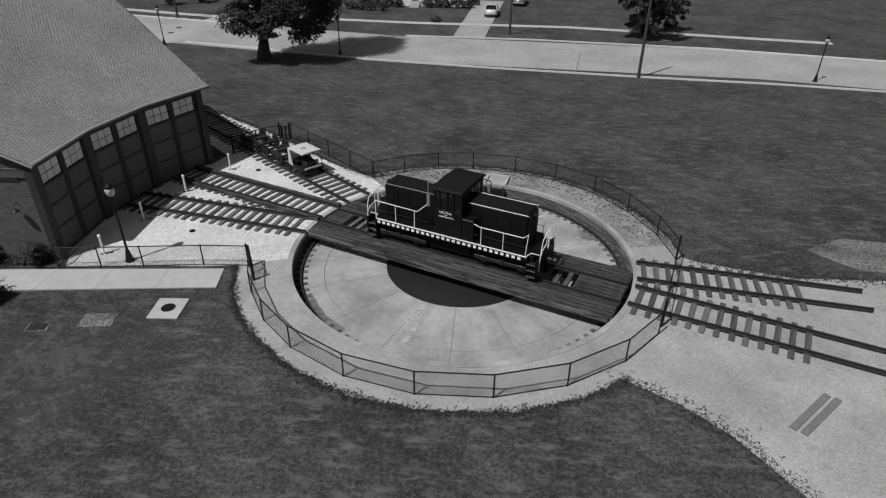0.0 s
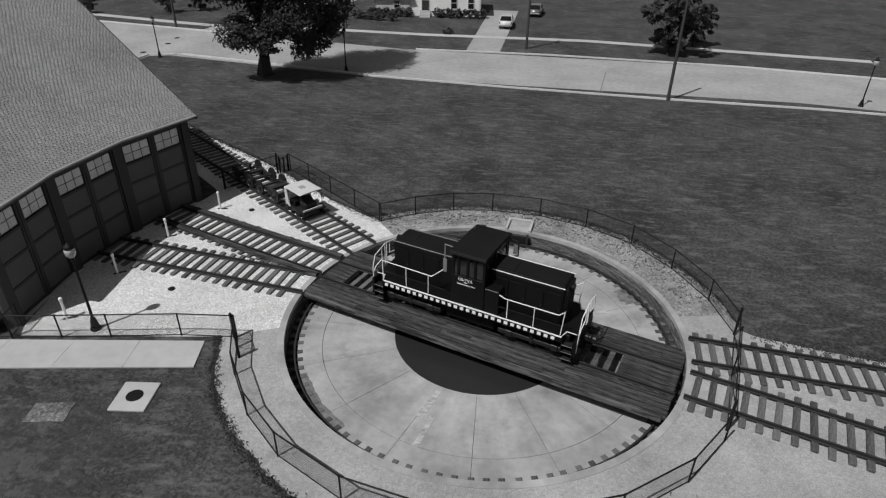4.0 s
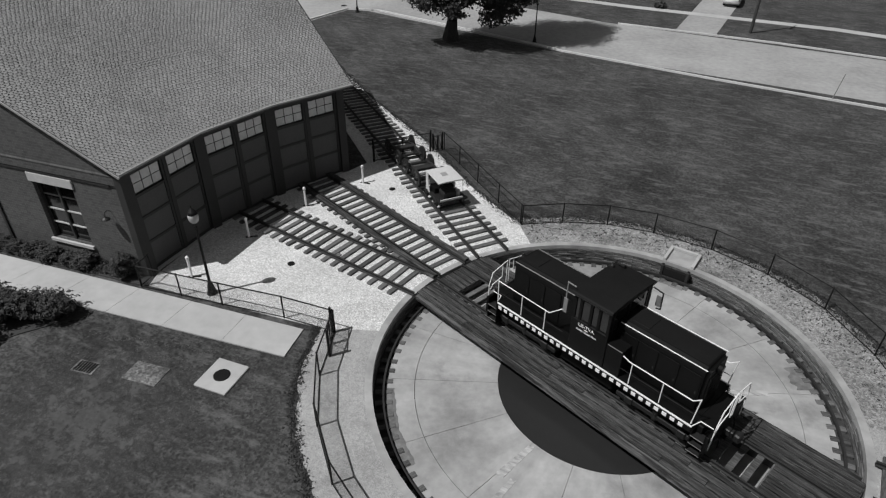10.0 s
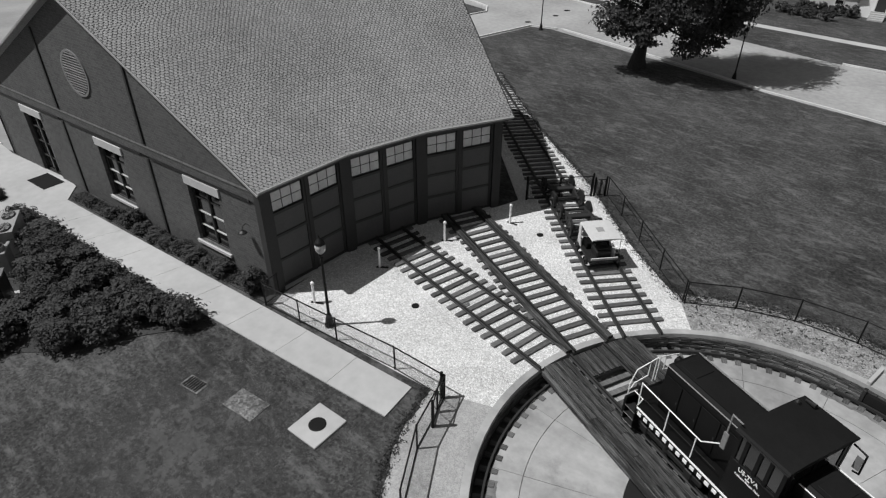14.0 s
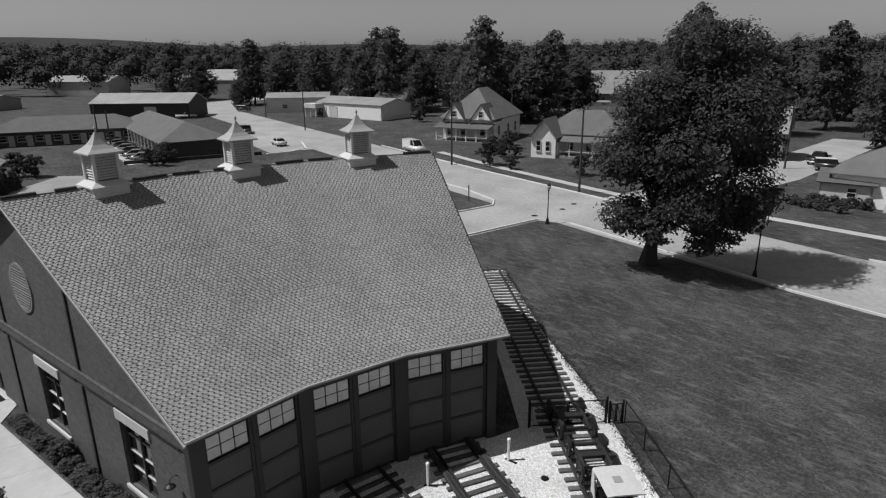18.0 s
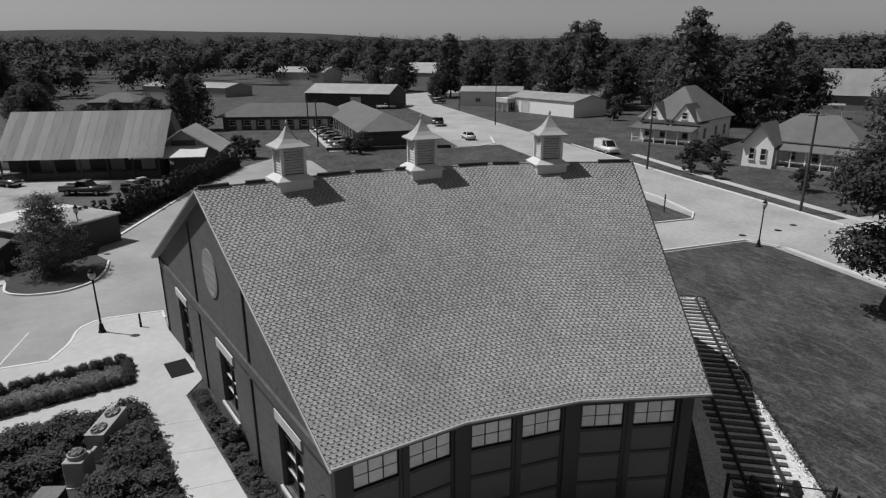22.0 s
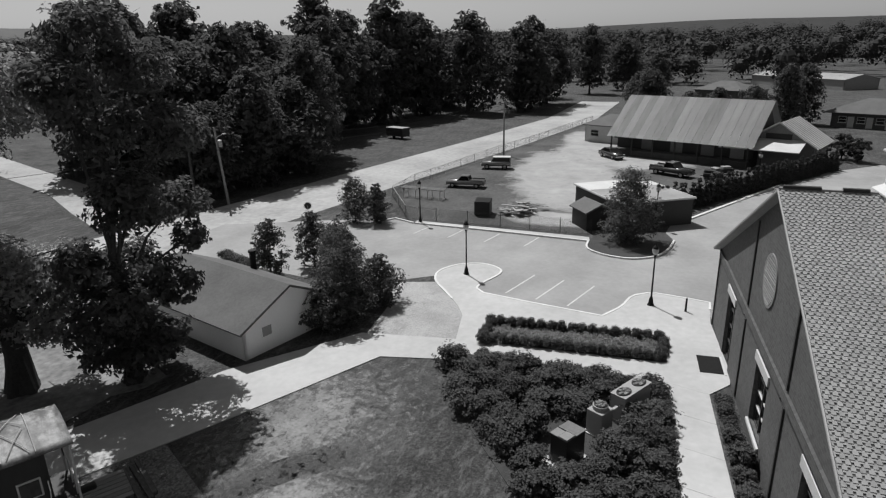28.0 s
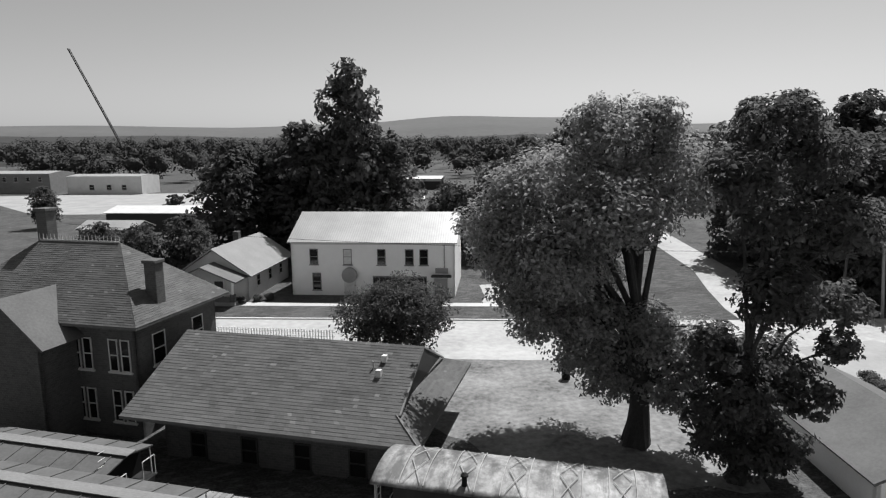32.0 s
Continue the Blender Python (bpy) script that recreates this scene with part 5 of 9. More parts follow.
    for d in (-1, 1):
        for y in (-1.04, 1.04):
            for x in (4.46, 4.02):
                part("step_frame", box(-0.02, 0.02, -0.16, 0.16, 0.15, Z - 0.1), BLACK_PAINT, t).matrix_basis = pose(d * x, y, 0)
            for z in (0.22, 0.54, 0.86):
                part("step", box(-0.24, 0.24, -0.16, 0.16, z, z + 0.03), STEEL, t).matrix_basis = pose(d * 4.24, y, 0)
                part("step_edge", box(-0.22, 0.22, -0.008, 0.008, z + 0.01, z + 0.028), WOODGREY, t).matrix_basis = pose(d * 4.24, y + math.copysign(0.165, y), 0)
            part("step_nosing", pipe([(d * 3.98, y * 1.17, Z - 0.02), (d * 4.1, y * 0.84, Z + 0.02), (d * 4.5, y * 0.84, Z + 0.02)], 0.018), WHITE, t)
            part("grab_iron", pipe([(d * 4.58, y, 0.55), (d * 4.6, y, 1.6), (d * 4.6, y * 0.82, 2.12), (d * 4.6, y * 0.06, 2.3), (d * 4.6, y * 0.06, Z)], 0.02), WHITE, t)
            part("end_rail", pipe([(d * 4.6, y, 1.25), (d * 4.6, y * 0.8, 1.55), (d * 4.6, y * 0.3, 1.66), (d * 4.6, y * 0.3, 2.24)], 0.018), WHITE, t)
    # cab: walls in pieces round real window openings
    part("cab_lower", box(-0.72, 0.72, -1.18, 1.18, Z, 2.6, bev=0.015), BLACK_PAINT, t)
    part("cab_upper", box(-0.72, 0.72, -1.18, 1.18, 3.46, 3.62), BLACK_PAINT, t)
    for x in (-0.72, -0.48, -0.08, 0.24, 0.62):
        for y in (-1.18, 1.08):
            part("cab_pillar", box(x, x + 0.1, y, y + 0.1, 2.6, 3.46), BLACK_PAINT, t)
    for y in (-1.04, -0.2, 0.92):
        for x in (-0.72, 0.62):
            part("cab_pillar", box(x, x + 0.1, y, y + 0.12, 2.6, 3.46), BLACK_PAINT, t)
    for y in (-1.14, 1.13):
        for x, w in ((-0.62, 0.14), (-0.38, 0.3), (0.02, 0.22), (0.34, 0.28)):
            part("window_pane", box(x, x + w, y, y + 0.012, 2.6, 3.46), GLASS, t)
    for x in (-0.7, 0.69):
        part("window_pane", box(x, x + 0.012, -1.05, 1.05, 2.6, 3.46), GLASS, t)
    part("window_blind", box(-0.38, -0.2, -1.10, -1.09, 2.64, 3.42), OFFWHITE, t, "pale blind behind the cab window")
    part("window_blind", box(-0.62, -0.5, -1.10, -1.09, 2.64, 3.3), OFFWHITE, t, "pale blind behind the cab window")
    for y in (-1.2, 1.2):
        part("arm_rest", box(-0.35, 0.65, min(y, y * 1.015), max(y, y * 1.015), 2.57, 2.6), BLACK_PAINT, t)
    rp = [(-1.27, 3.58), (1.27, 3.58), (1.28, 3.63), (1.22, 3.68), (0.7, 3.73), (0.0, 3.75), (-0.7, 3.73), (-1.22, 3.68), (-1.28, 3.63)]
    part("cab_roof", extrude_x(rp, -0.78, 0.78), ROOF_BLACK, t)
    part("roof_drip", box(-0.78, 0.78, -1.295, -1.275, 3.58, 3.615), STEEL, t)
    part("horn", bar((-0.62, 1.0, 3.78), (-0.32, 1.0, 3.8), 0.03, 8, r2=0.07), STEEL, t)
    part("bell", lathe([(0.09, 0), (0.07, 0.1), (0.02, 0.16)], 12, at=(-0.66, 0.75, 3.7)), STEEL, t)
    # tool box beside the cab, mirror frames at two cab corners
    tool_box = part("tool_box", box(0.74, 1.34, -1.18, -0.66, Z, 2.36, bev=0.015), BLACK_PAINT, t)
    part("lid_edge", box(0.78, 1.32, -1.195, -1.18, 2.33, 2.36), WOODGREY, tool_box)
    part("mirror_frame", pipe([(-1.02, -1.2, 2.6), (-1.02, -1.2, 3.86), (-0.7, -1.2, 3.84)], 0.022), WOODGREY, t)
    part("mirror", box(-1.08, -0.92, -1.24, -1.21, 2.62, 3.22, bev=0.01), WOODGREY, t)
    part("mirror_frame", pipe([(0.74, 1.2, 3.42), (1.12, 1.2, 3.36), (1.14, 1.2, 2.7), (0.98, 1.2, 2.66)], 0.026), BLACK_PAINT, t)
    part("mirror", box(0.92, 1.1, 1.19, 1.21, 2.75, 3.2, bev=0.008), WOODGREY, t)
    for y, rz in ((-1.2, 0), (1.2, 180)):
        letters("US-TVA", 0.187, WHITE, t, pose(-0.1, y, 2.4, 90, 0, rz), "white block lettering on the cab side")
        part("marking_bar", box(-0.16, -0.02, y - 0.008, y + 0.008, 2.335, 2.36), WHITE, t)
        letters("Colbert Steam Plant", 0.097, WHITE, t, pose(-0.07, y, 2.22, 90, 0, rz), "small white lettering on the cab side")
    # trucks
    for x in (-2.75, 2.75):
        tr = part("truck_frame", box(x - 1.45, x + 1.45, -0.98, -0.86, 0.32, 0.55, bev=0.03), STEEL, t)
        part("truck_frame", box(x - 1.45, x + 1.45, 0.86, 0.98, 0.32, 0.55, bev=0.03), STEEL, t)
        for dx in (-0.95, 0.95):
            for y in (-0.76, 0.76):
                wheel(t, x + dx, y, 0.42, 0.42)
                part("axle_box", box(x + dx - 0.15, x + dx + 0.15, min(y, y * 1.35), max(y, y * 1.35), 0.28, 0.58, bev=0.03), STEEL, t)
        for y in (-0.92, 0.92):
            part("coil_spring", lathe([(0.1, 0.3), (0.12, 0.4), (0.1, 0.5), (0.12, 0.6), (0.1, 0.7)], 10, at=(x, y, 0)), STEEL, t)
    for y in (-0.9, 0.9):
        part("fuel_tank", box(-1.1, 1.1, min(y, y * 0.35), max(y, y * 0.35), 0.25, 0.75, bev=0.05), BLACK_PAINT, t)
    return t


switcher()

# ---- small rail vehicles on the long track ----
T3 = Vector((-6.5, 32.45)) - Vector((-31.0, 53.6))
T3_DIR = T3.normalized()
T3_HEAD = math.degrees(math.atan2(T3_DIR.y, T3_DIR.x))


def on_t3(s):
    p = Vector((-31.0, 53.6)) + T3_DIR * s
    return pose(p.x, p.y, 0.275, 0, 0, T3_HEAD)


def motor_car():
    t = thing("track_motor_car", on_t3(27.0), "small rail inspection car with a white canopy and open sides", "rail car")
    part("floor", box(-0.95, 0.95, -0.72, 0.72, 0.28, 0.36, bev=0.01), STEEL, t)
    for y in (-0.62, 0.62):
        part("side_rail", box(-1.0, 1.0, y - 0.05, y + 0.05, 0.18, 0.28), STEEL, t)
    for x in (-0.6, 0.6):
        part("axle", bar((x, -0.8, 0.2), (x, 0.8, 0.2), 0.03), STEEL, t)
        for y in (-0.76, 0.76):
            wheel(t, x, y, 0.2, 0.2)
    part("engine_cover", box(0.1, 0.75, -0.35, 0.35, 0.36, 0.72, bev=0.04), STEEL, t)
    part("bench_seat", box(-0.6, 0.0, -0.55, 0.55, 0.36, 0.68, bev=0.03), BLACK_PAINT, t)
    part("backrest", box(-0.66, -0.6, -0.55, 0.55, 0.66, 1.05, bev=0.02), OFFWHITE, t)
    part("front_panel", box(0.86, 0.92, -0.62, 0.62, 0.3, 0.46, bev=0.01), OFFWHITE, t)
    for k in range(4):
        part("engine_fin", box(0.16 + 0.15 * k, 0.2 + 0.15 * k, -0.3, 0.3, 0.72, 0.8), RAIL, t)
    part("steering_column", bar((0.55, -0.3, 0.5), (0.3, -0.3, 1.0), 0.018), STEEL, t)
    part("fuel_can", lathe([(0.12, 0.36), (0.12, 0.66), (0.05, 0.72)], 12, at=(0.55, 0.5, 0)), OFFWHITE, t)
    part("side_panel", prism([(-0.74, 0.34), (-0.3, 0.34), (-0.42, 0.7), (-0.5, 1.36), (-0.74, 1.36)], -0.02, 0.02), OFFWHITE, t).matrix_basis = pose(0, -0.7, 0, 90, 0, 0)
    part("side_panel", prism([(-0.74, 0.34), (-0.3, 0.34), (-0.42, 0.7), (-0.5, 1.36), (-0.74, 1.36)], -0.02, 0.02), OFFWHITE, t).matrix_basis = pose(0, 0.7, 0, 90, 0, 0)
    for x, y in ((-0.72, -0.68), (-0.72, 0.68), (0.84, -0.66), (0.84, 0.66)):
        part("canopy_post", bar((x, y, 0.36), (x * 0.95, y, 1.36), 0.013), OFFWHITE if x < 0 else STEEL, t)
    part("canopy", extrude_x([(-0.7, 1.36), (0.7, 1.36), (0.68, 1.39), (0.4, 1.42), (-0.4, 1.42), (-0.68, 1.39)], -0.76, 0.86), OFFWHITE, t, "white sheet-metal canopy")
    part("rag", box(-0.15, 0.2, -0.2, 0.12, 1.42, 1.435), CONDENSER, t, "faded rag on the canopy")
    part("lever", bar((0.0, 0.3, 0.6), (0.1, 0.32, 1.1), 0.015), STEEL, t)


def axle_set(s, tilt):
    t = thing("wheel_set", on_t3(s), "rusty black freight-wagon wheel truck standing on the track", "wheel truck", "wheel trucks")
    for x in (-0.85, 0.85):
        part("axle", bar((x, -0.95, 0.42), (x, 0.95, 0.42), 0.07, 10), STEEL, t)
        for y in (-0.76, 0.76):
            wheel(t, x, y, 0.41, 0.41)
    for y in (-0.55, 0.55):
        bm = bmesh.new()
        prof = [(-1.05, 0.36), (-0.7, 0.36), (-0.3, 0.22), (0.3, 0.22), (0.7, 0.36), (1.05, 0.36), (1.05, 0.46), (0.55, 0.5), (0.3, 0.58), (-0.3, 0.58), (-0.55, 0.5), (-1.05, 0.46)]
        a = [bm.verts.new((x, y - 0.06, z)) for x, z in prof]
        b = [bm.verts.new((x, y + 0.06, z)) for x, z in prof]
        bm.faces.new(a)
        bm.faces.new(b[::-1])
        for i in range(len(prof)):
            bm.faces.new((a[i - 1], a[i], b[i], b[i - 1]))
        bmesh.ops.recalc_face_normals(bm, faces=bm.faces)
        part("side_frame", bm, RAIL, t)
        part("spring_group", lathe([(0.12, 0.26), (0.12, 0.56)], 10, at=(0, y, 0)), STEEL, t)
    part("bolster", box(-0.16, 0.16, -0.6, 0.6, 0.42, 0.6, bev=0.03), RAIL, t)
    part("brake_beam", box(-0.45, -0.35, -0.7, 0.7, 0.35, 0.45), STEEL, t)
    return t


motor_car()
axle_set(24.3, 0)
axle_set(21.4, 0)

# white marker posts in the yard
for x, y in ((-17.55, 28.85), (-16.85, 32.5), (-15.5, 35.95), (-17.7, 25.25)):
    t = thing("marker_post", pose(x, y, 0, 0, 0, random.uniform(0, 60)), "short white pipe post with a cap standing in gravel", "post", "yard posts")
    part("pipe", lathe([(0.055, 0), (0.055, 0.98), (0.075, 0.98), (0.075, 1.08), (0.03, 1.12)], 10), WHITE, t)
    part("foot_plate", box(-0.16, 0.4, -0.05, 0.05, 0.02, 0.06), STEEL, t)


# ---- chain-link fences ----
def fence(points, label, h=1.12, gap=1.9, rails=(1.0,), material=IRON, closed_mesh=True):
    t = thing("chain_link_fence", pose(points[0][0], points[0][1], 0), label, "fence")
    ox, oy = points[0]
    rel = [(x - ox, y - oy) for x, y in points]
    post = part("post", lathe([(0.032, 0), (0.032, h), (0.045, h), (0.02, h + 0.05)], 8), material, t)
    first_post = True
    for k, (p, q) in enumerate(zip(rel, rel[1:])):
        d = math.dist(p, q)
        n = max(1, round(d / gap))
        for i in range(n + (1 if k == len(rel) - 2 else 0)):
            m = pose(p[0] + (q[0] - p[0]) * i / n, p[1] + (q[1] - p[1]) * i / n, 0)
            if first_post:
                post.matrix_basis, first_post = m, False
            else:
                again(post, m, t)
        for f in rails:
            part("top_rail" if f > 0.9 else "bottom_rail", bar((*p, h * f), (*q, h * f), 0.028 if f > 0.9 else 0.018, 6), material, t)
        if closed_mesh:
            bm = bmesh.new()
            uv = bm.loops.layers.uv.new("UVMap")
            f = bm.faces.new([bm.verts.new(v) for v in ((*p, 0.04), (*q, 0.04), (*q, h), (*p, h))])
            for lp, c in zip(f.loops, ((0, 0), (d, 0), (d, h), (0, h))):
                lp[uv].uv = c
            part("wire_mesh", bm, CHAIN, t)
    return t


fence([(-6.15, 35.6), (-4.4, 36.68), (-2.32, 37.45), (-0.1, 37.67), (2.59, 37.35), (5.06, 36.36), (7.25, 34.77), (8.84, 32.52), (9.94, 29.97), (10.36, 27.55)], "black chain-link fence curving round the turntable", gap=3.0, rails=(1.0, 0.06))
fence([polar(10.2, a) for a in (193, 206, 219, 232, 248, 264, 280, 296, 312, 326)], "black chain-link fence curving along the pit's gravel edge", gap=2.7, rails=(1.0, 0.06))
fence([(-6.25, 35.68), (-8.0, 37.2), (-9.84, 38.82), (-11.65, 40.45), (-13.3, 41.86)], "black chain-link fence along the long track", gap=3.0, rails=(1.0, 0.06))
fence([(-10.15, 24.9), (-12.4, 24.75), (-15.2, 24.35), (-19.1, 23.8)], "black chain-link fence along the walk", gap=2.0, rails=(1.0, 0.06))
fence([(-19.15, 23.85), (-19.25, 24.6)], "short black chain-link gate against the brick wall", gap=0.8, rails=(1.0, 0.06))


def gate(p, q, label, h=1.25):
    t = thing("chain_link_gate", pose(p[0], p[1], 0, 0, 0, heading(p, q)), label, "gate")
    d = math.dist(p, q)
    for x in (0.0, d):
        part("gate_post", lathe([(0.055, 0), (0.055, h + 0.15), (0.02, h + 0.2)], 10, at=(x, 0, 0)), IRON, t)
    for x0, x1 in ((0.06, d / 2 - 0.03), (d / 2 + 0.03, d - 0.06)):
        fr = part("gate_frame", pipe([(x0, 0, 0.1), (x1, 0, 0.1), (x1, 0, h), (x0, 0, h), (x0, 0, 0.1)], 0.026), IRON, t)
        part("brace", bar((x0, 0, 0.12), (x1, 0, h - 0.02), 0.014), IRON, t)
        bm = bmesh.new()
        uv = bm.loops.layers.uv.new("UVMap")
        f = bm.faces.new([bm.verts.new(v) for v in ((x0, 0, 0.1), (x1, 0, 0.1), (x1, 0, h), (x0, 0, h))])
        for lp, c in zip(f.loops, ((0, 0), (x1 - x0, 0), (x1 - x0, h), (0, h))):
            lp[uv].uv = c
        part("wire_mesh", bm, CHAIN, t)
    return t


gate((10.35, 27.5), (8.5, 22.0), "closed black double gate across the tracks")
gate((-13.4, 41.8), (-13.8, 41.3), "narrow black gate beside the long track", h=1.0)
gate((-13.9, 41.2), (-16.3, 38.5), "black double gate across the long track")
gate((-10.2, 24.85), (-9.55, 23.7), "black gate standing ajar at the fence corner", h=1.1)


# ---- street lamps ----
def street_lamp():
    t = thing("street_lamp", pose(-16.1, 24.75, 0, 0, 0, 0), "black cast-iron street lamp with an acorn globe", "street lamp", "park street lamps")
    part("base", lathe([(0.22, 0), (0.22, 0.1), (0.17, 0.16), (0.14, 0.4), (0.1, 0.55), (0.085, 0.62)], 12), IRON, t)
    part("pole", lathe([(0.06, 0.6), (0.045, 3.25), (0.07, 3.28), (0.05, 3.36), (0.09, 3.42), (0.1, 3.5)], 12), IRON, t)
    part("globe", lathe([(0.1, 3.5), (0.19, 3.62), (0.21, 3.78), (0.19, 3.9)], 14), GLOBE, t, "pale acorn globe", True)
    part("cap", lathe([(0.2, 3.9), (0.17, 4.0), (0.08, 4.1), (0.03, 4.16), (0.015, 4.26)], 14), IRON, t)
    return t


lamp_one = street_lamp()
for x, y in ((-36.15, 69.0), (-44.95, 18.52), (-46.5, 5.25), (-58.5, -3.75), (-15.5, 66.3), (31.0, 61.8), (-63.7, 17.6), (-84.5, 27.5)):
    copy_thing(lamp_one, pose(x, y, 0, 0, 0, random.uniform(0, 90)))


# ---- utility poles and wires ----
def utility_pole(x, y, h, arms=1, lean=(0, 0), rz=75, fixture=False):
    t = thing("utility_pole", pose(x, y, 0, lean[0], lean[1], rz), "weathered wooden utility pole" + (" with a crossarm" if arms else ""), "utility pole", "utility poles")
    part("pole", lathe([(0.16, -0.3), (0.15, 0.5), (0.10, h)], 10), WOODGREY if fixture or (y < 0 and x < -90) else BARK, t)
    for k in range(arms):
        z = h - 0.4 - 0.9 * k
        part("crossarm", box(-1.1, 1.1, -0.06, 0.06, z, z + 0.12), WOODGREY, t)
        for dx in (-1.0, -0.4, 0.4, 1.0):
            part("insulator", lathe([(0.03, 0), (0.05, 0.08), (0.03, 0.14)], 8, at=(dx, 0, z + 0.12)), GLOBE, t)
    if fixture:
        part("transformer", lathe([(0.2, 0), (0.24, 0.05), (0.24, 0.7), (0.1, 0.78)], 12, at=(0.34, 0, h - 2.2)), GUTTER, t)
        part("arm", pipe([(0, 0, h - 1.2), (0.9, 0, h - 0.9)], 0.03), GUTTER, t)
        part("lamp_head", box(0.8, 1.25, -0.12, 0.12, h - 0.98, h - 0.86, bev=0.03), GUTTER, t)
    return t


for args in ((-67.5, 88.7, 12.6, 1), (-41.5, 83.6, 10.4, 1), (14.55, 61.2, 9.5, 0), (2.4, 79.3, 9.5, 1), (-125, 101, 9.6, 1), (-112.8, 54.7, 8.2, 0), (-98.2, -7.0, 8.2, 1), (-51.7, -24.9, 7.5, 0), (-135, 60, 8, 0),
             (-160, 112, 9.5, 1), (-190, 95, 9.5, 1), (-86, 128, 9.5, 1), (-28, 118, 9.0, 1)):
    utility_pole(*args)
utility_pole(-58.9, -27.2, 8.6, 0, (0, -4), 160, True)
wires = thing("overhead_wire", pose(0, 0, 0), "thin overhead wires slung between poles", "cable")
for (a, b) in (((-58.7, -27.0, 8.0), (-98.2, -7.6, 7.8)), ((-58.7, -27.0, 7.2), (-98.2, -6.4, 7.8)), ((-58.7, -27.0, 6.2), (-98.2, -7.0, 7.0)), ((-58.7, -27.0, 6.6), (-51.7, -24.9, 4.2)), ((-98.2, -7, 7.8), (-190, 8, 8.4)),
               ((-51.7, -24.9, 7), (20, -60, 8))):
    pts = []
    for k in range(9):
        f = k / 8
        p = Vector(a).lerp(Vector(b), f)
        p.z -= 3.2 * f * (1 - f) * (1.0 if (Vector(b) - Vector(a)).length > 20 else 0.2)
        pts.append(p)
    bm = bmesh.new()
    rings = [[bm.verts.new(p + Vector((0, dy, dz))) for dy, dz in ((0.018, 0), (0, 0.018), (-0.018, 0), (0, -0.018))] for p in pts]
    for ra, rb in zip(rings, rings[1:]):
        for i in range(4):
            bm.faces.new((ra[i - 1], ra[i], rb[i], rb[i - 1]))
    part("wire", bm, IRON, wires)

# signs
st = thing("stop_sign", pose(-54.2, -13.6, 0, 0, 0, 118), "octagonal dark road sign with a pale rim on a thin post", "road sign")
part("post", bar((0, 0, 0), (0, 0, 2.0), 0.03), GUTTER, st)
o8 = part("plate", lathe([(0.38, -0.01), (0.38, 0.01)], 8), STEEL, st)
o8.matrix_basis = pose(0, 0.03, 2.0, 90, 22.5, 0)
part("band", lathe([(0.36, 0.011), (0.30, 0.013)], 8), WHITE, o8)
part("sign_face", lathe([(0.32, 0.012), (0.32, 0.018)], 8), TRIM, o8, "dark sign face")
sg = thing("sign_post", pose(-48.8, 71.4, 0), "thin metal post beside the kerb", "post")
part("post", box(-0.05, 0.05, -0.05, 0.05, 0, 1.9), BARK, sg)
sg = thing("sign_post", pose(8.7, 62.0, 0, 12, 0, 30), "thin leaning sign post beside the street", "post")
part("post", bar((0, 0, 0), (0, 0, 2.2), 0.035), GUTTER, sg)
bo = thing("bollard", pose(-44.6, 20.65, 0), "short black iron bollard on the concrete", "bollard")
part("post", lathe([(0.09, 0), (0.07, 0.12), (0.06, 0.85), (0.07, 0.88), (0.03, 0.95)], 10), IRON, bo)
mt = thing("door_mat", pose(-37.75, 22.0, 0.05, 0, 0, 6), "dark rectangular door mat on a pale concrete pad", "mat")
part("mat", box(-0.95, 0.95, -0.58, 0.58, 0, 0.025, bev=0.008), RUBBER, mt)
part("pad", box(-1.02, 1.02, 0.58, 0.7, 0, 0.02), STONE, mt)

# ---- foliage ----
def leaves(rng, blobs, count, size, flat=0.5, per=26):
    """Many small folded leaf sprays over the shells of a set of blobs (centre, radii)."""
    w = np.array([b[1][0] * b[1][1] + b[1][1] * b[1][2] for b in blobs])
    sprays = max(8, count // per)
    pick = rng.choice(len(blobs), sprays, p=w / w.sum())
    cen = np.array([b[0] for b in blobs])[pick]
    rad = np.array([b[1] for b in blobs])[pick]
    d = rng.normal(size=(sprays, 3))
    d /= np.linalg.norm(d, axis=1)[:, None]
    r = 0.35 + 0.72 * rng.random(sprays) ** 0.55
    heart = cen + rad * d * r[:, None]
    count = sprays * per
    which = np.repeat(np.arange(sprays), per)
    loose = 0.14 + 0.13 * rng.random(sprays)
    u = rng.normal(size=(count, 3))
    u *= (1.9 * rng.random(count) ** 0.4 / np.linalg.norm(u, axis=1))[:, None]
    p = heart[which] + u * np.array([1, 1, 0.6]) * (rad.mean(axis=1) * loose)[which][:, None]
    n = d[which] * 0.75 + rng.normal(size=(count, 3)) * 0.42 + np.array([0, 0, flat])
    n /= np.linalg.norm(n, axis=1)[:, None]
    a = np.cross(n, rng.normal(size=(count, 3)))
    a /= np.linalg.norm(a, axis=1)[:, None]
    b = np.cross(n, a)
    s = size * (0.55 + 0.9 * rng.random(count))[:, None]
    fold = n * s * 0.28
    v = np.stack([p - a * s, p - b * s * 0.55 + fold, p + a * s, p + b * s * 0.55 + fold], 1).reshape(-1, 3)
    return v


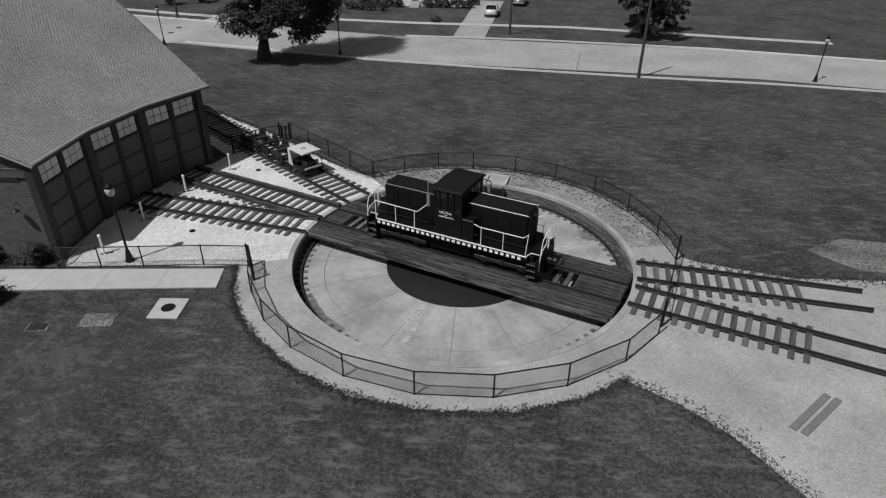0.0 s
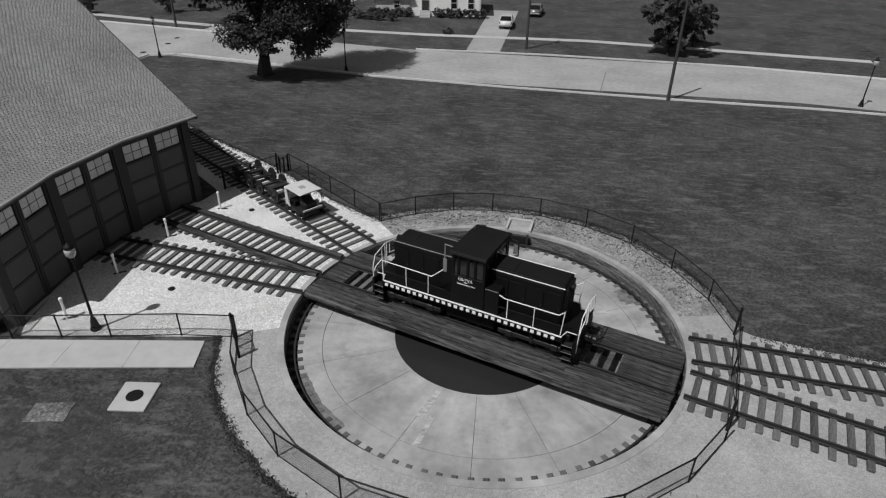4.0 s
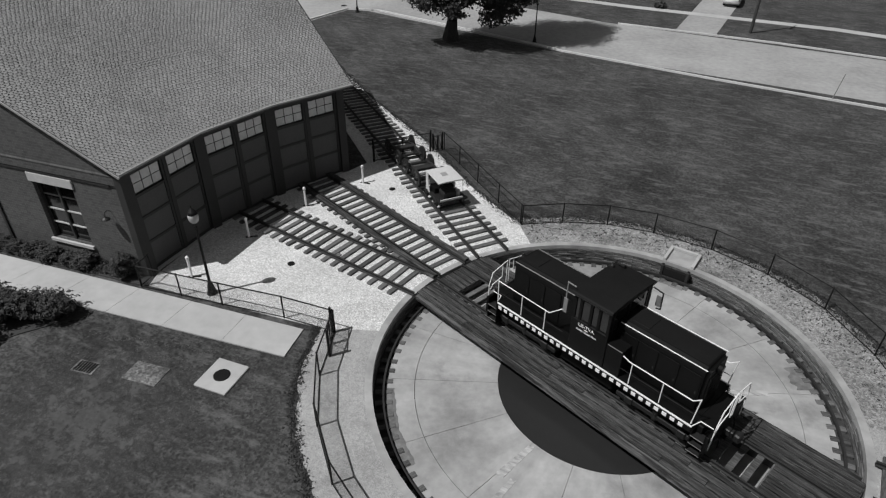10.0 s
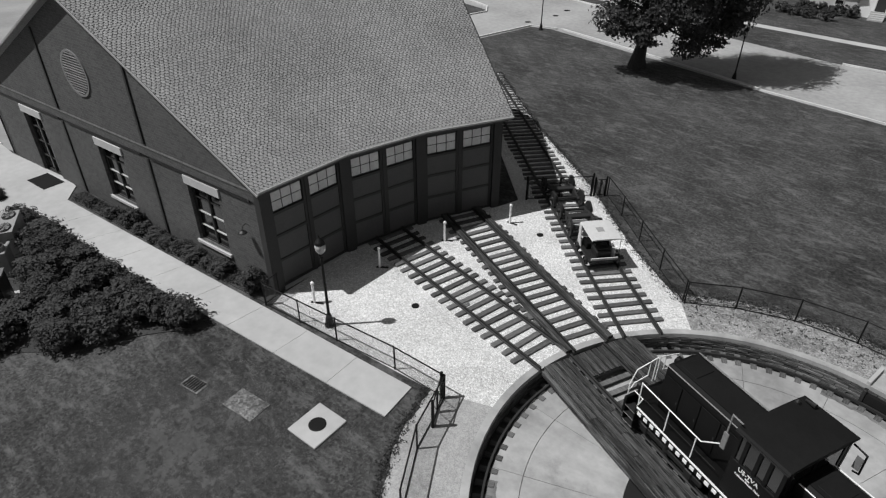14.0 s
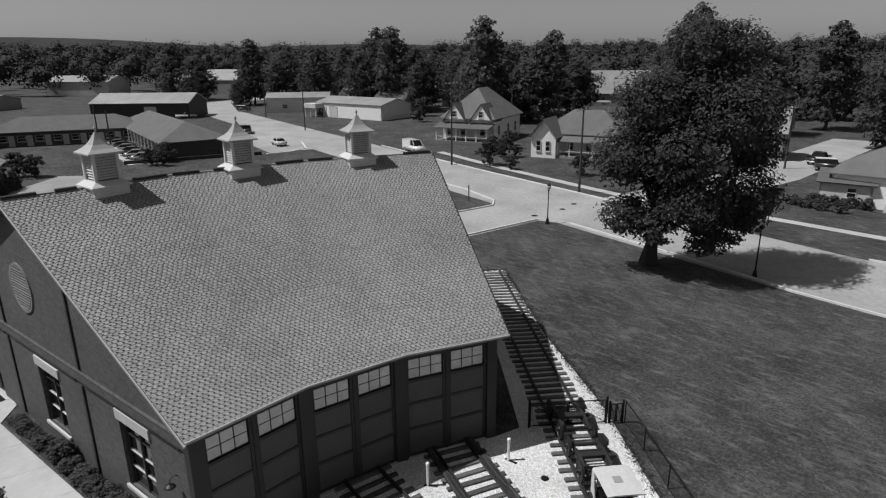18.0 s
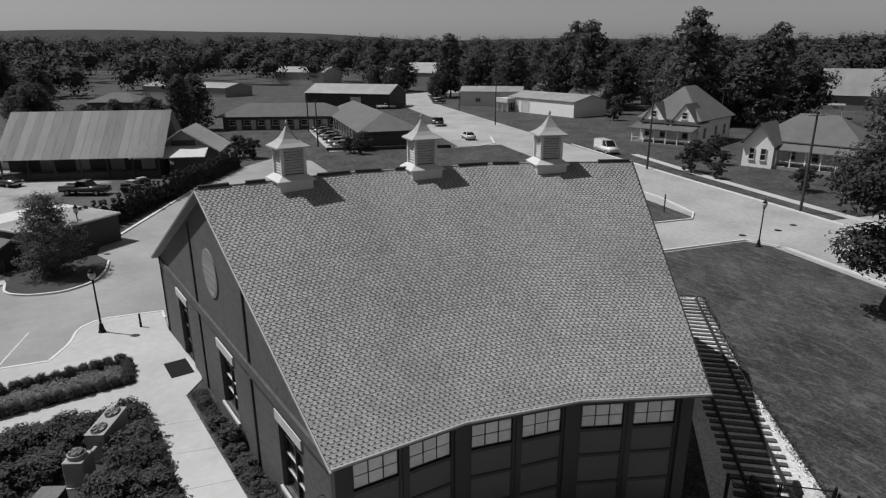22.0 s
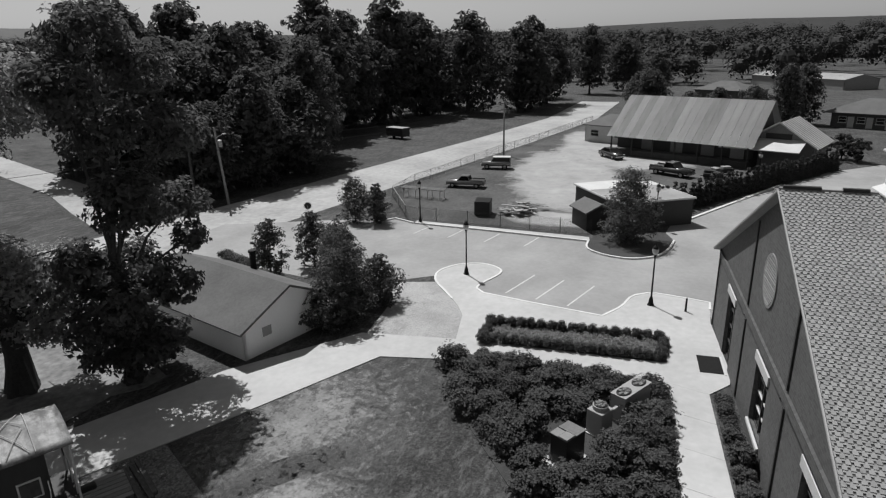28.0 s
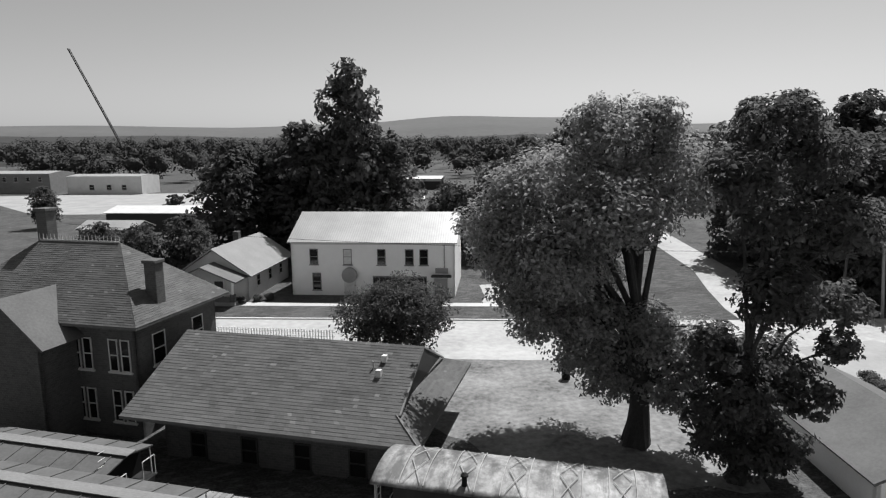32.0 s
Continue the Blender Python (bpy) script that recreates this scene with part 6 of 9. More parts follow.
def leaf_mesh(name, v, material, parent):
    k = len(v) // 4
    me = bpy.data.meshes.new(name)
    me.vertices.add(4 * k)
    me.vertices.foreach_set("co", v.astype(np.float32).ravel())
    f = np.arange(4 * k).reshape(-1, 4)
    tri = np.stack([f[:, [0, 1, 2]], f[:, [0, 2, 3]]], 1).reshape(-1)
    me.loops.add(len(tri))
    me.loops.foreach_set("vertex_index", tri.astype(np.int32))
    me.polygons.add(2 * k)
    me.polygons.foreach_set("loop_start", np.arange(0, 6 * k, 3, dtype=np.int32))
    me.update(calc_edges=True)
    me.materials.append(material)
    ob = new(name, me)
    ob.parent = parent
    return ob


def tree(x, y, h, width, seed, label, leaf=None, count=4000, size=0.35, trunk=0.3, clear=0.2, off=(0, 0), blobs_n=14, group="trees", boughs=None, per=26):
    rng = np.random.default_rng(seed)
    t = thing("tree", pose(x, y, 0), label, "tree", group)
    bm = bmesh.new()
    z0, pts = 0.0, [(0, 0, -0.2)]
    n = 6
    for k in range(1, n + 1):
        f = k / n
        pts.append((off[0] * f * f * 0.6 + rng.normal() * 0.02 * h * 0.3, off[1] * f * f * 0.6 + rng.normal() * 0.02 * h * 0.3, h * 0.62 * f))
    for k in range(n):
        bar(pts[k], pts[k + 1], trunk * (1.25 if k == 0 else 1 - 0.75 * k / n), 10, bm, trunk * (1 - 0.75 * (k + 1) / n))
    for k in range(5):
        a = k * 1.26 + rng.random()
        bar((math.cos(a) * trunk * 1.15, math.sin(a) * trunk * 1.15, -0.1), (math.cos(a) * trunk * 0.3, math.sin(a) * trunk * 0.3, trunk * 2.6), trunk * 0.42, 7, bm, trunk * 0.5)
    blobs = []
    limb_parts = []
    for k in range(len(boughs) if boughs else blobs_n):
        f = clear + (1 - clear) * (k + 0.5) / blobs_n
        a = 2.4 * k + rng.random()
        env = math.sin(math.pi * min(1.0, max(0.06, (f - clear) / (1 - clear)) ** 0.75)) ** 0.6
        reach = width * 0.5 * env * (0.45 + 0.3 * rng.random())
        c = (off[0] * f + math.cos(a) * reach, off[1] * f + math.sin(a) * reach, h * (f * 0.92))
        r = width * (0.17 + 0.08 * rng.random()) * (0.75 + 0.35 * env)
        if boughs:
            c, r = boughs[k][:3], boughs[k][3]
            f = c[2] / h
        blobs.append((c, (r, r, r * (0.75 + 0.2 * rng.random()))))
        base_f = min(0.95, max(0.22, f * 0.75))
        q = Vector(pts[0]).lerp(Vector(pts[-1]), base_f)
        kf = int(base_f * n)
        q = Vector(pts[kf]).lerp(Vector(pts[min(n, kf + 1)]), base_f * n - kf)
        mid = q.lerp(Vector(c), 0.5) + Vector((0, 0, 0.05 * h))
        lb = bmesh.new()
        bar(q, mid, trunk * 0.32, 6, lb, trunk * 0.2)
        bar(mid, c, trunk * 0.2, 6, lb, trunk * 0.06)
        for j in range(3):
            e = Vector(c) + Vector(rng.normal(size=3)) * r * 0.6
            bar(mid.lerp(Vector(c), 0.4 + 0.2 * j), e, trunk * 0.09, 5, lb, trunk * 0.03)
        limb_parts.append(lb)
    part("trunk", bm, BARK, t)
    for lb in limb_parts:
        part("limb", lb, BARK, t)
    if not boughs:
        blobs.append(((off[0], off[1], h * 0.9), (width * 0.16, width * 0.16, h * 0.1)))
        blobs.append(((off[0] * 0.6, off[1] * 0.6, h * (clear + 0.62 * (1 - clear))), (width * 0.3, width * 0.3, h * 0.2)))
    leaf_mesh("crown", leaves(rng, blobs, count, size, 0.5, per), leaf or LEAF, t)
    return t


def shrub(x, y, r, h, seed, label, leaf=None, count=700, size=0.13, group="shrubs", lumps=5, per=14):
    rng = np.random.default_rng(seed)
    t = thing("shrub", pose(x, y, 0), label, "shrub", group)
    bm = bmesh.new()
    for k in range(5):
        a = k * 1.3
        bar((0.05 * math.cos(a), 0.05 * math.sin(a), -0.05), (r * 0.5 * math.cos(a), r * 0.5 * math.sin(a), h * 0.6), 0.03, 5, bm, 0.012)
    part("stem", bm, BARK, t)
    blobs = [((0, 0, h * 0.5), (r * 0.7, r * 0.7, h * 0.48))]
    for k in range(lumps):
        a = k * math.tau / lumps + rng.random()
        blobs.append(((r * 0.5 * math.cos(a), r * 0.5 * math.sin(a), h * (0.3 + 0.35 * rng.random())), (r * 0.5, r * 0.5, h * 0.32)))
    leaf_mesh("foliage", leaves(rng, blobs, count, size, 0.5, per), leaf or LEAF_DARK, t)
    return t


def spread(m, x, y, s, rz, sz=None):
    return pose(x, y, 0, 0, 0, rz) @ Matrix.Diagonal((s, s, sz or s, 1))


# the big shade tree on the lawn, and the two by the walk
def boughs_of(right, away, rows):
    """Crown masses about a trunk: sideways, height, radius and depth."""
    return [(right[0] * l + away[0] * d, right[1] * l + away[1] * d, z, r) for l, z, r, d in rows]


LAWN_TREE = boughs_of((0.755, 0.656), (-0.656, 0.755), tuple((l, z, r, d - 1.8) for l, z, r, d in ((-2.4, 4.4, 1.9, 0.6), (-2.8, 9.0, 2.2, 0.5), (-1.8, 13.2, 2.3, -0.4), (1.7, 16.9, 2.3, 0.3), (4.4, 16.4, 2.3, 0.8), (6.2, 12.6, 1.7, -0.5), (4.2, 12.2, 2.8, -1.8), (4.0, 12.0, 2.6, 2.2), (6.5, 9.6, 1.8, 0.2), (5.8, 6.6, 2.3, -1.2),
                      (1.7, 6.2, 2.4, -2.0), (1.6, 6.4, 2.4, 2.2), (5.6, 3.4, 1.5, 0.8), (6.0, 4.8, 1.5, -0.6), (3.0, 3.0, 1.4, -1.4), (0.4, 9.8, 2.6, 2.0), (0.4, 9.8, 2.6, -2.0), (1.6, 13.6, 2.6, 0.2), (-0.8, 4.0, 1.4, -1.6))))
PALE_TREE = boughs_of((-0.91, 0.41), (-0.41, -0.91), ((-2.0, 3.4, 1.2, 0.4), (0.6, 3.3, 1.2, 0.2), (-0.6, 3.0, 1.1, 1.2), (-2.6, 7.2, 1.6, -1.0), (0.4, 7.0, 1.4, -0.6), (-8.3, 12.0, 1.7, 0.3), (-6.8, 13.8, 1.7, 0.2), (-7.6, 10.2, 1.5, 0.8), (-7.0, 11.2, 2.3, 0.0), (-6.6, 8.6, 1.8, 0.6), (-4.6, 14.2, 2.6, 0.4), (-4.6, 10.6, 2.4, 2.0), (-4.4, 10.4, 2.3, -2.0), (-1.2, 16.2, 2.5, 0.2), (-1.8, 13.0, 2.4, 2.4), (-1.6, 13.0, 2.3, -2.4), (1.3, 14.6, 2.3, 0.4), 
                      (-4.0, 7.2, 1.8, 0.2), (-1.3, 6.0, 1.8, 1.2), (1.0, 5.6, 1.6, -0.4), (-1.4, 4.0, 1.5, 0.6), (-3.2, 5.4, 1.7, 0.3), (-5.4, 7.0, 1.7, -0.3), (-2.6, 17.4, 1.5, 0.5), (0.2, 17.6, 1.3, -0.6), (-4.4, 11.2, 2.2, 4.8), (-1.4, 12.2, 2.3, 5.0), (-6.2, 9.6, 1.8, 3.4), (-2.8, 8.6, 2.0, 4.6), (2.6, 6.0, 1.4, 0.0), (2.8, 4.4, 1.2, 0.5), (1.7, 3.2, 1.1, -0.2)))
DARK_TREE = boughs_of((-0.91, 0.41), (-0.41, -0.91), ((0.8, 17.2, 1.5, 0.0), (2.6, 15.6, 1.6, 0.6), (-1.0, 14.8, 1.6, -0.5), (1.0, 12.8, 1.7, 0.8), (3.6, 12.6, 1.5, -0.4), (0.9, 9.6, 1.6, -1.0), (3.8, 8.8, 1.4, 0.6), (-1.2, 6.6, 1.3, 0.2), (1.2, 5.8, 1.8, 1.0), (2.7, 4.8, 1.2, -0.6), (-1.6, 3.6, 1.2, -0.4), (0.6, 2.4, 1.3, 0.6), (-0.4, 4.6, 1.4, -1.0), (2.0, 2.2, 1.1, 0.0), (4.0, 7.0, 0.9, 0.2), (0.2, 1.5, 1.2, -0.5), (1.9, 1.3, 1.0, 0.5), (-1.3, 1.8, 1.0, 0.3), (-0.6, 5.8, 1.2, 0.6)))
tree(-23.0, 64.2, 17.8, 11.8, 3, "broad dark shade tree standing on the lawn", LEAF, 60000, 0.15, 0.55, 0.2, (1.4, 1.2), boughs=LAWN_TREE, per=18)
tree(-23.4, -10.5, 18.4, 13.5, 8, "tall pale-leaved tree with a forked trunk beside the walk", LEAF_PALE, 104000, 0.12, 0.62, 0.27, (1.2, -0.6), boughs=PALE_TREE)
tree(-26.0, -5.8, 18.4, 8.0, 12, "slender dark tree with big leaves beside the walk", LEAF_MID, 30000, 0.15, 0.36, 0.14, (-0.9, 0.4), boughs=DARK_TREE)
tree(-13.2, -28.4, 5.8, 8.8, 21, "low spreading tree beside the street", LEAF, 24000, 0.12, 0.18, 0.3, (0, 0), 14)
tree(-58.8, 15.6, 6.4, 4.9, 22, "small bushy tree on a kerbed island", LEAF_MID, 11000, 0.09, 0.12, 0.06, (0, 0), 14, per=12)
# crape myrtles and bushes round the white outbuilding
for x, y, h, w, s in ((-41.3, -8.5, 4.6, 3.0, 31), (-44.3, -6.6, 4.5, 3.0, 32), (-42.6, -3.4, 4.6, 3.2, 41), (-38.4, -0.4, 5.4, 4.0, 33), (-36.4, 0.8, 5.0, 4.0, 34), (-40.2, -1.8, 5.0, 3.6, 35), (-57.2, -10.2, 4.4, 3.4, 36), (-57.2, -7.8, 4.0, 2.6, 37), (-34.9, 0.2, 3.0, 3.2, 38), (-39.6, 1.6, 3.4, 3.2, 39)):
    tree(x, y, h, w, s, "bushy small tree with upright stems", LEAF_DARK, 4600, 0.09, 0.09, 0.05, (0, 0), 15, "small trees by the lot", per=12)

# evergreen thicket beside the condensers
sh = shrub(-33.0, 9.2, 0.95, 1.35, 50, "glossy dark evergreen shrub", count=3000, size=0.07, group="evergreen shrubs", lumps=6)
rs = random.Random(5)
bed = [(-32.2, 10.3), (-31.6, 11.7), (-32.6, 12.6), (-31.0, 13.3), (-32.3, 14.4), (-30.4, 14.7), (-33.3, 10.9), (-33.5, 12.9), (-33.7, 14.9), (-32.9, 16.0), (-33.6, 17.2), (-30.0, 12.3), (-29.0, 13.3), (-28.6, 14.8), (-30.9, 15.9), (-31.9, 17.0),
       (-32.6, 18.2), (-28.0, 12.9), (-27.2, 14.0), (-26.2, 15.2), (-25.4, 16.6), (-26.3, 17.8), (-25.0, 18.4), (-27.6, 18.6), (-24.2, 17.4), (-28.9, 19.0), (-23.4, 18.8), (-24.6, 15.6), (-29.4, 11.4), (-30.6, 10.6), (-22.4, 20.0), (-21.4, 20.6), (-23.6, 20.2), (-20.5, 21.0), (-22.3, 18.4), (-22.9, 17.0), (-25.8, 19.8), (-30.4, 19.1), (-28.4, 18.0), (-31.3, 19.7), (-29.6, 19.9), (-27.4, 19.6), (-30.6, 16.5), (-33.2, 19.6)]
for x, y in bed:
    if min(math.dist((x, y), q) for q in ((-31.2, 18.2), (-32.4, 18.8), (-29.75, 17.4), (-27.4, 16.4))) > (1.6 if x > -27.9 else 1.0):
        copy_thing(sh, spread(0, x + rs.uniform(-0.15, 0.15), y + rs.uniform(-0.15, 0.15), rs.uniform(0.85, 1.1), rs.uniform(0, 360), rs.uniform(0.68, 0.95)))
slab("shrub_bed", [(-33.2, 9.0), (-34.3, 10.0), (-34.9, 19.2), (-19.6, 21.5), (-21.0, 19.6), (-22.2, 17.2), (-25.0, 14.6), (-28.5, 11.6)], 0.035, MULCH, "mulched bed under evergreen shrubs", "planting bed")
ball = shrub(-36.3, 10.0, 0.52, 0.75, 51, "clipped round hedge bush", count=1700, size=0.05, group="clipped hedge", lumps=7, per=2)
pts = []
for k in range(17):
    f = k / 16
    pts.append((-36.45 - 0.95 * f, 9.9 + 9.6 * f))
    pts.append((-38.9 - 1.0 * f, 9.6 + 9.7 * f))
for k in range(1, 4):
    pts.append((-36.4 - 0.62 * k, 9.75))
    pts.append((-37.4 - 0.62 * k, 19.6))
for x, y in pts[1:]:
    copy_thing(ball, spread(0, x, y, rs.uniform(0.64, 0.72), rs.uniform(0, 360), rs.uniform(0.78, 0.92)))
for k in range(6):
    copy_thing(ball, spread(0, -43.6 + 0.35 * k, -14.6 + 0.75 * k, rs.uniform(1.1, 1.5), 50 * k, rs.uniform(1.0, 1.3)))
mat_ivy = leaf_mesh("ground_cover", leaves(np.random.default_rng(6), [((-37.3 - 0.13 * k, 10.6 + 1.0 * k, 0.2), (1.0, 0.8, 0.2)) for k in range(9)], 14000, 0.05), LEAF_PALE, None)
tagged(mat_ivy, "low leafy ground cover inside the clipped hedge", "ground cover", "", "stuff")
edge_row = [(-34.35 + 0.02 * k, 10.6 + 0.72 * k) for k in range(12)] + [(-33.7 + 0.95 * k, 19.75 + 0.085 * k) for k in range(11)]
for x, y in edge_row:
    copy_thing(ball, spread(0, x, y, rs.uniform(0.9, 1.05) if x > -33.9 else rs.uniform(0.75, 0.95), rs.uniform(0, 360), rs.uniform(0.8, 1.0)))
# bushes in the bed along the brick wall
wall_bush = shrub(-20.3, 24.05, 0.6, 1.25, 52, "dark rounded bush against the brick wall", count=2200, size=0.06, group="wall bushes")
for x, y, s, z in ((-22.4, 23.8, 1.0, 0.7), (-23.3, 23.75, 0.8, 0.5), (-24.4, 23.6, 0.95, 0.55), (-25.3, 23.5, 0.9, 0.6), (-26.4, 23.3, 0.8, 0.5), (-27.3, 23.3, 0.9, 0.5), (-28.4, 23.1, 0.8, 0.5), (-29.4, 23.1, 1.0, 0.85), (-31.0, 22.8, 0.75, 0.5), (-33.0, 22.6, 0.6, 0.45)):
    copy_thing(wall_bush, spread(0, x, y, s, rs.uniform(0, 360), z))
cover = leaf_mesh("ground_cover", leaves(np.random.default_rng(16), [((-34.2 + 0.46 * k, 22.55 + 0.052 * k, 0.14), (0.42, 0.3 + 0.1 * (k % 3 == 0), 0.14 + 0.06 * (k % 4 == 1))) for k in range(30)], 22000, 0.05, 0.5, 8), LEAF_DARK, None)
tagged(cover, "low leafy ground cover along the brick wall", "ground cover", "", "stuff")
# conifer hedge along the alley


def conifer(x, y, r, h, seed, label, group):
    """A narrow pointed evergreen."""
    rng = np.random.default_rng(seed)
    t = thing("conifer", pose(x, y, 0), label, "conifer", group)
    part("stem", bar((0, 0, -0.05), (0, 0, h * 0.9), 0.06, 6, None, 0.02), BARK, t)
    tiers = 8
    blobs = [((0, 0, h * (0.08 + 0.84 * k / (tiers - 1))), (r * (1 - 0.88 * k / tiers), r * (1 - 0.88 * k / tiers), h * 0.09)) for k in range(tiers)]
    leaf_mesh("foliage", leaves(rng, blobs, 1700, 0.13, 0.2, 8), LEAF, t)
    return t


con = conifer(-67.9, 17.4, 0.62, 2.9, 53, "tall dark pointed conifer in a close hedge row", "conifer hedge row")
for k in range(1, 48):
    f = k / 47
    copy_thing(con, spread(0, -67.9 - 30.6 * f + rs.uniform(-0.2, 0.2), 17.4 + 20.0 * f + rs.uniform(-0.2, 0.2), rs.uniform(0.85, 1.1), rs.uniform(0, 360), rs.uniform(0.85, 1.1)))

# woods, street trees and garden trees: four kinds, copied
kinds = [tree(-66, -40, 18, 14, 60, "tall dense woodland tree", LEAF, 5600, 0.43, 0.34, 0.12, (0, 0), 16, "woodland trees", per=9),
         tree(-75, -38, 20, 13, 61, "tall dense woodland tree", LEAF_DARK, 5600, 0.43, 0.36, 0.1, (0, 0), 17, "woodland trees", per=9),
         tree(-84, -42, 16, 15, 62, "broad dense woodland tree", LEAF, 5600, 0.43, 0.34, 0.1, (0, 0), 15, "woodland trees", per=9),
         tree(-70, -52, 23, 12, 63, "narrow tall woodland tree", LEAF_DARK, 5600, 0.43, 0.34, 0.15, (0, 0), 18, "woodland trees", per=9)]
woods = []
for k in range(26):
    woods.append((-58 - 1.55 * k + rs.uniform(-2, 2), -35 - rs.uniform(0, 30) - (6 if k % 2 else 0), rs.uniform(0.8, 1.15)))
woods += [(-62, -31.5, 0.6), (-69, -30.5, 0.7), (-76, -30, 0.75), (-82, -31.5, 0.75), (-89, -36, 0.85), (-56, -38, 0.9), (-50, -44, 0.9), (-47, -50, 0.85), (-54, -52, 1.0), (-44, -58, 0.9)]
woods += [(-100, -46, 1.1), (-108, -44, 1.0), (-116, -47, 1.1), (-124, -49, 1.15), (-132, -46, 1.1), (-140, -47, 1.25), (-148, -44, 1.3), (-158, -34, 1.2), (-166, -22, 1.25), (-175, -22, 1.1), (-186, -20, 1.1), (-150, -45, 1.3), (-170, -45, 1.3), (-130, -60, 1.2), (-110, -65, 1.2), (-90, -75, 1.2),
          (-205, -28, 1.1), (-225, -14, 1.0), (-245, -5, 1.0), (-215, 8, 0.7), (-180, 6, 0.55)]
woods += [(-207.9, 136.6, 1.01), (-193.6, 140.9, 1.02), (-179.4, 144.0, 0.97), (-162.7, 149.6, 1.02), (-152.5, 153.7, 1.11), (-139.1, 153.3, 0.93), (-116.3, 166.7, 0.93), (-108.4, 166.4, 1.00), (-101.7, 166.1, 1.00), (-93.0, 164.6, 0.93), (-260.9, 131.2, 1.02), (-248.0, 135.5, 1.03)]
woods += [(-62, -38, 0.8), (-66, -46, 1.0), (-72, -56, 1.1), (-42, -62, 0.8), (-48, -72, 0.9), (-38, -58, 0.6)]
woods += [(-134, 24, 0.45), (-138, 30, 0.5), (-142, 36, 0.5), (-131, 19, 0.4), (-150, 40, 0.55), (-165, 10, 0.6)]
woods += [(-103, 139, 1.05), (-110, 147, 1.0), (-92, 147, 1.02), (-60, 150, 0.8), (-52, 146, 0.95), (-98, 152, 0.9), (-44, 158, 0.9), (-115, 165, 0.9), (-197, 186, 1.1), (-190, 197, 1.05), (-207, 178, 0.95), (-200, 202, 1.1), (-239, 172, 0.85), (-247, 160, 0.8), (-125, 158, 0.8), (-140, 170, 0.95), (-155, 165, 0.8), (-170, 175, 0.9), (-190, 150, 0.7), (-205, 130, 0.6), (-36, 175, 1.0),
          (-20, 150, 1.0), (-8, 165, 1.1), (-12, 135, 0.8), (-66, 175, 1.2), (-72, 190, 1.1)]
south = [(-13.8, -73.3, 1.25, 3), (-6.8, -73.6, 1.12, 0), (-3.0, -75.0, 1.0, 2), (2.5, -73.3, 0.98, 0), (-19.1, -72.6, 0.92, 1), (-11.0, -68.0, 0.75, 2), (6.7, -57.8, 0.5, 0), (11.5, -56.5, 0.5, 2), (16.5, -60.0, 0.45, 0), (-28.2, -70.8, 0.7, 2), (-34.7, -68.9, 0.8, 0),
         (-41, -76, 0.85, 2), (-50, -80, 0.9, 1), (-60, -78, 0.9, 2), (46, -128, 0.5, 0)]
for x, y, s, k in south:
    copy_thing(kinds[k], spread(0, x, y, s * (0.8 if k == 3 else 1.0), 37 * x, s))


def off_line(p, a, b):
    a, b, p = Vector(a), Vector(b), Vector(p)
    f = max(0.0, min(1.0, (p - a).dot(b - a) / (b - a).length_squared))
    return (p - a.lerp(b, f)).length


# no trunks on the side lane or between it and the street
woods = [w for w in woods if min(off_line(w[:2], a, b) for a, b in zip(LANE, LANE[1:])) > 6.5 and off_line(w[:2], (-34, -26), (-60, -62)) > 8.5]
for i, (x, y, s) in enumerate(woods):
    copy_thing(kinds[i % 4], spread(0, x, y, s, rs.uniform(0, 360), s * rs.uniform(0.92, 1.08)))
garden = tree(-62.5, 92, 3.6, 4.0, 70, "rounded garden tree on a lawn", LEAF, 1500, 0.22, 0.1, 0.25, (0, 0), 10, "garden trees")
for x, y, s in ((-58.0, 91.3, 0.6), (-66, 99.5, 0.7), (-47.5, 94, 0.8), (-44, 96, 0.9), (-64.5, 101, 0.6), (18.1, 78.9, 1.9), (22, 84, 1.2), (-118, 131, 1.0), (-103, 57, 0.75), (-105, 60, 0.9), (-101, 58, 0.7), (-30, 99, 0.9), (-108, 40, 1.0), (-105.5, 41.5, 0.9), (24, -150, 1.4), (-128.8, 143.1, 1.45), (-69.7, 101.1, 0.85), (-70.8, 108.0, 0.9)):
    copy_thing(garden, spread(0, x, y, s, rs.uniform(0, 360)))


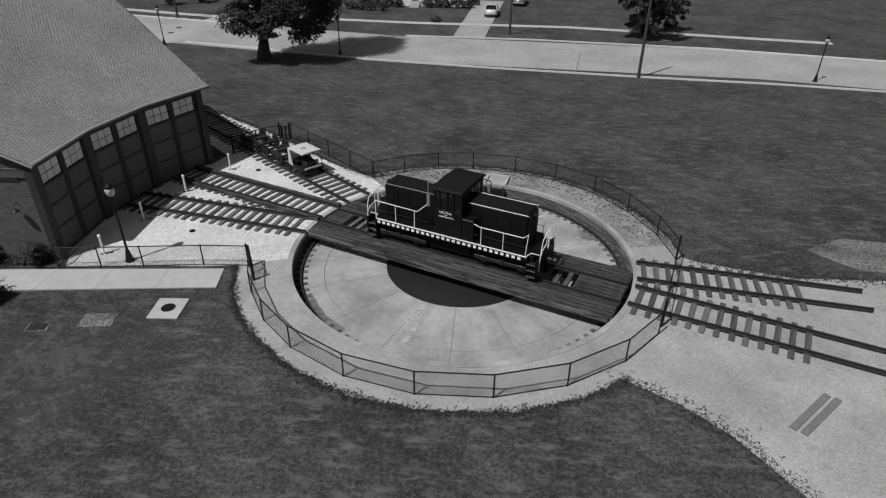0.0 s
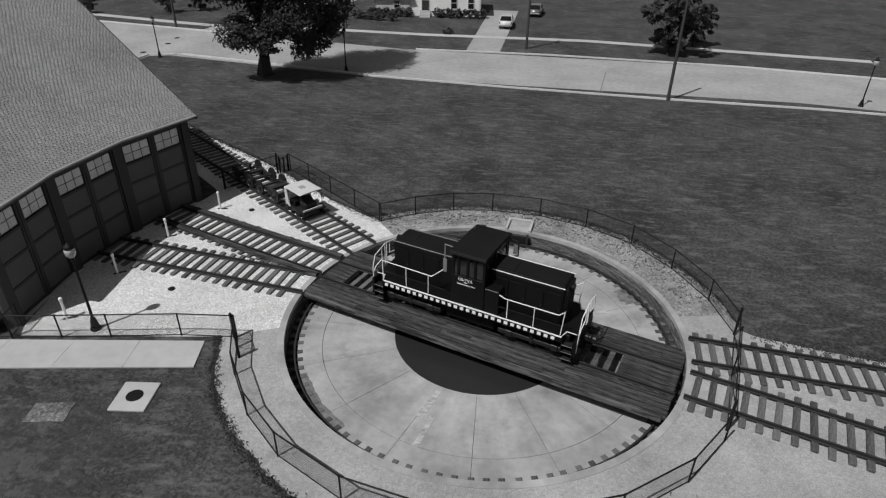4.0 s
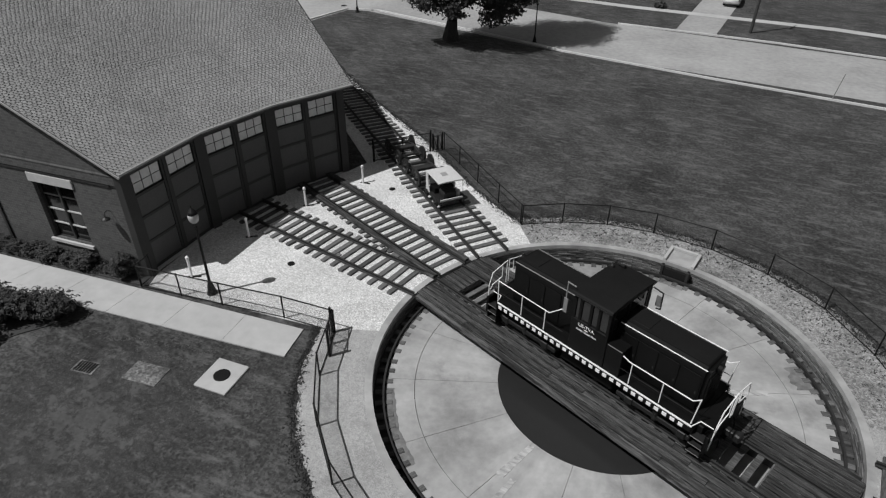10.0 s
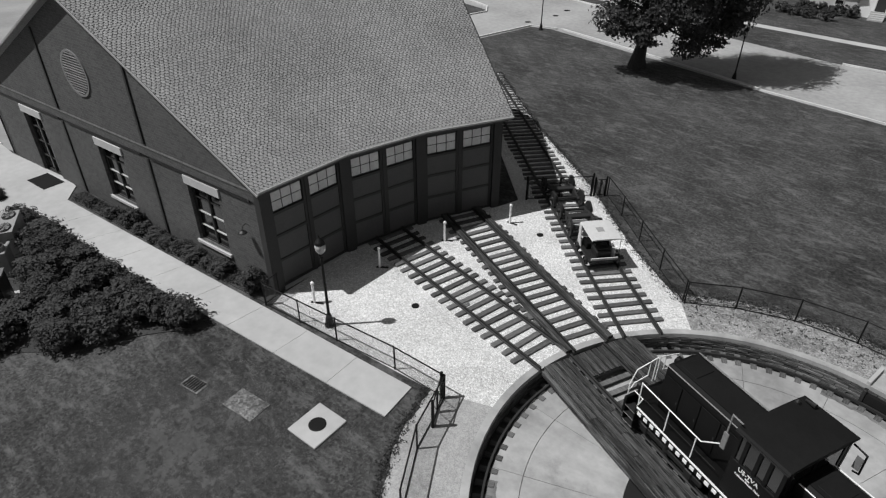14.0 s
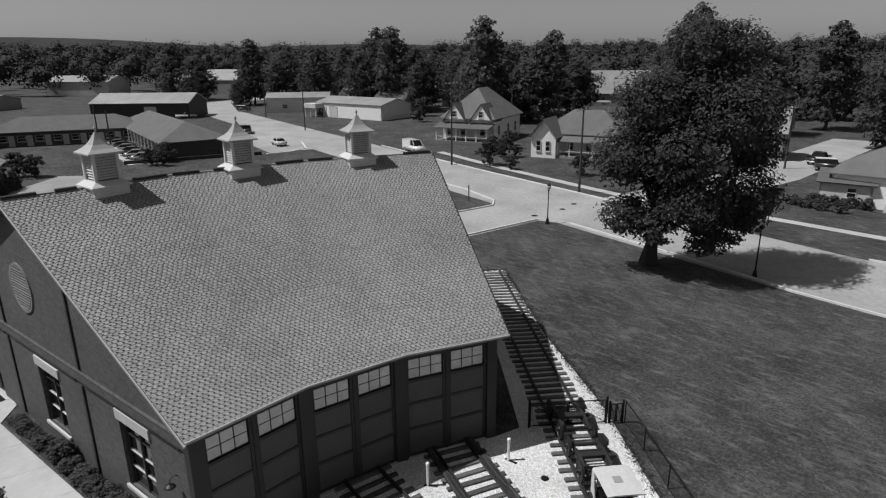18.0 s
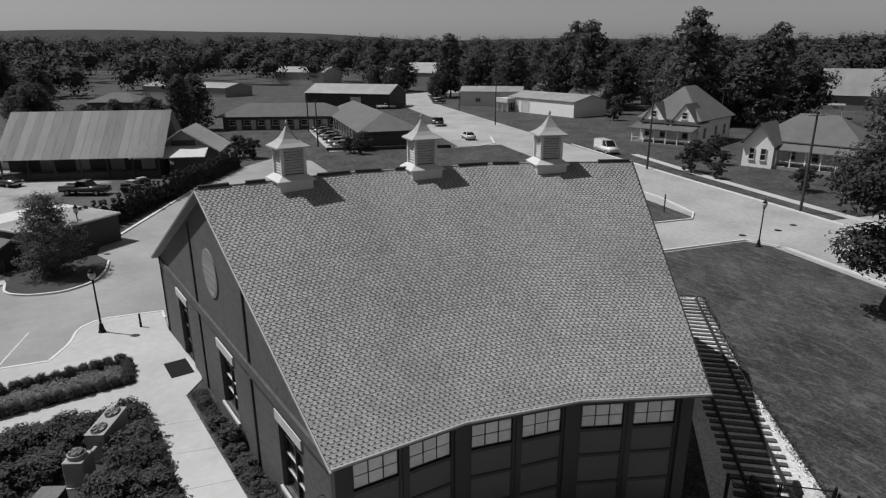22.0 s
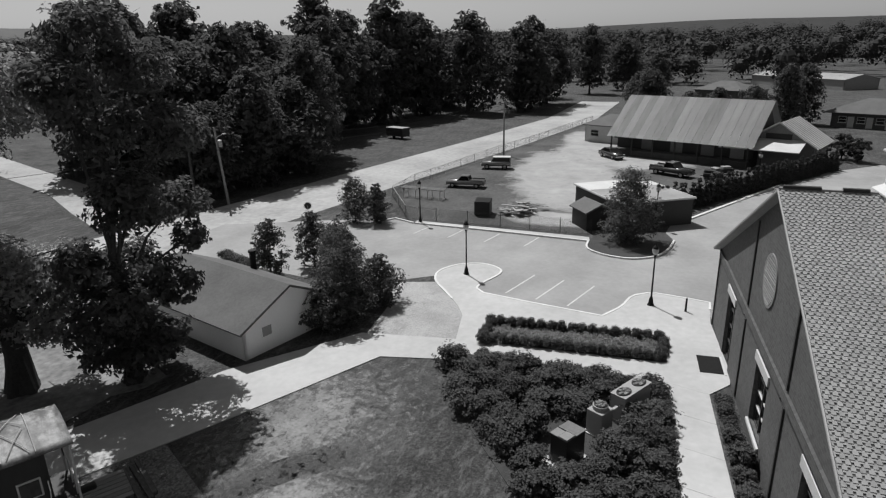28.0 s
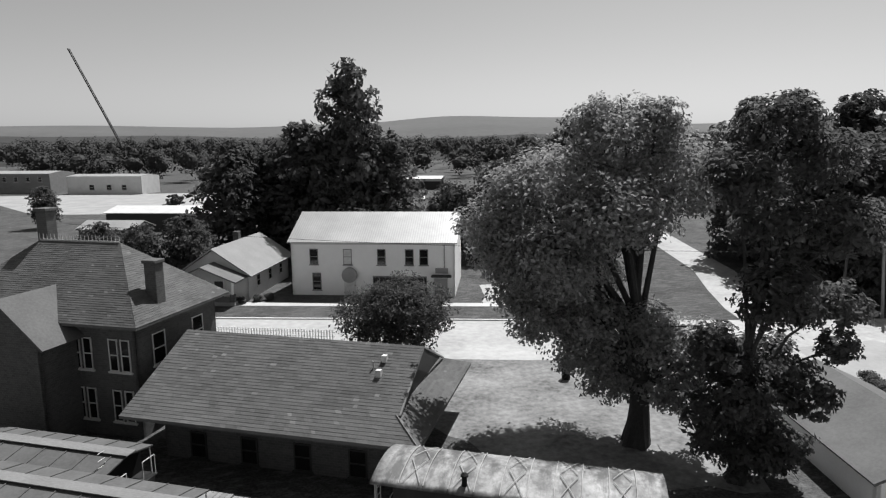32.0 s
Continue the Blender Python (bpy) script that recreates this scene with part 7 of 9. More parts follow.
# ---- distance: far woods, town trees and hills ----
def far_woods():
    rng = np.random.default_rng(77)
    blobs, n = [], 0
    for k in range(2300):
        a = radians(rng.uniform(75, 292))
        r = 170 + 560 * rng.random() ** 1.1
        x, y = -5 + r * math.cos(a), 20 + r * math.sin(a)
        deg = math.degrees(a)
        if 150 < deg < 172 and r < 330 or 112 < deg < 150 and r < 252 or 172 <= deg < 200 and r < 270 or 250 < deg < 295 and r < 330:
            continue
        rise = max(0.0, (r - 250) / 480) * (17 if deg < 215 else 15)
        h = rng.uniform(9, 17)
        w = rng.uniform(5, 9)
        blobs.append(((x, y, rise + h * 0.55), (w, w, h * 0.5)))
    v = leaves(rng, blobs, 430000, 0.72, 0.9, 3)
    # a shaded heart for every crown, under the leaves
    lat, lon = 5, 9
    th = np.linspace(0.1, math.pi - 0.5, lat + 1)
    ph = np.linspace(0, math.tau, lon + 1)
    quads = []
    for a in range(lat):
        for b in range(lon):
            quads.append([(th[a], ph[b]), (th[a], ph[b + 1]), (th[a + 1], ph[b + 1]), (th[a + 1], ph[b])])
    q = np.array(quads).reshape(-1, 2)
    unit = np.stack([np.sin(q[:, 0]) * np.cos(q[:, 1]), np.sin(q[:, 0]) * np.sin(q[:, 1]), np.cos(q[:, 0])], 1)
    cores = []
    for k, (c, rad) in enumerate(blobs):
        lump = 0.58 + 0.1 * np.sin(3 * q[:, 1] + k) * np.sin(4 * q[:, 0] + 2 * k)
        cores.append(np.array(c) + unit * np.array(rad) * lump[:, None])
    v = np.concatenate([v] + cores)
    tagged(leaf_mesh("far_woods", v, LEAF_FAR, None), "far belt of dark woods beyond the town", "woods", "", "stuff")


far_woods()


def hill(name, a0, a1, r, base, tops, material):
    """A long ridge far off, seen between two bearings."""
    bm = bmesh.new()
    n = 60
    rows = []
    for k in range(n + 1):
        f = k / n
        a = radians(a0 + (a1 - a0) * f)
        i = f * (len(tops) - 1)
        j = min(int(i), len(tops) - 2)
        s = i - j
        s = s * s * (3 - 2 * s)
        top = tops[j] * (1 - s) + tops[j + 1] * s + 1.5 * math.sin(17 * f) + 1.2 * math.sin(41 * f)
        rows.append([bm.verts.new((-5 + rr * math.cos(a), 20 + rr * math.sin(a), z)) for rr, z in ((r * 0.72, -2), (r * 0.85, top * 0.55), (r, top), (r * 1.25, -2))])
    for p, q in zip(rows, rows[1:]):
        for i in range(3):
            bm.faces.new((p[i], q[i], q[i + 1], p[i + 1]))
    bmesh.ops.recalc_face_normals(bm, faces=bm.faces)
    return tagged(part(name, bm, material, None, "", True), "low wooded ridge on the horizon", "hill", "", "structure")


# distance haze is put into the far ridge's paler grey
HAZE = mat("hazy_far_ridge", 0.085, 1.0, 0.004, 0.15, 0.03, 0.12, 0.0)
hill("backdrop_ridge_near", 75, 205, 900, 0, (26, 26, 27, 28, 31, 42, 38, 30), HILL)
hill("backdrop_ridge_south", 200, 300, 1100, 0, (36, 38, 36, 34, 36, 38), HILL)
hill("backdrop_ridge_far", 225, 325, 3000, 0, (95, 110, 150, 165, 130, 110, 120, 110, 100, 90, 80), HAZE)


# ---- buildings ----
def roof_gable(L, W, eave, ridge, over=0.4, thick=0.14, end=0.4):
    """Two sloping slabs along x."""
    out = []
    k = (ridge - eave) / (W / 2)
    for s in (-1, 1):
        y1, z1 = s * (W / 2 + over), eave - over * k
        nrm = Vector((0, s * k, 1)).normalized() * thick
        prof = [(0, ridge), (y1, z1), (y1 + nrm.y, z1 + nrm.z), (0, ridge + thick * 1.05)]
        out.append(extrude_x(prof, -L / 2 - end, L / 2 + end))
    return out


def roof_hip(L, W, eave, ridge, over=0.5, left=True, right=True):
    """A hipped roof with a thin edge."""
    bm = bmesh.new()
    a, b = L / 2 + over, W / 2 + over
    e = [(-a, -b), (a, -b), (a, b), (-a, b)]
    lo = [bm.verts.new((x, y, eave)) for x, y in e]
    up = [bm.verts.new((x, y, eave + 0.14)) for x, y in e]
    r0 = bm.verts.new((-a + (b if left else 0.0), 0, ridge))
    r1 = bm.verts.new((a - (b if right else 0.0), 0, ridge))
    bm.faces.new(lo[::-1])
    for i in range(4):
        bm.faces.new((lo[i - 1], lo[i], up[i], up[i - 1]))
    bm.faces.new((up[0], up[1], r1, r0))
    bm.faces.new((up[1], up[2], r1))
    bm.faces.new((up[2], up[3], r0, r1))
    bm.faces.new((up[3], up[0], r0))
    bmesh.ops.recalc_face_normals(bm, faces=bm.faces)
    return bm


def walls(t, L, W, eave, ridge, material, gable=True, th=0.2):
    for y in (-1, 1):
        lo, hi = sorted((y * W / 2, y * (W / 2 - th)))
        part("wall", box(-L / 2, L / 2, lo, hi, 0, eave), material, t)
    for x in (-1, 1):
        bm = bmesh.new()
        prof = [(-W / 2, 0), (W / 2, 0), (W / 2, eave)] + ([(0, ridge - 0.05)] if gable else []) + [(-W / 2, eave)]
        part("wall", extrude_x(prof, x * L / 2 - (0.2 if x > 0 else 0), x * L / 2 + (0.2 if x < 0 else 0)), material, t)


def window(t, side, u, z, w, h, L, W, frame=None, arch=False, bars=1, shut=None):
    """A window on a wall: side n, s (along x) or e, w (along y); u is the place along the wall."""
    o = new("window")
    o.parent = t
    o.matrix_basis = {"s": pose(u, -W / 2, z), "n": pose(u, W / 2, z, 0, 0, 180), "e": pose(L / 2, u, z, 0, 0, 90), "w": pose(-L / 2, u, z, 0, 0, -90)}[side]
    frame = frame or OFFWHITE
    part("pane", box(-w / 2, w / 2, -0.035, -0.012, 0, h), shut or GLASS, o)
    for x in (-w / 2, w / 2 - 0.07):
        part("window_frame", box(x, x + 0.07, -0.07, -0.005, 0, h), frame, o)
    for zz in (0.0, h - 0.08, h / 2 - 0.03):
        part("window_frame", box(-w / 2 + 0.07, w / 2 - 0.07, -0.065, -0.005, zz, zz + 0.07), frame, o)
    part("window_sill", box(-w / 2 - 0.08, w / 2 + 0.08, -0.13, -0.005, -0.1, 0.0), frame, o)
    return o


def door(t, side, u, w, h, L, W, material, z=0.0):
    o = new("door")
    o.parent = t
    o.matrix_basis = {"s": pose(u, -W / 2, z), "n": pose(u, W / 2, z, 0, 0, 180), "e": pose(L / 2, u, z, 0, 0, 90), "w": pose(-L / 2, u, z, 0, 0, -90)}[side]
    part("door_leaf", box(-w / 2, w / 2, -0.05, -0.01, 0, h), material, o)
    for x in (-w / 2 - 0.08, w / 2):
        part("door_frame", box(x, x + 0.08, -0.09, -0.005, 0, h + 0.08), OFFWHITE, o)
    part("door_frame", box(-w / 2, w / 2, -0.09, -0.005, h, h + 0.08), OFFWHITE, o)
    return o


def building(name, x, y, rz, L, W, eave, ridge, label, category="house", wall=None, roofm=None, hip=False, over=0.4, wins=(), doors=(), chimney=None, group=""):
    t = thing(name, pose(x, y, 0, 0, 0, rz), label, category, group)
    wall, roofm = wall or OFFWHITE, roofm or SHINGLE_DARK
    walls(t, L, W, eave, ridge, wall, not hip)
    if hip:
        part("roof", roof_hip(L, W, eave, ridge, over), roofm, t)
    else:
        for bm in roof_gable(L, W, eave, ridge, over, 0.14, over):
            part("roof", bm, roofm, t)
    for w in wins:
        window(t, *w, L, W)
    for side, u, w, h, m in doors:
        door(t, side, u, w, h, L, W, m)
    if chimney:
        part("chimney", box(chimney[0] - 0.35, chimney[0] + 0.35, chimney[1] - 0.35, chimney[1] + 0.35, eave, chimney[2], bev=0.03), BRICK, t)
    return t


def porch(t, x0, x1, y0, y1, top, posts, roofm, post_m=None):
    part("porch_floor", box(x0, x1, y0, y1, 0, 0.45, bev=0.02), WOODGREY, t)
    ob = part("porch_roof", extrude_x([(y0 - 0.3, top), (y1, top + 0.7), (y1, top + 0.84), (y0 - 0.3, top + 0.14)], x0 - 0.3, x1 + 0.3), roofm, t)
    for k in range(posts):
        x = x0 + 0.15 + (x1 - x0 - 0.3) * k / (posts - 1)
        part("porch_post", box(x - 0.07, x + 0.07, y0 + 0.08, y0 + 0.22, 0.45, top + 0.05), post_m or WHITE, t)
    part("porch_rail", box(x0 + 0.1, x1 - 0.1, y0 + 0.12, y0 + 0.17, 1.15, 1.22), post_m or WHITE, t)


# white two-storey building across the street
WB = thing("white_commercial_building", pose(-13.55 - 1.75, -49.0 - 5.2, 0, 0, 0, -18.5), "white-painted two-storey building with a pale metal roof", "building")
L_, W_ = 18.3, 11.0
walls(WB, L_, W_, 6.1, 8.7, WHITE)
for bm in roof_gable(L_, W_, 6.1, 8.7, 0.35, 0.12, 0.3):
    part("roof", bm, TIN, WB, "pale standing-seam metal roof")
part("eaves_band", box(-L_ / 2 - 0.02, L_ / 2 + 0.02, W_ / 2, W_ / 2 + 0.1, 5.75, 6.0), OFFWHITE, WB)
for u in (-6.55, -2.75, 1.05, 4.15, 5.75):
    window(WB, "n", -u, 3.5, 0.95, 1.75, L_, W_, WOODGREY, shut=FROST if u == -2.75 else None)
window(WB, "n", 6.3, 0.6, 1.0, 1.95, L_, W_, WOODGREY)
for u, w in ((1.5, 2.9), (4.95, 2.2)):
    window(WB, "n", -u, 0.5, w, 1.75, L_, W_, WOODGREY)
door(WB, "n", 2.55, 1.1, 2.2, L_, W_, FROST)
ar = part("door_hood", lathe([(0.85, 0), (0.85, 0.35), (0.5, 0.45)], 24), CONDENSER, WB)
ar.matrix_basis = pose(2.55, W_ / 2 + 0.02, 2.35, -90, 0, 0)
door(WB, "n", -7.6, 1.4, 2.0, L_, W_, CONDENSER)
part("awning", box(-8.8, -6.6, W_ / 2, W_ / 2 + 0.9, 2.3, 2.45, bev=0.02), TRIM, WB)
part("awning_panel", box(-8.4, -7.0, W_ / 2, W_ / 2 + 0.06, 2.6, 3.2), CONDENSER, WB)
part("downpipe", bar((-8.0, W_ / 2 + 0.08, 3.2), (-8.0, W_ / 2 + 0.08, 5.8), 0.05), WOODGREY, WB)
bin_ = thing("trash_bin", pose(-23.7, -20.4, 0), "dark round litter bin on bare ground", "trash bin")
part("bin_body", lathe([(0.27, 0), (0.3, 0.1), (0.33, 0.85), (0.36, 0.86), (0.36, 0.95)], 16), IRON, bin_)
part("bin_lid", lathe([(0.36, 0.95), (0.3, 1.02), (0.12, 1.06)], 16), STEEL, bin_)
# bungalow
bg = building("bungalow", 1.2, -57.4, -109, 12.5, 7.4, 3.1, 5.6, "white clapboard bungalow with a pale front-gabled roof", wall=OFFWHITE, roofm=mat("pale_shingle", 0.22, 0.9, 0.5, 0.15, 8, 0.12, 0.2), over=0.6,
              wins=(("s", -3.5, 1.1, 1.0, 1.3), ("s", 0.0, 1.1, 1.0, 1.3), ("s", 3.5, 1.1, 1.0, 1.3), ("w", 1.9, 1.1, 1.6, 1.2)), doors=(("w", -0.4, 1.0, 2.1, TRIM),), chimney=(2.5, 1.2, 6.4))
part("porch_floor", box(-8.8, -6.3, -3.2, 3.2, 0, 0.4), WOODGREY, bg)
for y in (-2.9, 2.9):
    part("porch_pier", box(-8.7, -8.2, y - 0.25, y + 0.25, 0.0, 1.2, bev=0.02), BRICK, bg)
    part("porch_post", box(-8.55, -8.35, y - 0.1, y + 0.1, 1.2, 2.7), WHITE, bg)
for bm in roof_gable(3.0, 6.8, 2.7, 4.1, 0.3):
    part("porch_roof", bm, SHINGLE_DARK, bg).matrix_basis = pose(-7.6, 0, 0)
for k, (x, y) in enumerate(((-1.2, -49.6), (-2.4, -50.1), (0.4, -49.1))):
    copy_thing(ball, spread(0, x, y, 1.1, 30 * k))

# railway freight depot: long low brick hall under a hipped roof
dep_h = 152.6
DP = thing("freight_depot", pose(-6.15, -14.3, 0, 0, 0, dep_h), "long low brick freight depot with a weathered shingled roof", "depot")
walls(DP, 12.2, 8.4, 3.1, 5.9, BRICK, False)
bm = roof_hip(14.0, 10.0, 3.4, 6.25, 0.55, False, True)
part("roof", bm, SHINGLE_DARK, DP)
def shingle_slope(parent, a, b, c, d, course=0.19, tab=0.55):
    """Old shingles of uneven width over one roof slope: a, b along the eaves, c, d above them."""
    a, b, c, d = (Vector(v) for v in (a, b, c, d))
    rr = random.Random(9)
    nrm = (b - a).cross(d - a).normalized()
    nrm = nrm if nrm.z > 0 else -nrm
    verts, faces = [], []
    pale_v, pale_f = [], []
    n = int((d - a).length / course)
    for k in range(n):
        f0, f1 = k / n, min(1.0, (k + 1.1) / n)
        l0, l1, r0, r1 = a.lerp(d, f0), a.lerp(d, f1), b.lerp(c, f0), b.lerp(c, f1)
        w = (r0 - l0).length
        g = 0.0
        while g < 1.0 and w > 0.05:
            pale = rr.random() < 0.035
            h = min(1.0, g + (tab * rr.uniform(0.3, 0.6) if pale else tab * rr.uniform(0.4, 1.6)) / w)
            q = [l0.lerp(r0, g), l0.lerp(r0, h), l1.lerp(r1, h), l1.lerp(r1, g)]
            up = 0.02 + rr.uniform(0, 0.01)
            vs, fs = (pale_v, pale_f) if pale else (verts, faces)
            o = len(vs)
            vs += [tuple(q[0] + nrm * up), tuple(q[1] + nrm * up), tuple(q[2] + nrm * 0.012), tuple(q[3] + nrm * 0.012), tuple(q[0]), tuple(q[1])]
            fs += [(o, o + 1, o + 2, o + 3), (o + 4, o + 5, o + 1, o)]
            g = h
    tagged(part("shingle_field", (verts, faces), SHINGLE_OLD, parent), kind="stuff")
    if pale_v:
        tagged(part("bleached_shingles", (pale_v, pale_f), SHINGLE_LIGHT, parent), kind="stuff")


# the end of the roof: a small upright gable over a hipped skirt
GX, GY, GZ = 6.05, 4.05, 4.27
bm = bmesh.new()
deck = {k: bm.verts.new(v) for k, v in {"a": (-7.5, -5.5, 3.54), "b": (7.5, -5.5, 3.54), "c": (GX, -GY, GZ), "d": (GX, 0, 6.22), "e": (-7.5, 0, 6.22), "f": (-7.5, 5.5, 3.54), "g": (7.5, 5.5, 3.54), "h": (GX, GY, GZ)}.items()}
for names in ("abcde", "edhgf", "bghc"):
    bm.faces.new([deck[k] for k in names])
part("roof_deck", bm, SHINGLE_DARK, DP)
part("gable_wall", prism([(-GY + 0.1, 0), (GY - 0.1, 0), (0, 1.86)], 0, 0.06), TRIM, DP, "dark boarded gable").matrix_basis = pose(GX - 0.08, 0, GZ + 0.04) @ Matrix(((0, 0, 1, 0), (1, 0, 0, 0), (0, 1, 0, 0), (0, 0, 0, 1)))
shingle_slope(DP, (-7.55, -5.55, 3.54), (7.55, -5.55, 3.54), (GX, -GY, GZ), (-7.55, -GY, GZ))
shingle_slope(DP, (-7.55, -GY, GZ), (GX + 0.22, -GY, GZ), (GX + 0.22, 0, 6.25), (-7.55, 0, 6.25))
shingle_slope(DP, (7.55, -5.55, 3.54), (7.55, 5.55, 3.54), (GX, GY, GZ), (GX, -GY, GZ))
part("hip_cap", bar((7.55, -5.55, 3.57), (GX, -GY, GZ + 0.03), 0.05, 5), SHINGLE_DARK, DP)
for s in (-1, 1):
    part("barge_board", bar((GX + 0.18, s * (GY - 0.05), GZ + 0.02), (GX + 0.18, 0, 6.2), 0.06, 4), WOODGREY, DP)
for y, z in ((-1.1, 5.6), (-2.0, 5.16)):
    part("roof_vent", box(4.38, 4.64, y - 0.13, y + 0.13, z, z + 0.42), FROST, DP)
part("vent_pipe", bar((4.09, -1.6, 5.3), (4.09, -1.6, 5.85), 0.04), GUTTER, DP)
for u in (-4.2, -1.4, 1.4, 4.2):
    window(DP, "s", u, 1.1, 0.9, 1.4, 12.2, 8.4, TRIM)
# the hall stands a little farther from the rails, on lower ground than its floor
for ob in DP.children:
    if ob.name.startswith("wall"):
        for v in ob.data.vertices:
            if v.co.z < 0.5:
                v.co.z = 0.98
K_, EYE_ = 1.065, Vector((-5.55, 18.7, 16.14))
DP.matrix_basis = Matrix.Translation(EYE_ * (1 - K_)) @ Matrix.Diagonal((K_, K_, K_, 1)) @ DP.matrix_basis
# two-storey station block beside it
ST = thing("station_house", pose(7.6, -24.3, 0, 0, 0, dep_h), "two-storey brick station house with a hipped shingle roof and chimneys", "station house")
walls(ST, 13.5, 7.4, 6.6, 10.4, BRICK, False)
part("roof", roof_hip(13.5, 7.4, 6.6, 10.6, 0.7), SHINGLE_DARK, ST)
shingle_slope(ST, (-7.45, -4.4, 6.74), (7.45, -4.4, 6.74), (3.05, 0, 10.6), (-3.05, 0, 10.6))
shingle_slope(ST, (7.45, -4.4, 6.74), (7.45, 4.4, 6.74), (3.05, 0.02, 10.6), (3.05, -0.02, 10.6))
part("chimney", box(6.0, 6.75, -1.7, -0.95, 7.0, 9.75, bev=0.03), BRICK, ST)
part("chimney_cap", box(5.92, 6.83, -1.78, -0.87, 9.75, 9.95, bev=0.03), BRICK, ST)
part("chimney", box(-3.6, -2.8, 0.4, 1.2, 8.6, 12.4, bev=0.03), BRICK, ST)
part("chimney_cap", box(-3.7, -2.7, 0.3, 1.3, 12.4, 12.6, bev=0.03), BRICK, ST)
part("ridge_cresting", box(-3.0, 3.0, -0.03, 0.03, 10.6, 10.7), GUTTER, ST)
for k in range(22):
    part("cresting_spike", bar((-3.0 + 0.285 * k, 0, 10.7), (-3.0 + 0.285 * k, 0, 11.05), 0.035, 5, None, 0.01), GUTTER, ST)
for z in (0.9, 3.9):
    for u in (-5.0, 2.7, 3.5, 5.25, 6.05):
        window(ST, "s", u, z, 0.62, 1.9, 13.5, 7.4)
    for u in (-1.9, 1.7):
        window(ST, "e", u, z, 1.1, 1.9, 13.5, 7.4)
dg = thing("station_wing", pose(8.95, -20.6, 0, 0, 0, dep_h - 90), "gabled brick wing of the station house", "station wing")
walls(dg, 4.4, 4.6, 6.2, 8.2, BRICK)
for bm in roof_gable(4.4, 4.6, 6.2, 8.3, 0.5):
    part("roof", bm, SHINGLE_DARK, dg)

# white outbuilding by the walk
OB = building("outbuilding", -34.2, -5.9, 75.5, 10.4, 6.5, 1.85, 3.4, "plain white outbuilding with a low dusty roof", "outbuilding", wall=WHITE, roofm=mat("dusty_roof_felt", 0.11, 0.9, 0.4, 0.3, 6, 0.2, 0.1), over=0.35)
part("vent_panel", box(5.2, 5.24, -1.95, -1.35, 0.95, 1.5), CONDENSER, OB)
part("flue", lathe([(0.22, 1.6), (0.22, 3.3), (0.27, 3.3), (0.27, 3.45)], 12, at=(-1.8, 3.0, 0)), IRON, OB)

# barn-like store with a patched tin roof
BN = thing("tin_roofed_store", pose(-105.6, 20.2, 0, 0, 0, 68), "long low store with a patched tin roof and a loading dock", "store")
part("wall", box(-10, 10, -4.4, -4.2, 0, 3.4), TRIM, BN)
part("wall", box(-10, 10, 4.2, 4.4, 0, 3.4), TRIM, BN)
for x in (-1, 1):
    part("wall", extrude_x([(-4.4, 0), (4.4, 0), (4.4, 3.4), (0, 8.2), (-4.4, 3.4)], x * 10 - (0.2 if x > 0 else 0), x * 10 + (0.2 if x < 0 else 0)), TRIM, BN)
sheet = None
for s in (-1, 1):
    for k in range(18):
        z1 = 2.85
        bm = bmesh.new()
        x0 = -10.6 + k * 1.18
        y1 = s * 6.8
        vs = [bm.verts.new(v) for v in ((x0, 0, 8.5), (x0 + 1.16, 0, 8.5), (x0 + 1.16, s * 4.0, 5.08), (x0, s * 4.0, 5.08), (x0, y1, z1), (x0 + 1.16, y1, z1))]
        bm.faces.new((vs[0], vs[1], vs[2], vs[3]))
        bm.faces.new((vs[3], vs[2], vs[5], vs[4]))
        bmesh.ops.solidify(bm, geom=bm.faces[:], thickness=0.04)
        part("roof_sheet", bm, TIN_SHEET, BN)
for k in range(7):
    part("dock_post", box(-9.9 + 3.3 * k - 0.09, -9.9 + 3.3 * k + 0.09, -6.6, -6.42, 0, 2.9), BARK, BN)
part("dock", box(-10, 10, -6.4, -4.4, 0, 0.95, bev=0.02), BARK, BN)
for u in (-6, -1.5, 3.0, 7.0):
    part("dock_door", box(u, u + 1.8, -4.46, -4.4, 0.95, 3.0), CONDENSER if u == 7.0 else WOODGREY, BN)
AN = building("store_annex", -102.9, 32.2, -20, 9.0, 8.6, 3.0, 5.8, "gabled tin-roofed annex beside the store", "annex", wall=WOODGREY, roofm=STRIPED_TIN, over=0.5)
part("canopy", extrude_x([(4.5, 3.65), (8.0, 2.55), (8.0, 2.67), (4.5, 3.77)], -3.4, 6.4), OFFWHITE, AN, "sloping white canopy roof").matrix_basis = pose(0, 0, 0, 0, 0, -90)
for y in (-1, 1):
    part("barge_board", bar((5.0, y * 4.7, 2.95), (5.0, 0, 6.0), 0.13, 4), OFFWHITE, AN)
part("gable_louvre", box(4.5, 4.56, -1.6, 1.6, 3.6, 4.5), TRIM, AN)
building("white_cottage", -117.6, 7.4, 68, 8.2, 6.0, 2.8, 4.6, "small white cottage with a dark hipped roof", wall=OFFWHITE, hip=True, wins=(("s", -2.2, 1.0, 1.6, 1.1), ("s", 2.0, 1.0, 1.0, 1.1)))
FS = thing("flat_roofed_shed", pose(-67.4, 15.0, 0, 0, 0, 36), "low open shed with a flat pale roof", "shed")
part("roof", box(-4.6, 4.6, -4.0, 4.0, 2.45, 2.62, bev=0.02), OFFWHITE, FS)
part("roof_felt", box(-1.2, 4.5, -3.9, 3.9, 2.62, 2.635), LOT, FS)
part("wall", box(-4.4, 4.4, -3.8, -3.6, 0, 2.45), TRIM, FS)
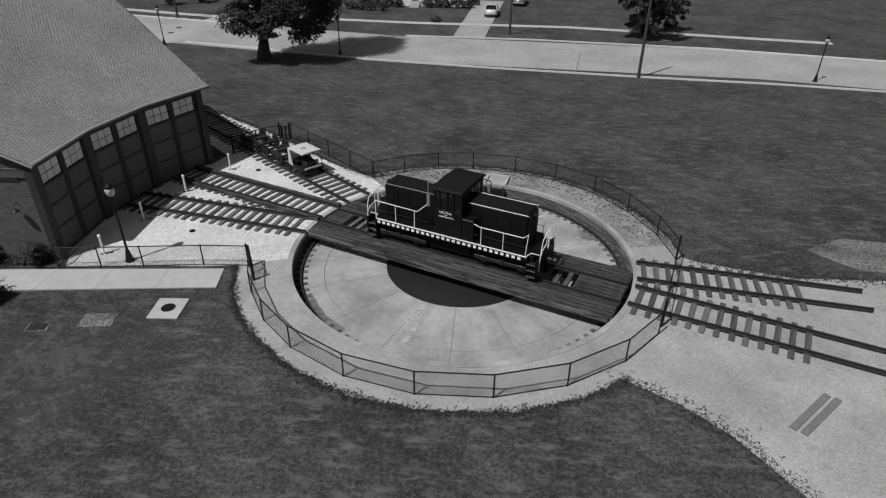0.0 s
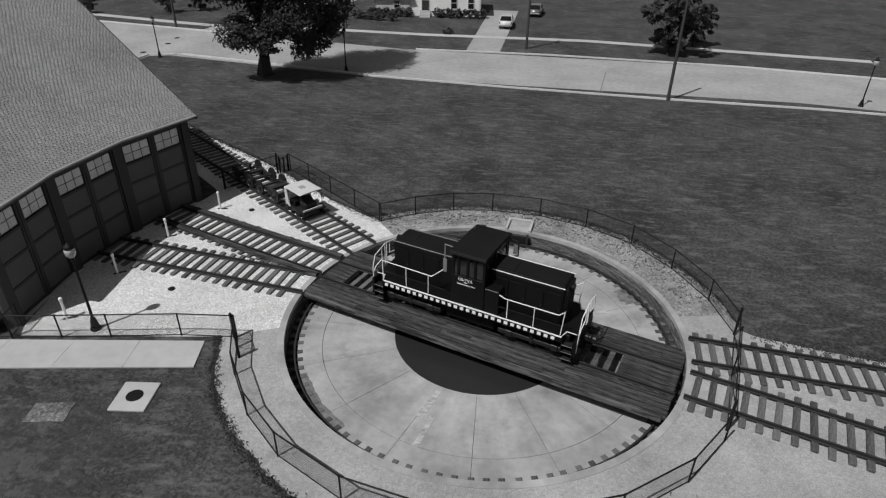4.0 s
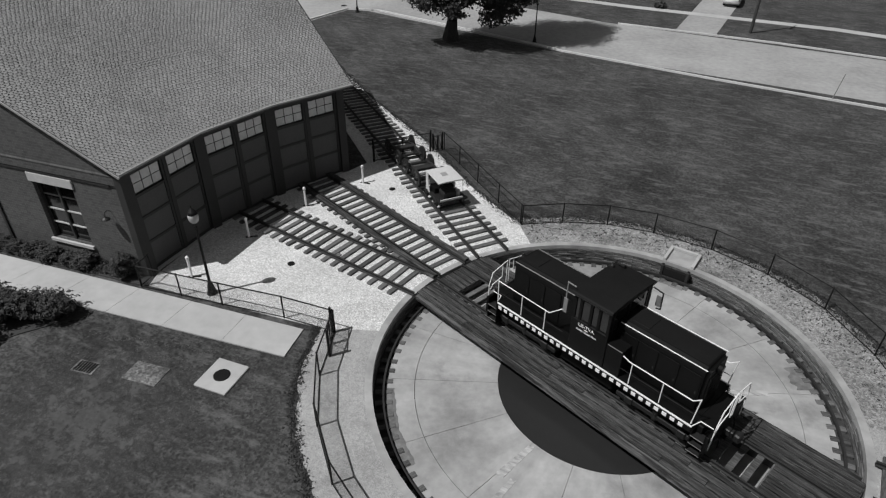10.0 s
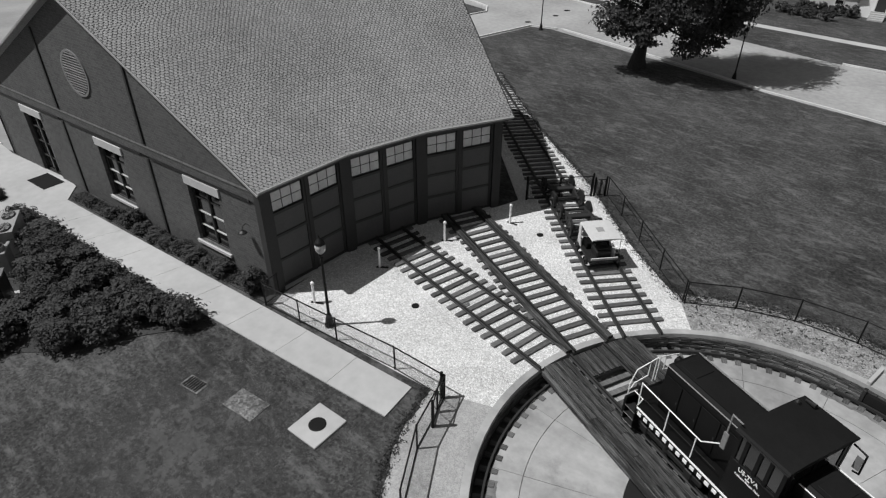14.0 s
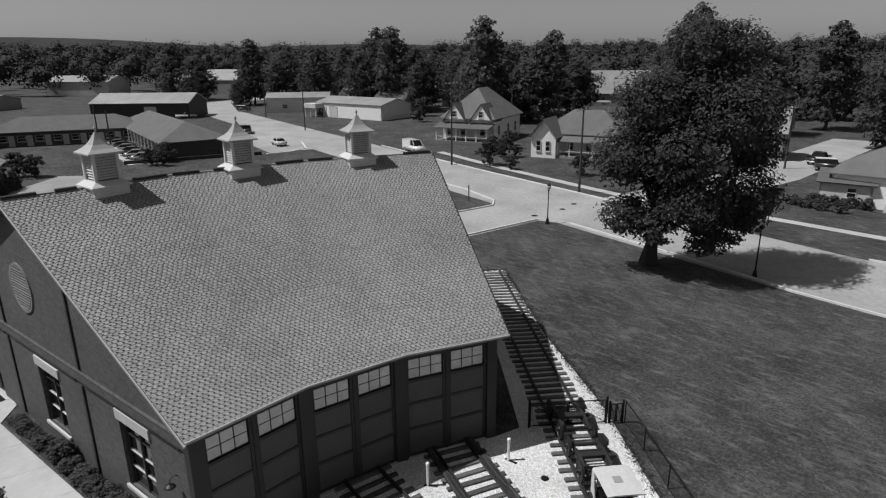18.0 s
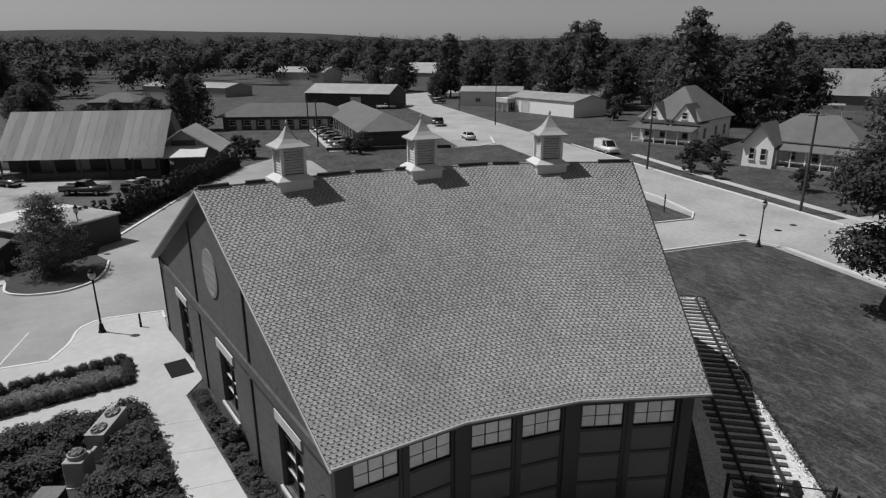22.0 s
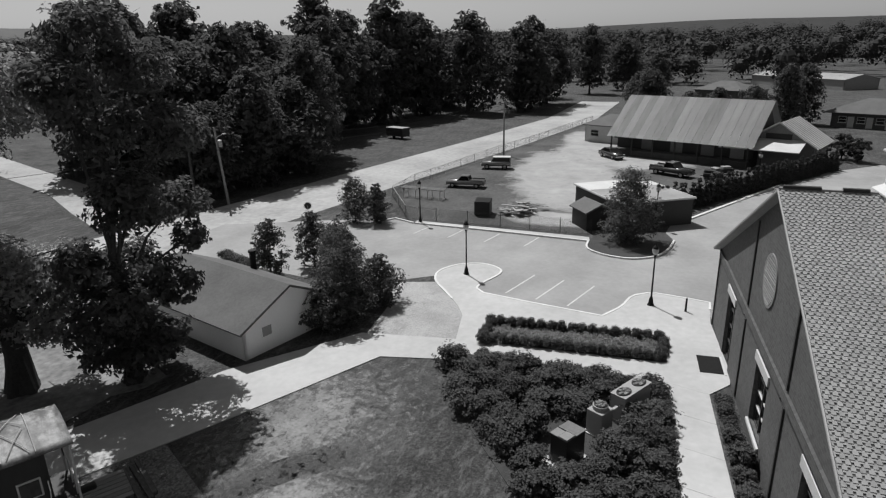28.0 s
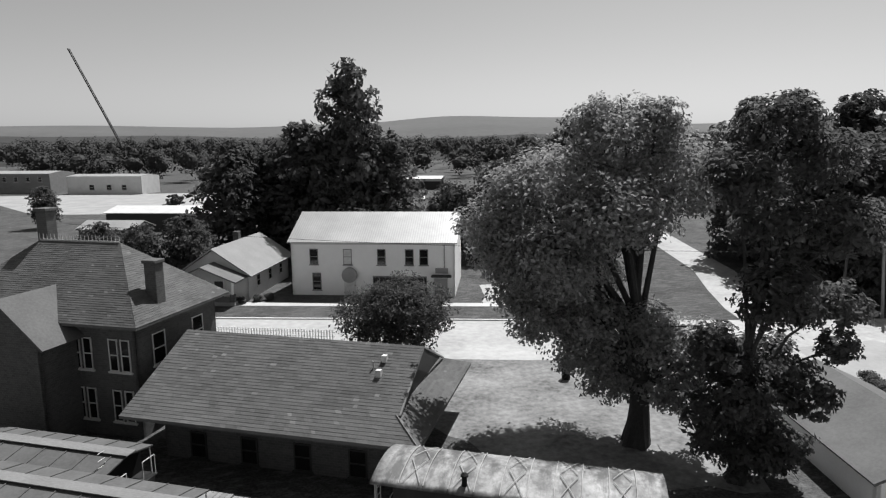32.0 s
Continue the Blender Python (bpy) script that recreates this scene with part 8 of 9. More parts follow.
part("wall", box(-4.4, -4.2, -3.6, 3.6, 0, 2.45), TRIM, FS)
part("wall", box(-4.4, 4.4, 3.6, 3.8, 0, 2.45), TRIM, FS)
part("wall", box(4.2, 4.4, -3.6, 3.6, 0, 2.45), TRIM, FS)
building("garden_shed", -62.6, 12.0, 36, 3.0, 2.6, 1.7, 2.3, "small dark timber shed", "shed", wall=TRIM, roofm=SHINGLE_DARK, over=0.2)
# motel of two low wings
MO = building("motel_wing", -146.0, 58.5, 65, 26, 9, 2.7, 5.3, "long low brick motel wing with a dark hipped roof", "motel", wall=BRICK, hip=True, over=1.2)
for k in range(8):
    window(MO, "s", -11 + 3.1 * k, 0.9, 1.4, 1.2, 26, 9)
    door(MO, "s", -9.6 + 3.1 * k, 0.9, 2.0, 26, 9, OFFWHITE)
MO2 = building("motel_wing", -126.5, 70.0, -11, 40, 9.5, 2.7, 5.6, "low brick motel wing with a hipped roof beside the street", "motel", wall=BRICK, roofm=SHINGLE_DARK, hip=True, over=1.3)
for k in range(11):
    door(MO2, "s", -17 + 3.2 * k, 0.9, 2.0, 40, 9.5, OFFWHITE)
    window(MO2, "s", -15.7 + 3.2 * k, 0.9, 1.2, 1.2, 40, 9.5)
    part("verandah_post", box(-17.6 + 3.2 * k, -17.45 + 3.2 * k, -5.9, -5.75, 0, 2.7), WHITE, MO2)
slab("motel_walk", [(-144, 62), (-106, 54.5), (-106, 57), (-143, 65)], 0.03, CONCRETE, "pale motel pavement", "pavement")
building("long_warehouse", -189.5, 92.5, 43.5, 27.5, 14, 4.2, 6.6, "long dark warehouse with a pale metal roof", "warehouse", wall=TRIM, roofm=TIN, over=0.2, doors=(("s", 3.0, 3.2, 3.2, OFFWHITE),))
building("white_workshop", -171.5, 131.0, 52, 19, 10, 4.3, 5.6, "pale flat workshop with white doors", "workshop", wall=OFFWHITE, roofm=TIN, over=0.2, wins=(("s", -4, 1.2, 1.6, 1.2), ("s", 2, 1.2, 1.6, 1.2)), doors=(("s", 6, 1.0, 2.1, TRIM),))
WG = building("white_garage", -140.5, 131.1, 6, 25, 12, 3.9, 5.3, "long white metal garage with tall doors", "garage", wall=WHITE, roofm=TIN, over=0.3, doors=(("s", -10.0, 3.0, 3.0, OFFWHITE), ("s", -5.6, 3.0, 3.0, OFFWHITE)))
part("canopy_fascia", box(-14.5, -9.6, -9.0, -6.02, 2.5, 3.7, bev=0.02), OFFWHITE, WG)
for x in (-14.2, -12.0, -9.9):
    part("canopy_post", box(x - 0.1, x + 0.1, -8.8, -8.6, 0, 2.5), OFFWHITE, WG)
part("shop_front", box(-12.4, -9.8, -6.08, -6.02, 0.2, 2.4), GLASS, WG)
building("far_warehouse", -332, 122, 40, 30, 18, 6.0, 8.5, "far pale gabled warehouse", "warehouse", wall=OFFWHITE, roofm=TIN, over=0.3)
building("far_warehouse", -300, 168, 30, 38, 22, 6.0, 10.5, "far grey gabled warehouse with a pale roof", "warehouse", wall=WOODGREY, roofm=TIN, over=0.3, doors=(("s", 0, 4, 4, TRIM),))
building("far_warehouse", -272, 58, 35, 44, 14, 3.3, 4.8, "far low store with a pale roof", "warehouse", wall=CONDENSER, roofm=TIN, over=0.3)
building("far_house", -205, 28, 60, 14, 10, 3.0, 5.5, "far dark-roofed brick house", "house", wall=BRICK, hip=True)
building("far_house", -215, 170, 20, 12, 9, 3.2, 6.0, "far white house among trees", "house")
building("far_house", -150, 152, 15, 11, 8, 3.2, 6.0, "far white house among trees", "house", wins=(("s", -3, 1.1, 1.0, 1.2), ("s", 2, 1.1, 1.0, 1.2)))
building("far_house", -176, 158, 15, 10, 8, 3.2, 6.2, "far house with a dark gable", "house", wall=WOODGREY)

building("far_house", -181.0, 168.5, 46, 9, 8, 3.6, 6.0, "far small pale house with a hipped roof", "house", wall=WOODGREY, hip=True, wins=(("s", -2.4, 1.1, 1.2, 1.4), ("s", 2.4, 1.1, 1.2, 1.4)))
building("far_house", -172.5, 181.5, 46, 17, 9, 3.4, 7.4, "far low house with a long dark roof among trees", "house", wall=OFFWHITE, wins=(("s", -5, 1.1, 1.4, 1.4), ("s", 0, 1.1, 1.4, 1.4), ("s", 5, 1.1, 1.4, 1.4)))
building("far_house", -148.0, 177.0, 40, 7.5, 8, 3.6, 6.4, "far little white house with a grey roof", "house", wall=OFFWHITE, hip=True, wins=(("s", 1.6, 1.1, 1.0, 1.3),))
building("big_gabled_house", -105.0, 211.0, 30, 18, 12, 4.4, 11.0, "far large house with a steep grey roof among trees", "house", wall=WOODGREY, roofm=SHINGLE, wins=(("s", -5, 1.2, 1.2, 1.6), ("s", 3, 1.2, 1.2, 1.6)))
CP = thing("carport", pose(-97.0, 179.0, 0, 0, 0, 30), "open carport with a flat pale roof on thin posts", "carport")
part("roof", box(-5.8, 5.8, -3.0, 3.0, 3.15, 3.45, bev=0.03), TIN, CP)
for x in (-5.2, 0.0, 5.2):
    for y in (-2.7, 2.7):
        part("post", box(x - 0.08, x + 0.08, y - 0.08, y + 0.08, 0, 3.15), WHITE, CP)

# Victorian house with porch
HA = thing("gabled_house", pose(-85.4, 117.5, 0, 0, 0, 17) @ Matrix.Diagonal((1.22, 1.15, 1.05, 1)), "white gabled house with a steep hipped roof and a front porch", "house")
walls(HA, 8.8, 13.0, 4.2, 4.2, WHITE, False)
part("roof", roof_hip(13.0, 8.8, 4.2, 9.6, 0.5), SHINGLE_DARK, HA).matrix_basis = pose(0, 0, 0, 0, 0, 90)
for u in (-2.0, 2.6):
    gp_ = part("front_gable", extrude_x([(-1.7, 4.2), (1.7, 4.2), (0, 6.9)], -0.5, 3.4), WHITE, HA)
    gp_.matrix_basis = pose(u, -6.9, 0, 0, 0, 90)
    for bm in roof_gable(4.4, 3.4, 4.2, 6.9, 0.3, 0.12, 0.0):
        part("gable_roof", bm, SHINGLE_DARK, HA).matrix_basis = pose(u, -5.4, 0.05, 0, 0, 90)
    window(HA, "s", u, 4.6, 0.8, 1.1, 8.8, 14.8)
for u in (-3.2, -0.8, 2.6):
    window(HA, "s", u, 1.2, 0.9, 1.7, 8.8, 13)
for u in (-4.0, 0.5, 4.0):
    window(HA, "e", u, 1.2, 0.9, 1.8, 8.8, 13)
porch(HA, -4.6, 4.4, -9.2, -6.5, 2.7, 6, SHINGLE_DARK)
building("house_outwing", -93.5, 122, 17, 7, 7, 3.4, 6.0, "white wing behind a gabled house", "house wing", wall=OFFWHITE, hip=True)
# low house with a deep porch
HB = building("porch_house", -57.6, 112.2, 15, 14.0, 9.0, 3.6, 7.4, "white house with a long shaded porch and grey roof", wall=WHITE, roofm=SHINGLE_DARK, hip=True, over=0.5)
hb2 = part("front_gable", extrude_x([(-2.1, 0), (2.1, 0), (2.1, 3.6), (0, 6.2), (-2.1, 3.6)], -1.0, 4.0), WHITE, HB)
hb2.matrix_basis = pose(-5.2, -6.6, 0, 0, 0, 90)
for bm in roof_gable(6.0, 4.2, 3.6, 6.2, 0.3, 0.12, 0.2):
    part("gable_roof", bm, SHINGLE_DARK, HB).matrix_basis = pose(-5.2, -5.0, 0.03, 0, 0, 90)
for u in (-6.0, -4.4):
    window(HB, "s", u, 1.1, 0.8, 1.7, 14, 15.3)
for u in (-1.5, 1.5, 4.5):
    window(HB, "s", u, 1.1, 0.9, 1.6, 14, 9)
porch(HB, -3.0, 6.9, -7.2, -4.5, 2.7, 6, SHINGLE_DARK)
building("shingled_house", -37.0, 128, 10, 12, 9, 4.5, 8.0, "pale gabled house beside a side street", "house", wall=WOODGREY, roofm=SHINGLE, wins=(("s", -3, 1.2, 1, 1.5), ("s", 3, 1.2, 1, 1.5)))
building("shingled_house", -49, 138, 20, 13, 9, 4.2, 8.5, "grey house with a steep shingle roof", "house", wall=WOODGREY, roofm=SHINGLE, wins=(("s", -3, 1.2, 1, 1.5), ("s", 3, 1.2, 1, 1.5)))
building("low_shed", -16.5, 99.5, 8, 5, 5, 2.6, 3.6, "small pale shed behind a hedge", "shed", wall=OFFWHITE, wins=(("s", 0.6, 1.0, 0.9, 1.1),))
NH = building("street_house", -11.0, 102.2, 3, 14, 9, 3.4, 6.5, "white house behind clipped hedges across the street", wall=WHITE, hip=True, wins=(("s", -5, 1.0, 1.2, 1.4), ("s", 3.2, 1.0, 0.9, 1.6), ("s", 5.6, 1.0, 0.9, 1.6)), doors=(("s", -0.8, 1.0, 2.1, TRIM),))
for k in range(5):
    part("step", box(-1.6, -0.1, -4.7 - 0.32 * k, -4.5 - 0.32 * (k - 1), 0, 0.75 - 0.15 * k), CONCRETE, NH)
box_hedge = shrub(-18.6, 96.4, 0.95, 1.25, 55, "clipped dark box hedge bush", count=700, size=0.12, group="front hedge")
for k in range(1, 11):
    x = -18.6 + 1.5 * k
    if not -13.4 < x < -10.4:
        copy_thing(box_hedge, spread(0, x, 96.4 + 0.08 * k, 1.0, 40 * k))
for x, y in ((-20.5, 94.3), (-19.0, 93.6), (-17.4, 93.3), (-15.6, 93.2)):
    copy_thing(box_hedge, spread(0, x, y, 0.9, 10 * x))
shrub(-7.3, 86.0, 0.8, 0.8, 56, "low ragged flower clump on a verge", count=400, size=0.14)
# far side of the south view
building("white_parapet_block", 62.0, -243, -20, 30, 12, 6.5, 7.2, "far white parapet building", "building", wall=OFFWHITE, roofm=TIN, over=0.0, wins=(("n", -8, 1.5, 2, 2), ("n", -2, 1.5, 2, 2), ("n", 5, 1.5, 2, 2)))
building("brick_block", 104, -262, -20, 44, 14, 7.5, 8.4, "far brick block with pale windows", "building", wall=WOODGREY, roofm=TIN, over=0.0, wins=tuple(("n", -18 + 5 * k, 4.5, 1.6, 1.8) for k in range(8)))
building("low_tin_block", 18.0, -120, 161, 27, 9, 3.6, 4.6, "long low block with a bright metal roof", "building", wall=TRIM, roofm=OFFWHITE, over=0.4)
building("low_tin_block", 25.5, -101, 161, 10, 6, 2.8, 3.9, "small shed with a rusty striped tin roof", "shed", wall=BRICK, roofm=TIN, over=0.4)
SR = building("roadside_store", -54, -226, -20, 18, 12, 4.2, 5.0, "far white roadside store with a flat canopy", "store", wall=TRIM, roofm=OFFWHITE, over=0.8)
part("fascia", box(-9.5, 9.5, 6.2, 6.8, 3.3, 4.3), OFFWHITE, SR)
for k in range(5):
    part("sign_bar", box(-3.5 + 1.5 * k, -2.6 + 1.5 * k, 6.8, 6.86, 3.6, 4.0), TRIM, SR)
slab("far_lot", [(110, -240), (60, -160), (14, -150), (-4, -180), (30, -232)], 0.01, LOT, "far pale paved lot", "parking lot")
cr = thing("crane_boom", pose(95, -430, 0, 0, 0, 0), "far slanting lattice crane boom against the sky", "crane")
for dx, dy in ((0, 0), (1.2, 0), (0.6, 1.0)):
    part("chord", bar((dx, dy, 0), (52 + dx, -60 + dy, 88), 0.35, 5), STEEL, cr)
for k in range(24):
    f = k / 24
    part("lacing", bar((52 * f + (1.2 if k % 2 else 0), -60 * f, 88 * f), (52 * (f + 0.04) + (0 if k % 2 else 1.2), -60 * (f + 0.04), 88 * (f + 0.04)), 0.15, 4), STEEL, cr)
for x, y in ((150, -330), (160, -332)):
    ms = thing("mast", pose(x, y, 0), "far thin steel mast", "mast", "far masts")
    part("mast_pole", lathe([(0.5, 0), (0.3, 44)], 6), STEEL, ms)
pk = thing("picket_fence", pose(2.8, -37.6, 0, 0, 0, 159.5), "white picket fence along the street", "fence")
for z in (0.35, 0.75):
    part("fence_rail", box(0, 12, -0.02, 0.02, z, z + 0.06), WHITE, pk)
pc = part("picket", prism([(-0.05, -0.02), (0.05, -0.02), (0.05, 0.02), (-0.05, 0.02)], 0, 0.98), WHITE, pk)
for k in range(1, 48):
    again(pc, pose(k * 0.25, 0.03, 0), pk)

# ---- the south tracks, wagons and caboose ----
RD = Vector((0.888, -0.46)).normalized()
RN = Vector((0.46, 0.888)).normalized()
CAB = Vector((-13.39, -2.31))


def on_line(s, off=0.0):
    p = CAB + RD * s + RN * off
    return (p.x, p.y)


CINDER = mat("grey_ballast_stone", 0.13, 0.95, 0.5, 0.6, 8.0, 0.7, 0.7)
add_pattern(CINDER, "stones", 18.0, 0.5)
slab("track_bed", [on_line(-9, -2.2), on_line(-9, 6.2), on_line(45, 6.2), on_line(45, -2.2)], 0.015, CHIPS, "dark cindery ground under the yard tracks", "track bed")
slab("pale_ballast", [on_line(5.6, 1.5), on_line(5.2, 2.4), on_line(20, 2.4), on_line(20, 1.5)], 0.03, CINDER, "grey stone ballast between two tracks", "gravel")
track(on_line(-6.4), on_line(42), "rusty track with half-buried ties under the caboose", spacing=0.6)
track(on_line(-8.0, 3.65), on_line(42, 3.65), "rusty yard track on dark weathered ties", spacing=0.6)
board = {}
for row, (o0, o1, z) in enumerate(((-0.66, 0.66, 0.16), (-1.75, -0.86, 0.19))):
    deck = thing("plank_crossing" if row == 0 else "plank_platform", pose(*on_line(5.6), 0, 0, 0, -27.4), "weathered grey planks laid between the rails" if row == 0 else "weathered plank platform along the rail", "planking", "", "structure")
    for k in range(40):
        x = 0.14 + 0.27 * k
        raised = row == 1 and k % 13 in (3, 4, 5, 6, 7)
        m = pose(x, (o0 + o1) / 2, z + random.uniform(-0.008, 0.008) + (0.07 if raised else 0), 0, random.uniform(-1, 1), random.uniform(-1, 1))
        if row not in board:
            h = (o1 - o0) / 2
            board[row] = part("plank", box(-0.125, 0.125, -h, h, -0.06, 0.06, bev=0.01), WOODGREY, deck)
            board[row].matrix_basis = m
        else:
            again(board[row], m, deck)


STRAP = mat("dull_strap_paint", 0.36, 0.7, 1.5, 0.3, 9.0, 0.3, 0.05)


def caboose():
    t = thing("caboose", pose(CAB.x, CAB.y, 0, 0, 0, -27.4), "dark bay-window caboose with a peeling pale roof, standing on rails", "caboose")
    B, R, W = 4.5, 5.35, 1.42
    body = part("body", box(-B, B, -W, W, 1.05, 3.86, bev=0.02), CAB_RED, t)
    part("underframe", box(-5.3, 5.3, -1.15, 1.15, 0.85, 1.05, bev=0.02), STEEL, t)
    for s in (-1, 1):
        x0, x1 = sorted((s * B, s * 5.3))
        part("platform", box(x0, x1, -W, W, 1.0, 1.08, bev=0.01), STEEL, t)
        part("end_rail", pipe([(s * 5.25, -1.35, 1.08), (s * 5.25, -1.35, 2.1), (s * 5.25, -0.4, 2.1), (s * 5.25, -0.4, 1.08)], 0.022), OFFWHITE, t)
        part("end_rail", pipe([(s * 5.25, 1.35, 1.08), (s * 5.25, 1.35, 2.1), (s * 5.25, 0.4, 2.1), (s * 5.25, 0.4, 1.08)], 0.022), OFFWHITE, t)
        part("end_door", box(*sorted((s * (B + 0.005), s * (B + 0.05))), -0.4, 0.4, 1.1, 3.0), CAB_RED, t, "door in the end wall")
        ladder = part("ladder", bar((s * 5.28, 0.62, 1.1), (s * 5.28, 0.62, 3.9), 0.022), OFFWHITE, t, "roof ladder with pale rungs")
        part("ladder_rail", bar((s * 5.28, 1.02, 1.1), (s * 5.28, 1.02, 3.9), 0.022), OFFWHITE, ladder)
        for k in range(8):
            part("rung", bar((s * 5.28, 0.62, 1.3 + 0.33 * k), (s * 5.28, 1.02, 1.3 + 0.33 * k), 0.016), OFFWHITE, ladder)
        wh = part("brake_wheel", lathe([(0.2, -0.015), (0.24, 0), (0.2, 0.015)], 16), STEEL, t)
        wh.matrix_basis = pose(s * 5.2, -0.9, 2.25, 0, 90, 0)
        for y in (-1, 1):
            part("corner_post", bar((s * 5.22, y * 1.36, 1.05), (s * 5.22, y * 1.36, 3.88), 0.03), OFFWHITE, t)
            grab = []
            for k in range(7):
                a = radians(90 * k / 6)
                grab.append((s * (4.42 - 0.75 * (1 - math.cos(a))), y * 1.47, 2.3 - 1.1 * math.sin(a)))
            part("grab_iron", pipe([(s * 4.42, y * 1.47, 2.7)] + grab, 0.018), WHITE, t)
            for k in range(3):
                part("step", box(*sorted((s * 4.62, s * 5.2)), *sorted((y * 1.1, y * 1.4)), 0.35 + 0.24 * k, 0.38 + 0.24 * k), STEEL, t)
        truck = part("truck", box(s * 3.5 - 1.15, s * 3.5 + 1.15, -1.05, 1.05, 0.45, 0.78, bev=0.06), STEEL, t)
        for dx in (-0.82, 0.82):
            for y in (-0.76, 0.76):
                wheel(truck, s * 3.5 + dx, y, 0.42, 0.275 + 0.42)
        part("coupler", box(*sorted((s * 5.3, s * 5.9)), -0.12, 0.12, 0.75, 1.0, bev=0.04), STEEL, t)
    # arched roof
    prof = []
    for k in range(13):
        y = -1.6 + 3.2 * k / 12
        prof.append((y, 3.84 + 0.3 * (1 - (y / 1.6) ** 2)))
    bm = bmesh.new()
    n = 24
    rows = [[bm.verts.new((-R + 2 * R * i / n, y, z)) for y, z in prof] for i in range(n + 1)]
    for a, b in zip(rows, rows[1:]):
        for i in range(12):
            bm.faces.new((a[i], b[i], b[i + 1], a[i + 1]))
    bmesh.ops.recalc_face_normals(bm, faces=bm.faces)
    bmesh.ops.solidify(bm, geom=bm.faces[:], thickness=0.07)
    roof_ = part("roof", bm, CAB_ROOF, t, "arched roof with peeling pale paint", True)

    def arch(y):
        return 3.88 + 0.3 * (1 - (y / 1.6) ** 2)

    for k in range(10):
        x = -4.3 + 0.95 * k
        pts = [(x, y, arch(y) + 0.02) for y in (-1.5, -1.0, -0.5, 0, 0.5, 1.0, 1.5)]
        part("roof_seam", pipe(pts, 0.018, 5), STRAP, roof_)
        if k % 2 == 0 and k < 9:
            for a, b in ((0.15, 0.8), (0.8, 0.15)):
                pts = [(x + a + (b - a) * i / 6, 0.1 + 1.3 * i / 6, arch(0.1 + 1.3 * i / 6) + 0.03) for i in range(7)]
                part("roof_lacing", pipe(pts, 0.016, 5), STRAP, roof_)
                pts = [(x + a + (b - a) * i / 6, -0.1 - 1.3 * i / 6, arch(0.1 + 1.3 * i / 6) + 0.03) for i in range(7)]
                part("roof_lacing", pipe(pts, 0.016, 5), STRAP, roof_)
    part("smoke_jack", lathe([(0.13, 3.9), (0.11, 4.0), (0.09, 4.3), (0.15, 4.32), (0.15, 4.38), (0.04, 4.46)], 12, at=(1.8, 1.15, 0)), IRON, t)
    # bay windows and side windows on both sides
    for y in (-1, 1):
        pl = [(1.05, y * W), (0.78, y * (W + 0.34)), (-0.62, y * (W + 0.34)), (-0.9, y * W)]
        bay = part("bay", prism(pl, 1.2, 3.55), CAB_RED, t, "projecting side bay with three windows")
        part("bay_hood", prism([(1.1, y * W), (0.85, y * (W + 0.42)), (-0.68, y * (W + 0.42)), (-0.95, y * W)], 3.55, 3.63), ROOF_BLACK, bay)

        def pane(x0, x1, z0, z1, yy, rz=0.0, cx=0.0):
            fr = part("window_frame", box(x0 - 0.06, x1 + 0.06, -0.03, 0.03, z0 - 0.06, z1 + 0.06, bev=0.01), OFFWHITE, t)
            g = part("pane", box(x0, x1, -0.045, 0.045, z0, z1), GLASS, fr)
            fr.matrix_basis = pose(cx, yy, 0, 0, 0, rz)

        pane(-0.27, 0.27, 2.38, 2.96, y * (W + 0.345), 0, 0.0)
        pane(-0.11, 0.11, 2.2, 3.0, y * (W + 0.175), -y * 51.5, 0.92)
        pane(-0.11, 0.11, 2.2, 3.0, y * (W + 0.175), y * 50.5, -0.765)
        pane(-0.29, 0.29, 2.29, 2.88, y * (W + 0.005), 0, 3.95)
        pane(-0.29, 0.29, 2.29, 2.88, y * (W + 0.005), 0, -3.9)
    for k, word in enumerate(("TUSCUMBIA", "RAILWAY", "COMPANY")):
        letters(word, 0.262, WHITE, t, pose(2.36, W + 0.012, 3.12 - 0.29 * k, 90, 0, 180), "white block lettering")
    disc = part("emblem", lathe([(0.27, 0), (0.27, 0.012)], 28), OFFWHITE, t, "pale round emblem")
    disc.matrix_basis = pose(0.0, W + 0.342, 2.02, -90, 0, 0)
    ring_ = part("emblem_bar", box(-0.16, 0.16, -0.05, 0.05, 0.012, 0.02), CAB_RED, disc)
    part("emblem_bar", box(-0.05, 0.05, 0.05, 0.16, 0.012, 0.02), CAB_RED, disc)
    part("number_bar", box(-3.72, -3.4, W + 0.004, W + 0.012, 2.0, 2.15), CONDENSER, t, "pale bar of marking")
    part("number_bar", box(-3.3, -2.92, W + 0.004, W + 0.012, 2.0, 2.15), CONDENSER, t, "pale bar of marking")
    part("patch", box(-2.75, -2.55, W + 0.003, W + 0.008, 2.5, 2.95), CONDENSER, t)
    return t


caboose()


WAGON_ROOF = mat("dusty_wagon_roof", 0.085, 0.8, 0.6, 0.4, 7.0, 0.3, 0.1)


def wagon(s, off, length, dz):
    t = thing("goods_wagon", pose(*on_line(s, off), 0, 0, 0, -27.4), "dark covered goods wagon with an end ladder and pale roof boards", "wagon", "goods wagons")
    part("body", box(0.9, length, -1.4, 1.4, 1.05, 3.2 + dz, bev=0.02), ROOF_BLACK, t)
    part("underframe", box(0, length, -1.2, 1.2, 0.8, 1.05, bev=0.02), STEEL, t)
    for y in (-1, 1):
        prof = [(0, 3.5 + dz), (y * 1.5, 3.2 + dz), (y * 1.5, 3.26 + dz), (0, 3.57 + dz)]
        part("roof", extrude_x(prof, 0.25, length + 0.1), WAGON_ROOF, t)
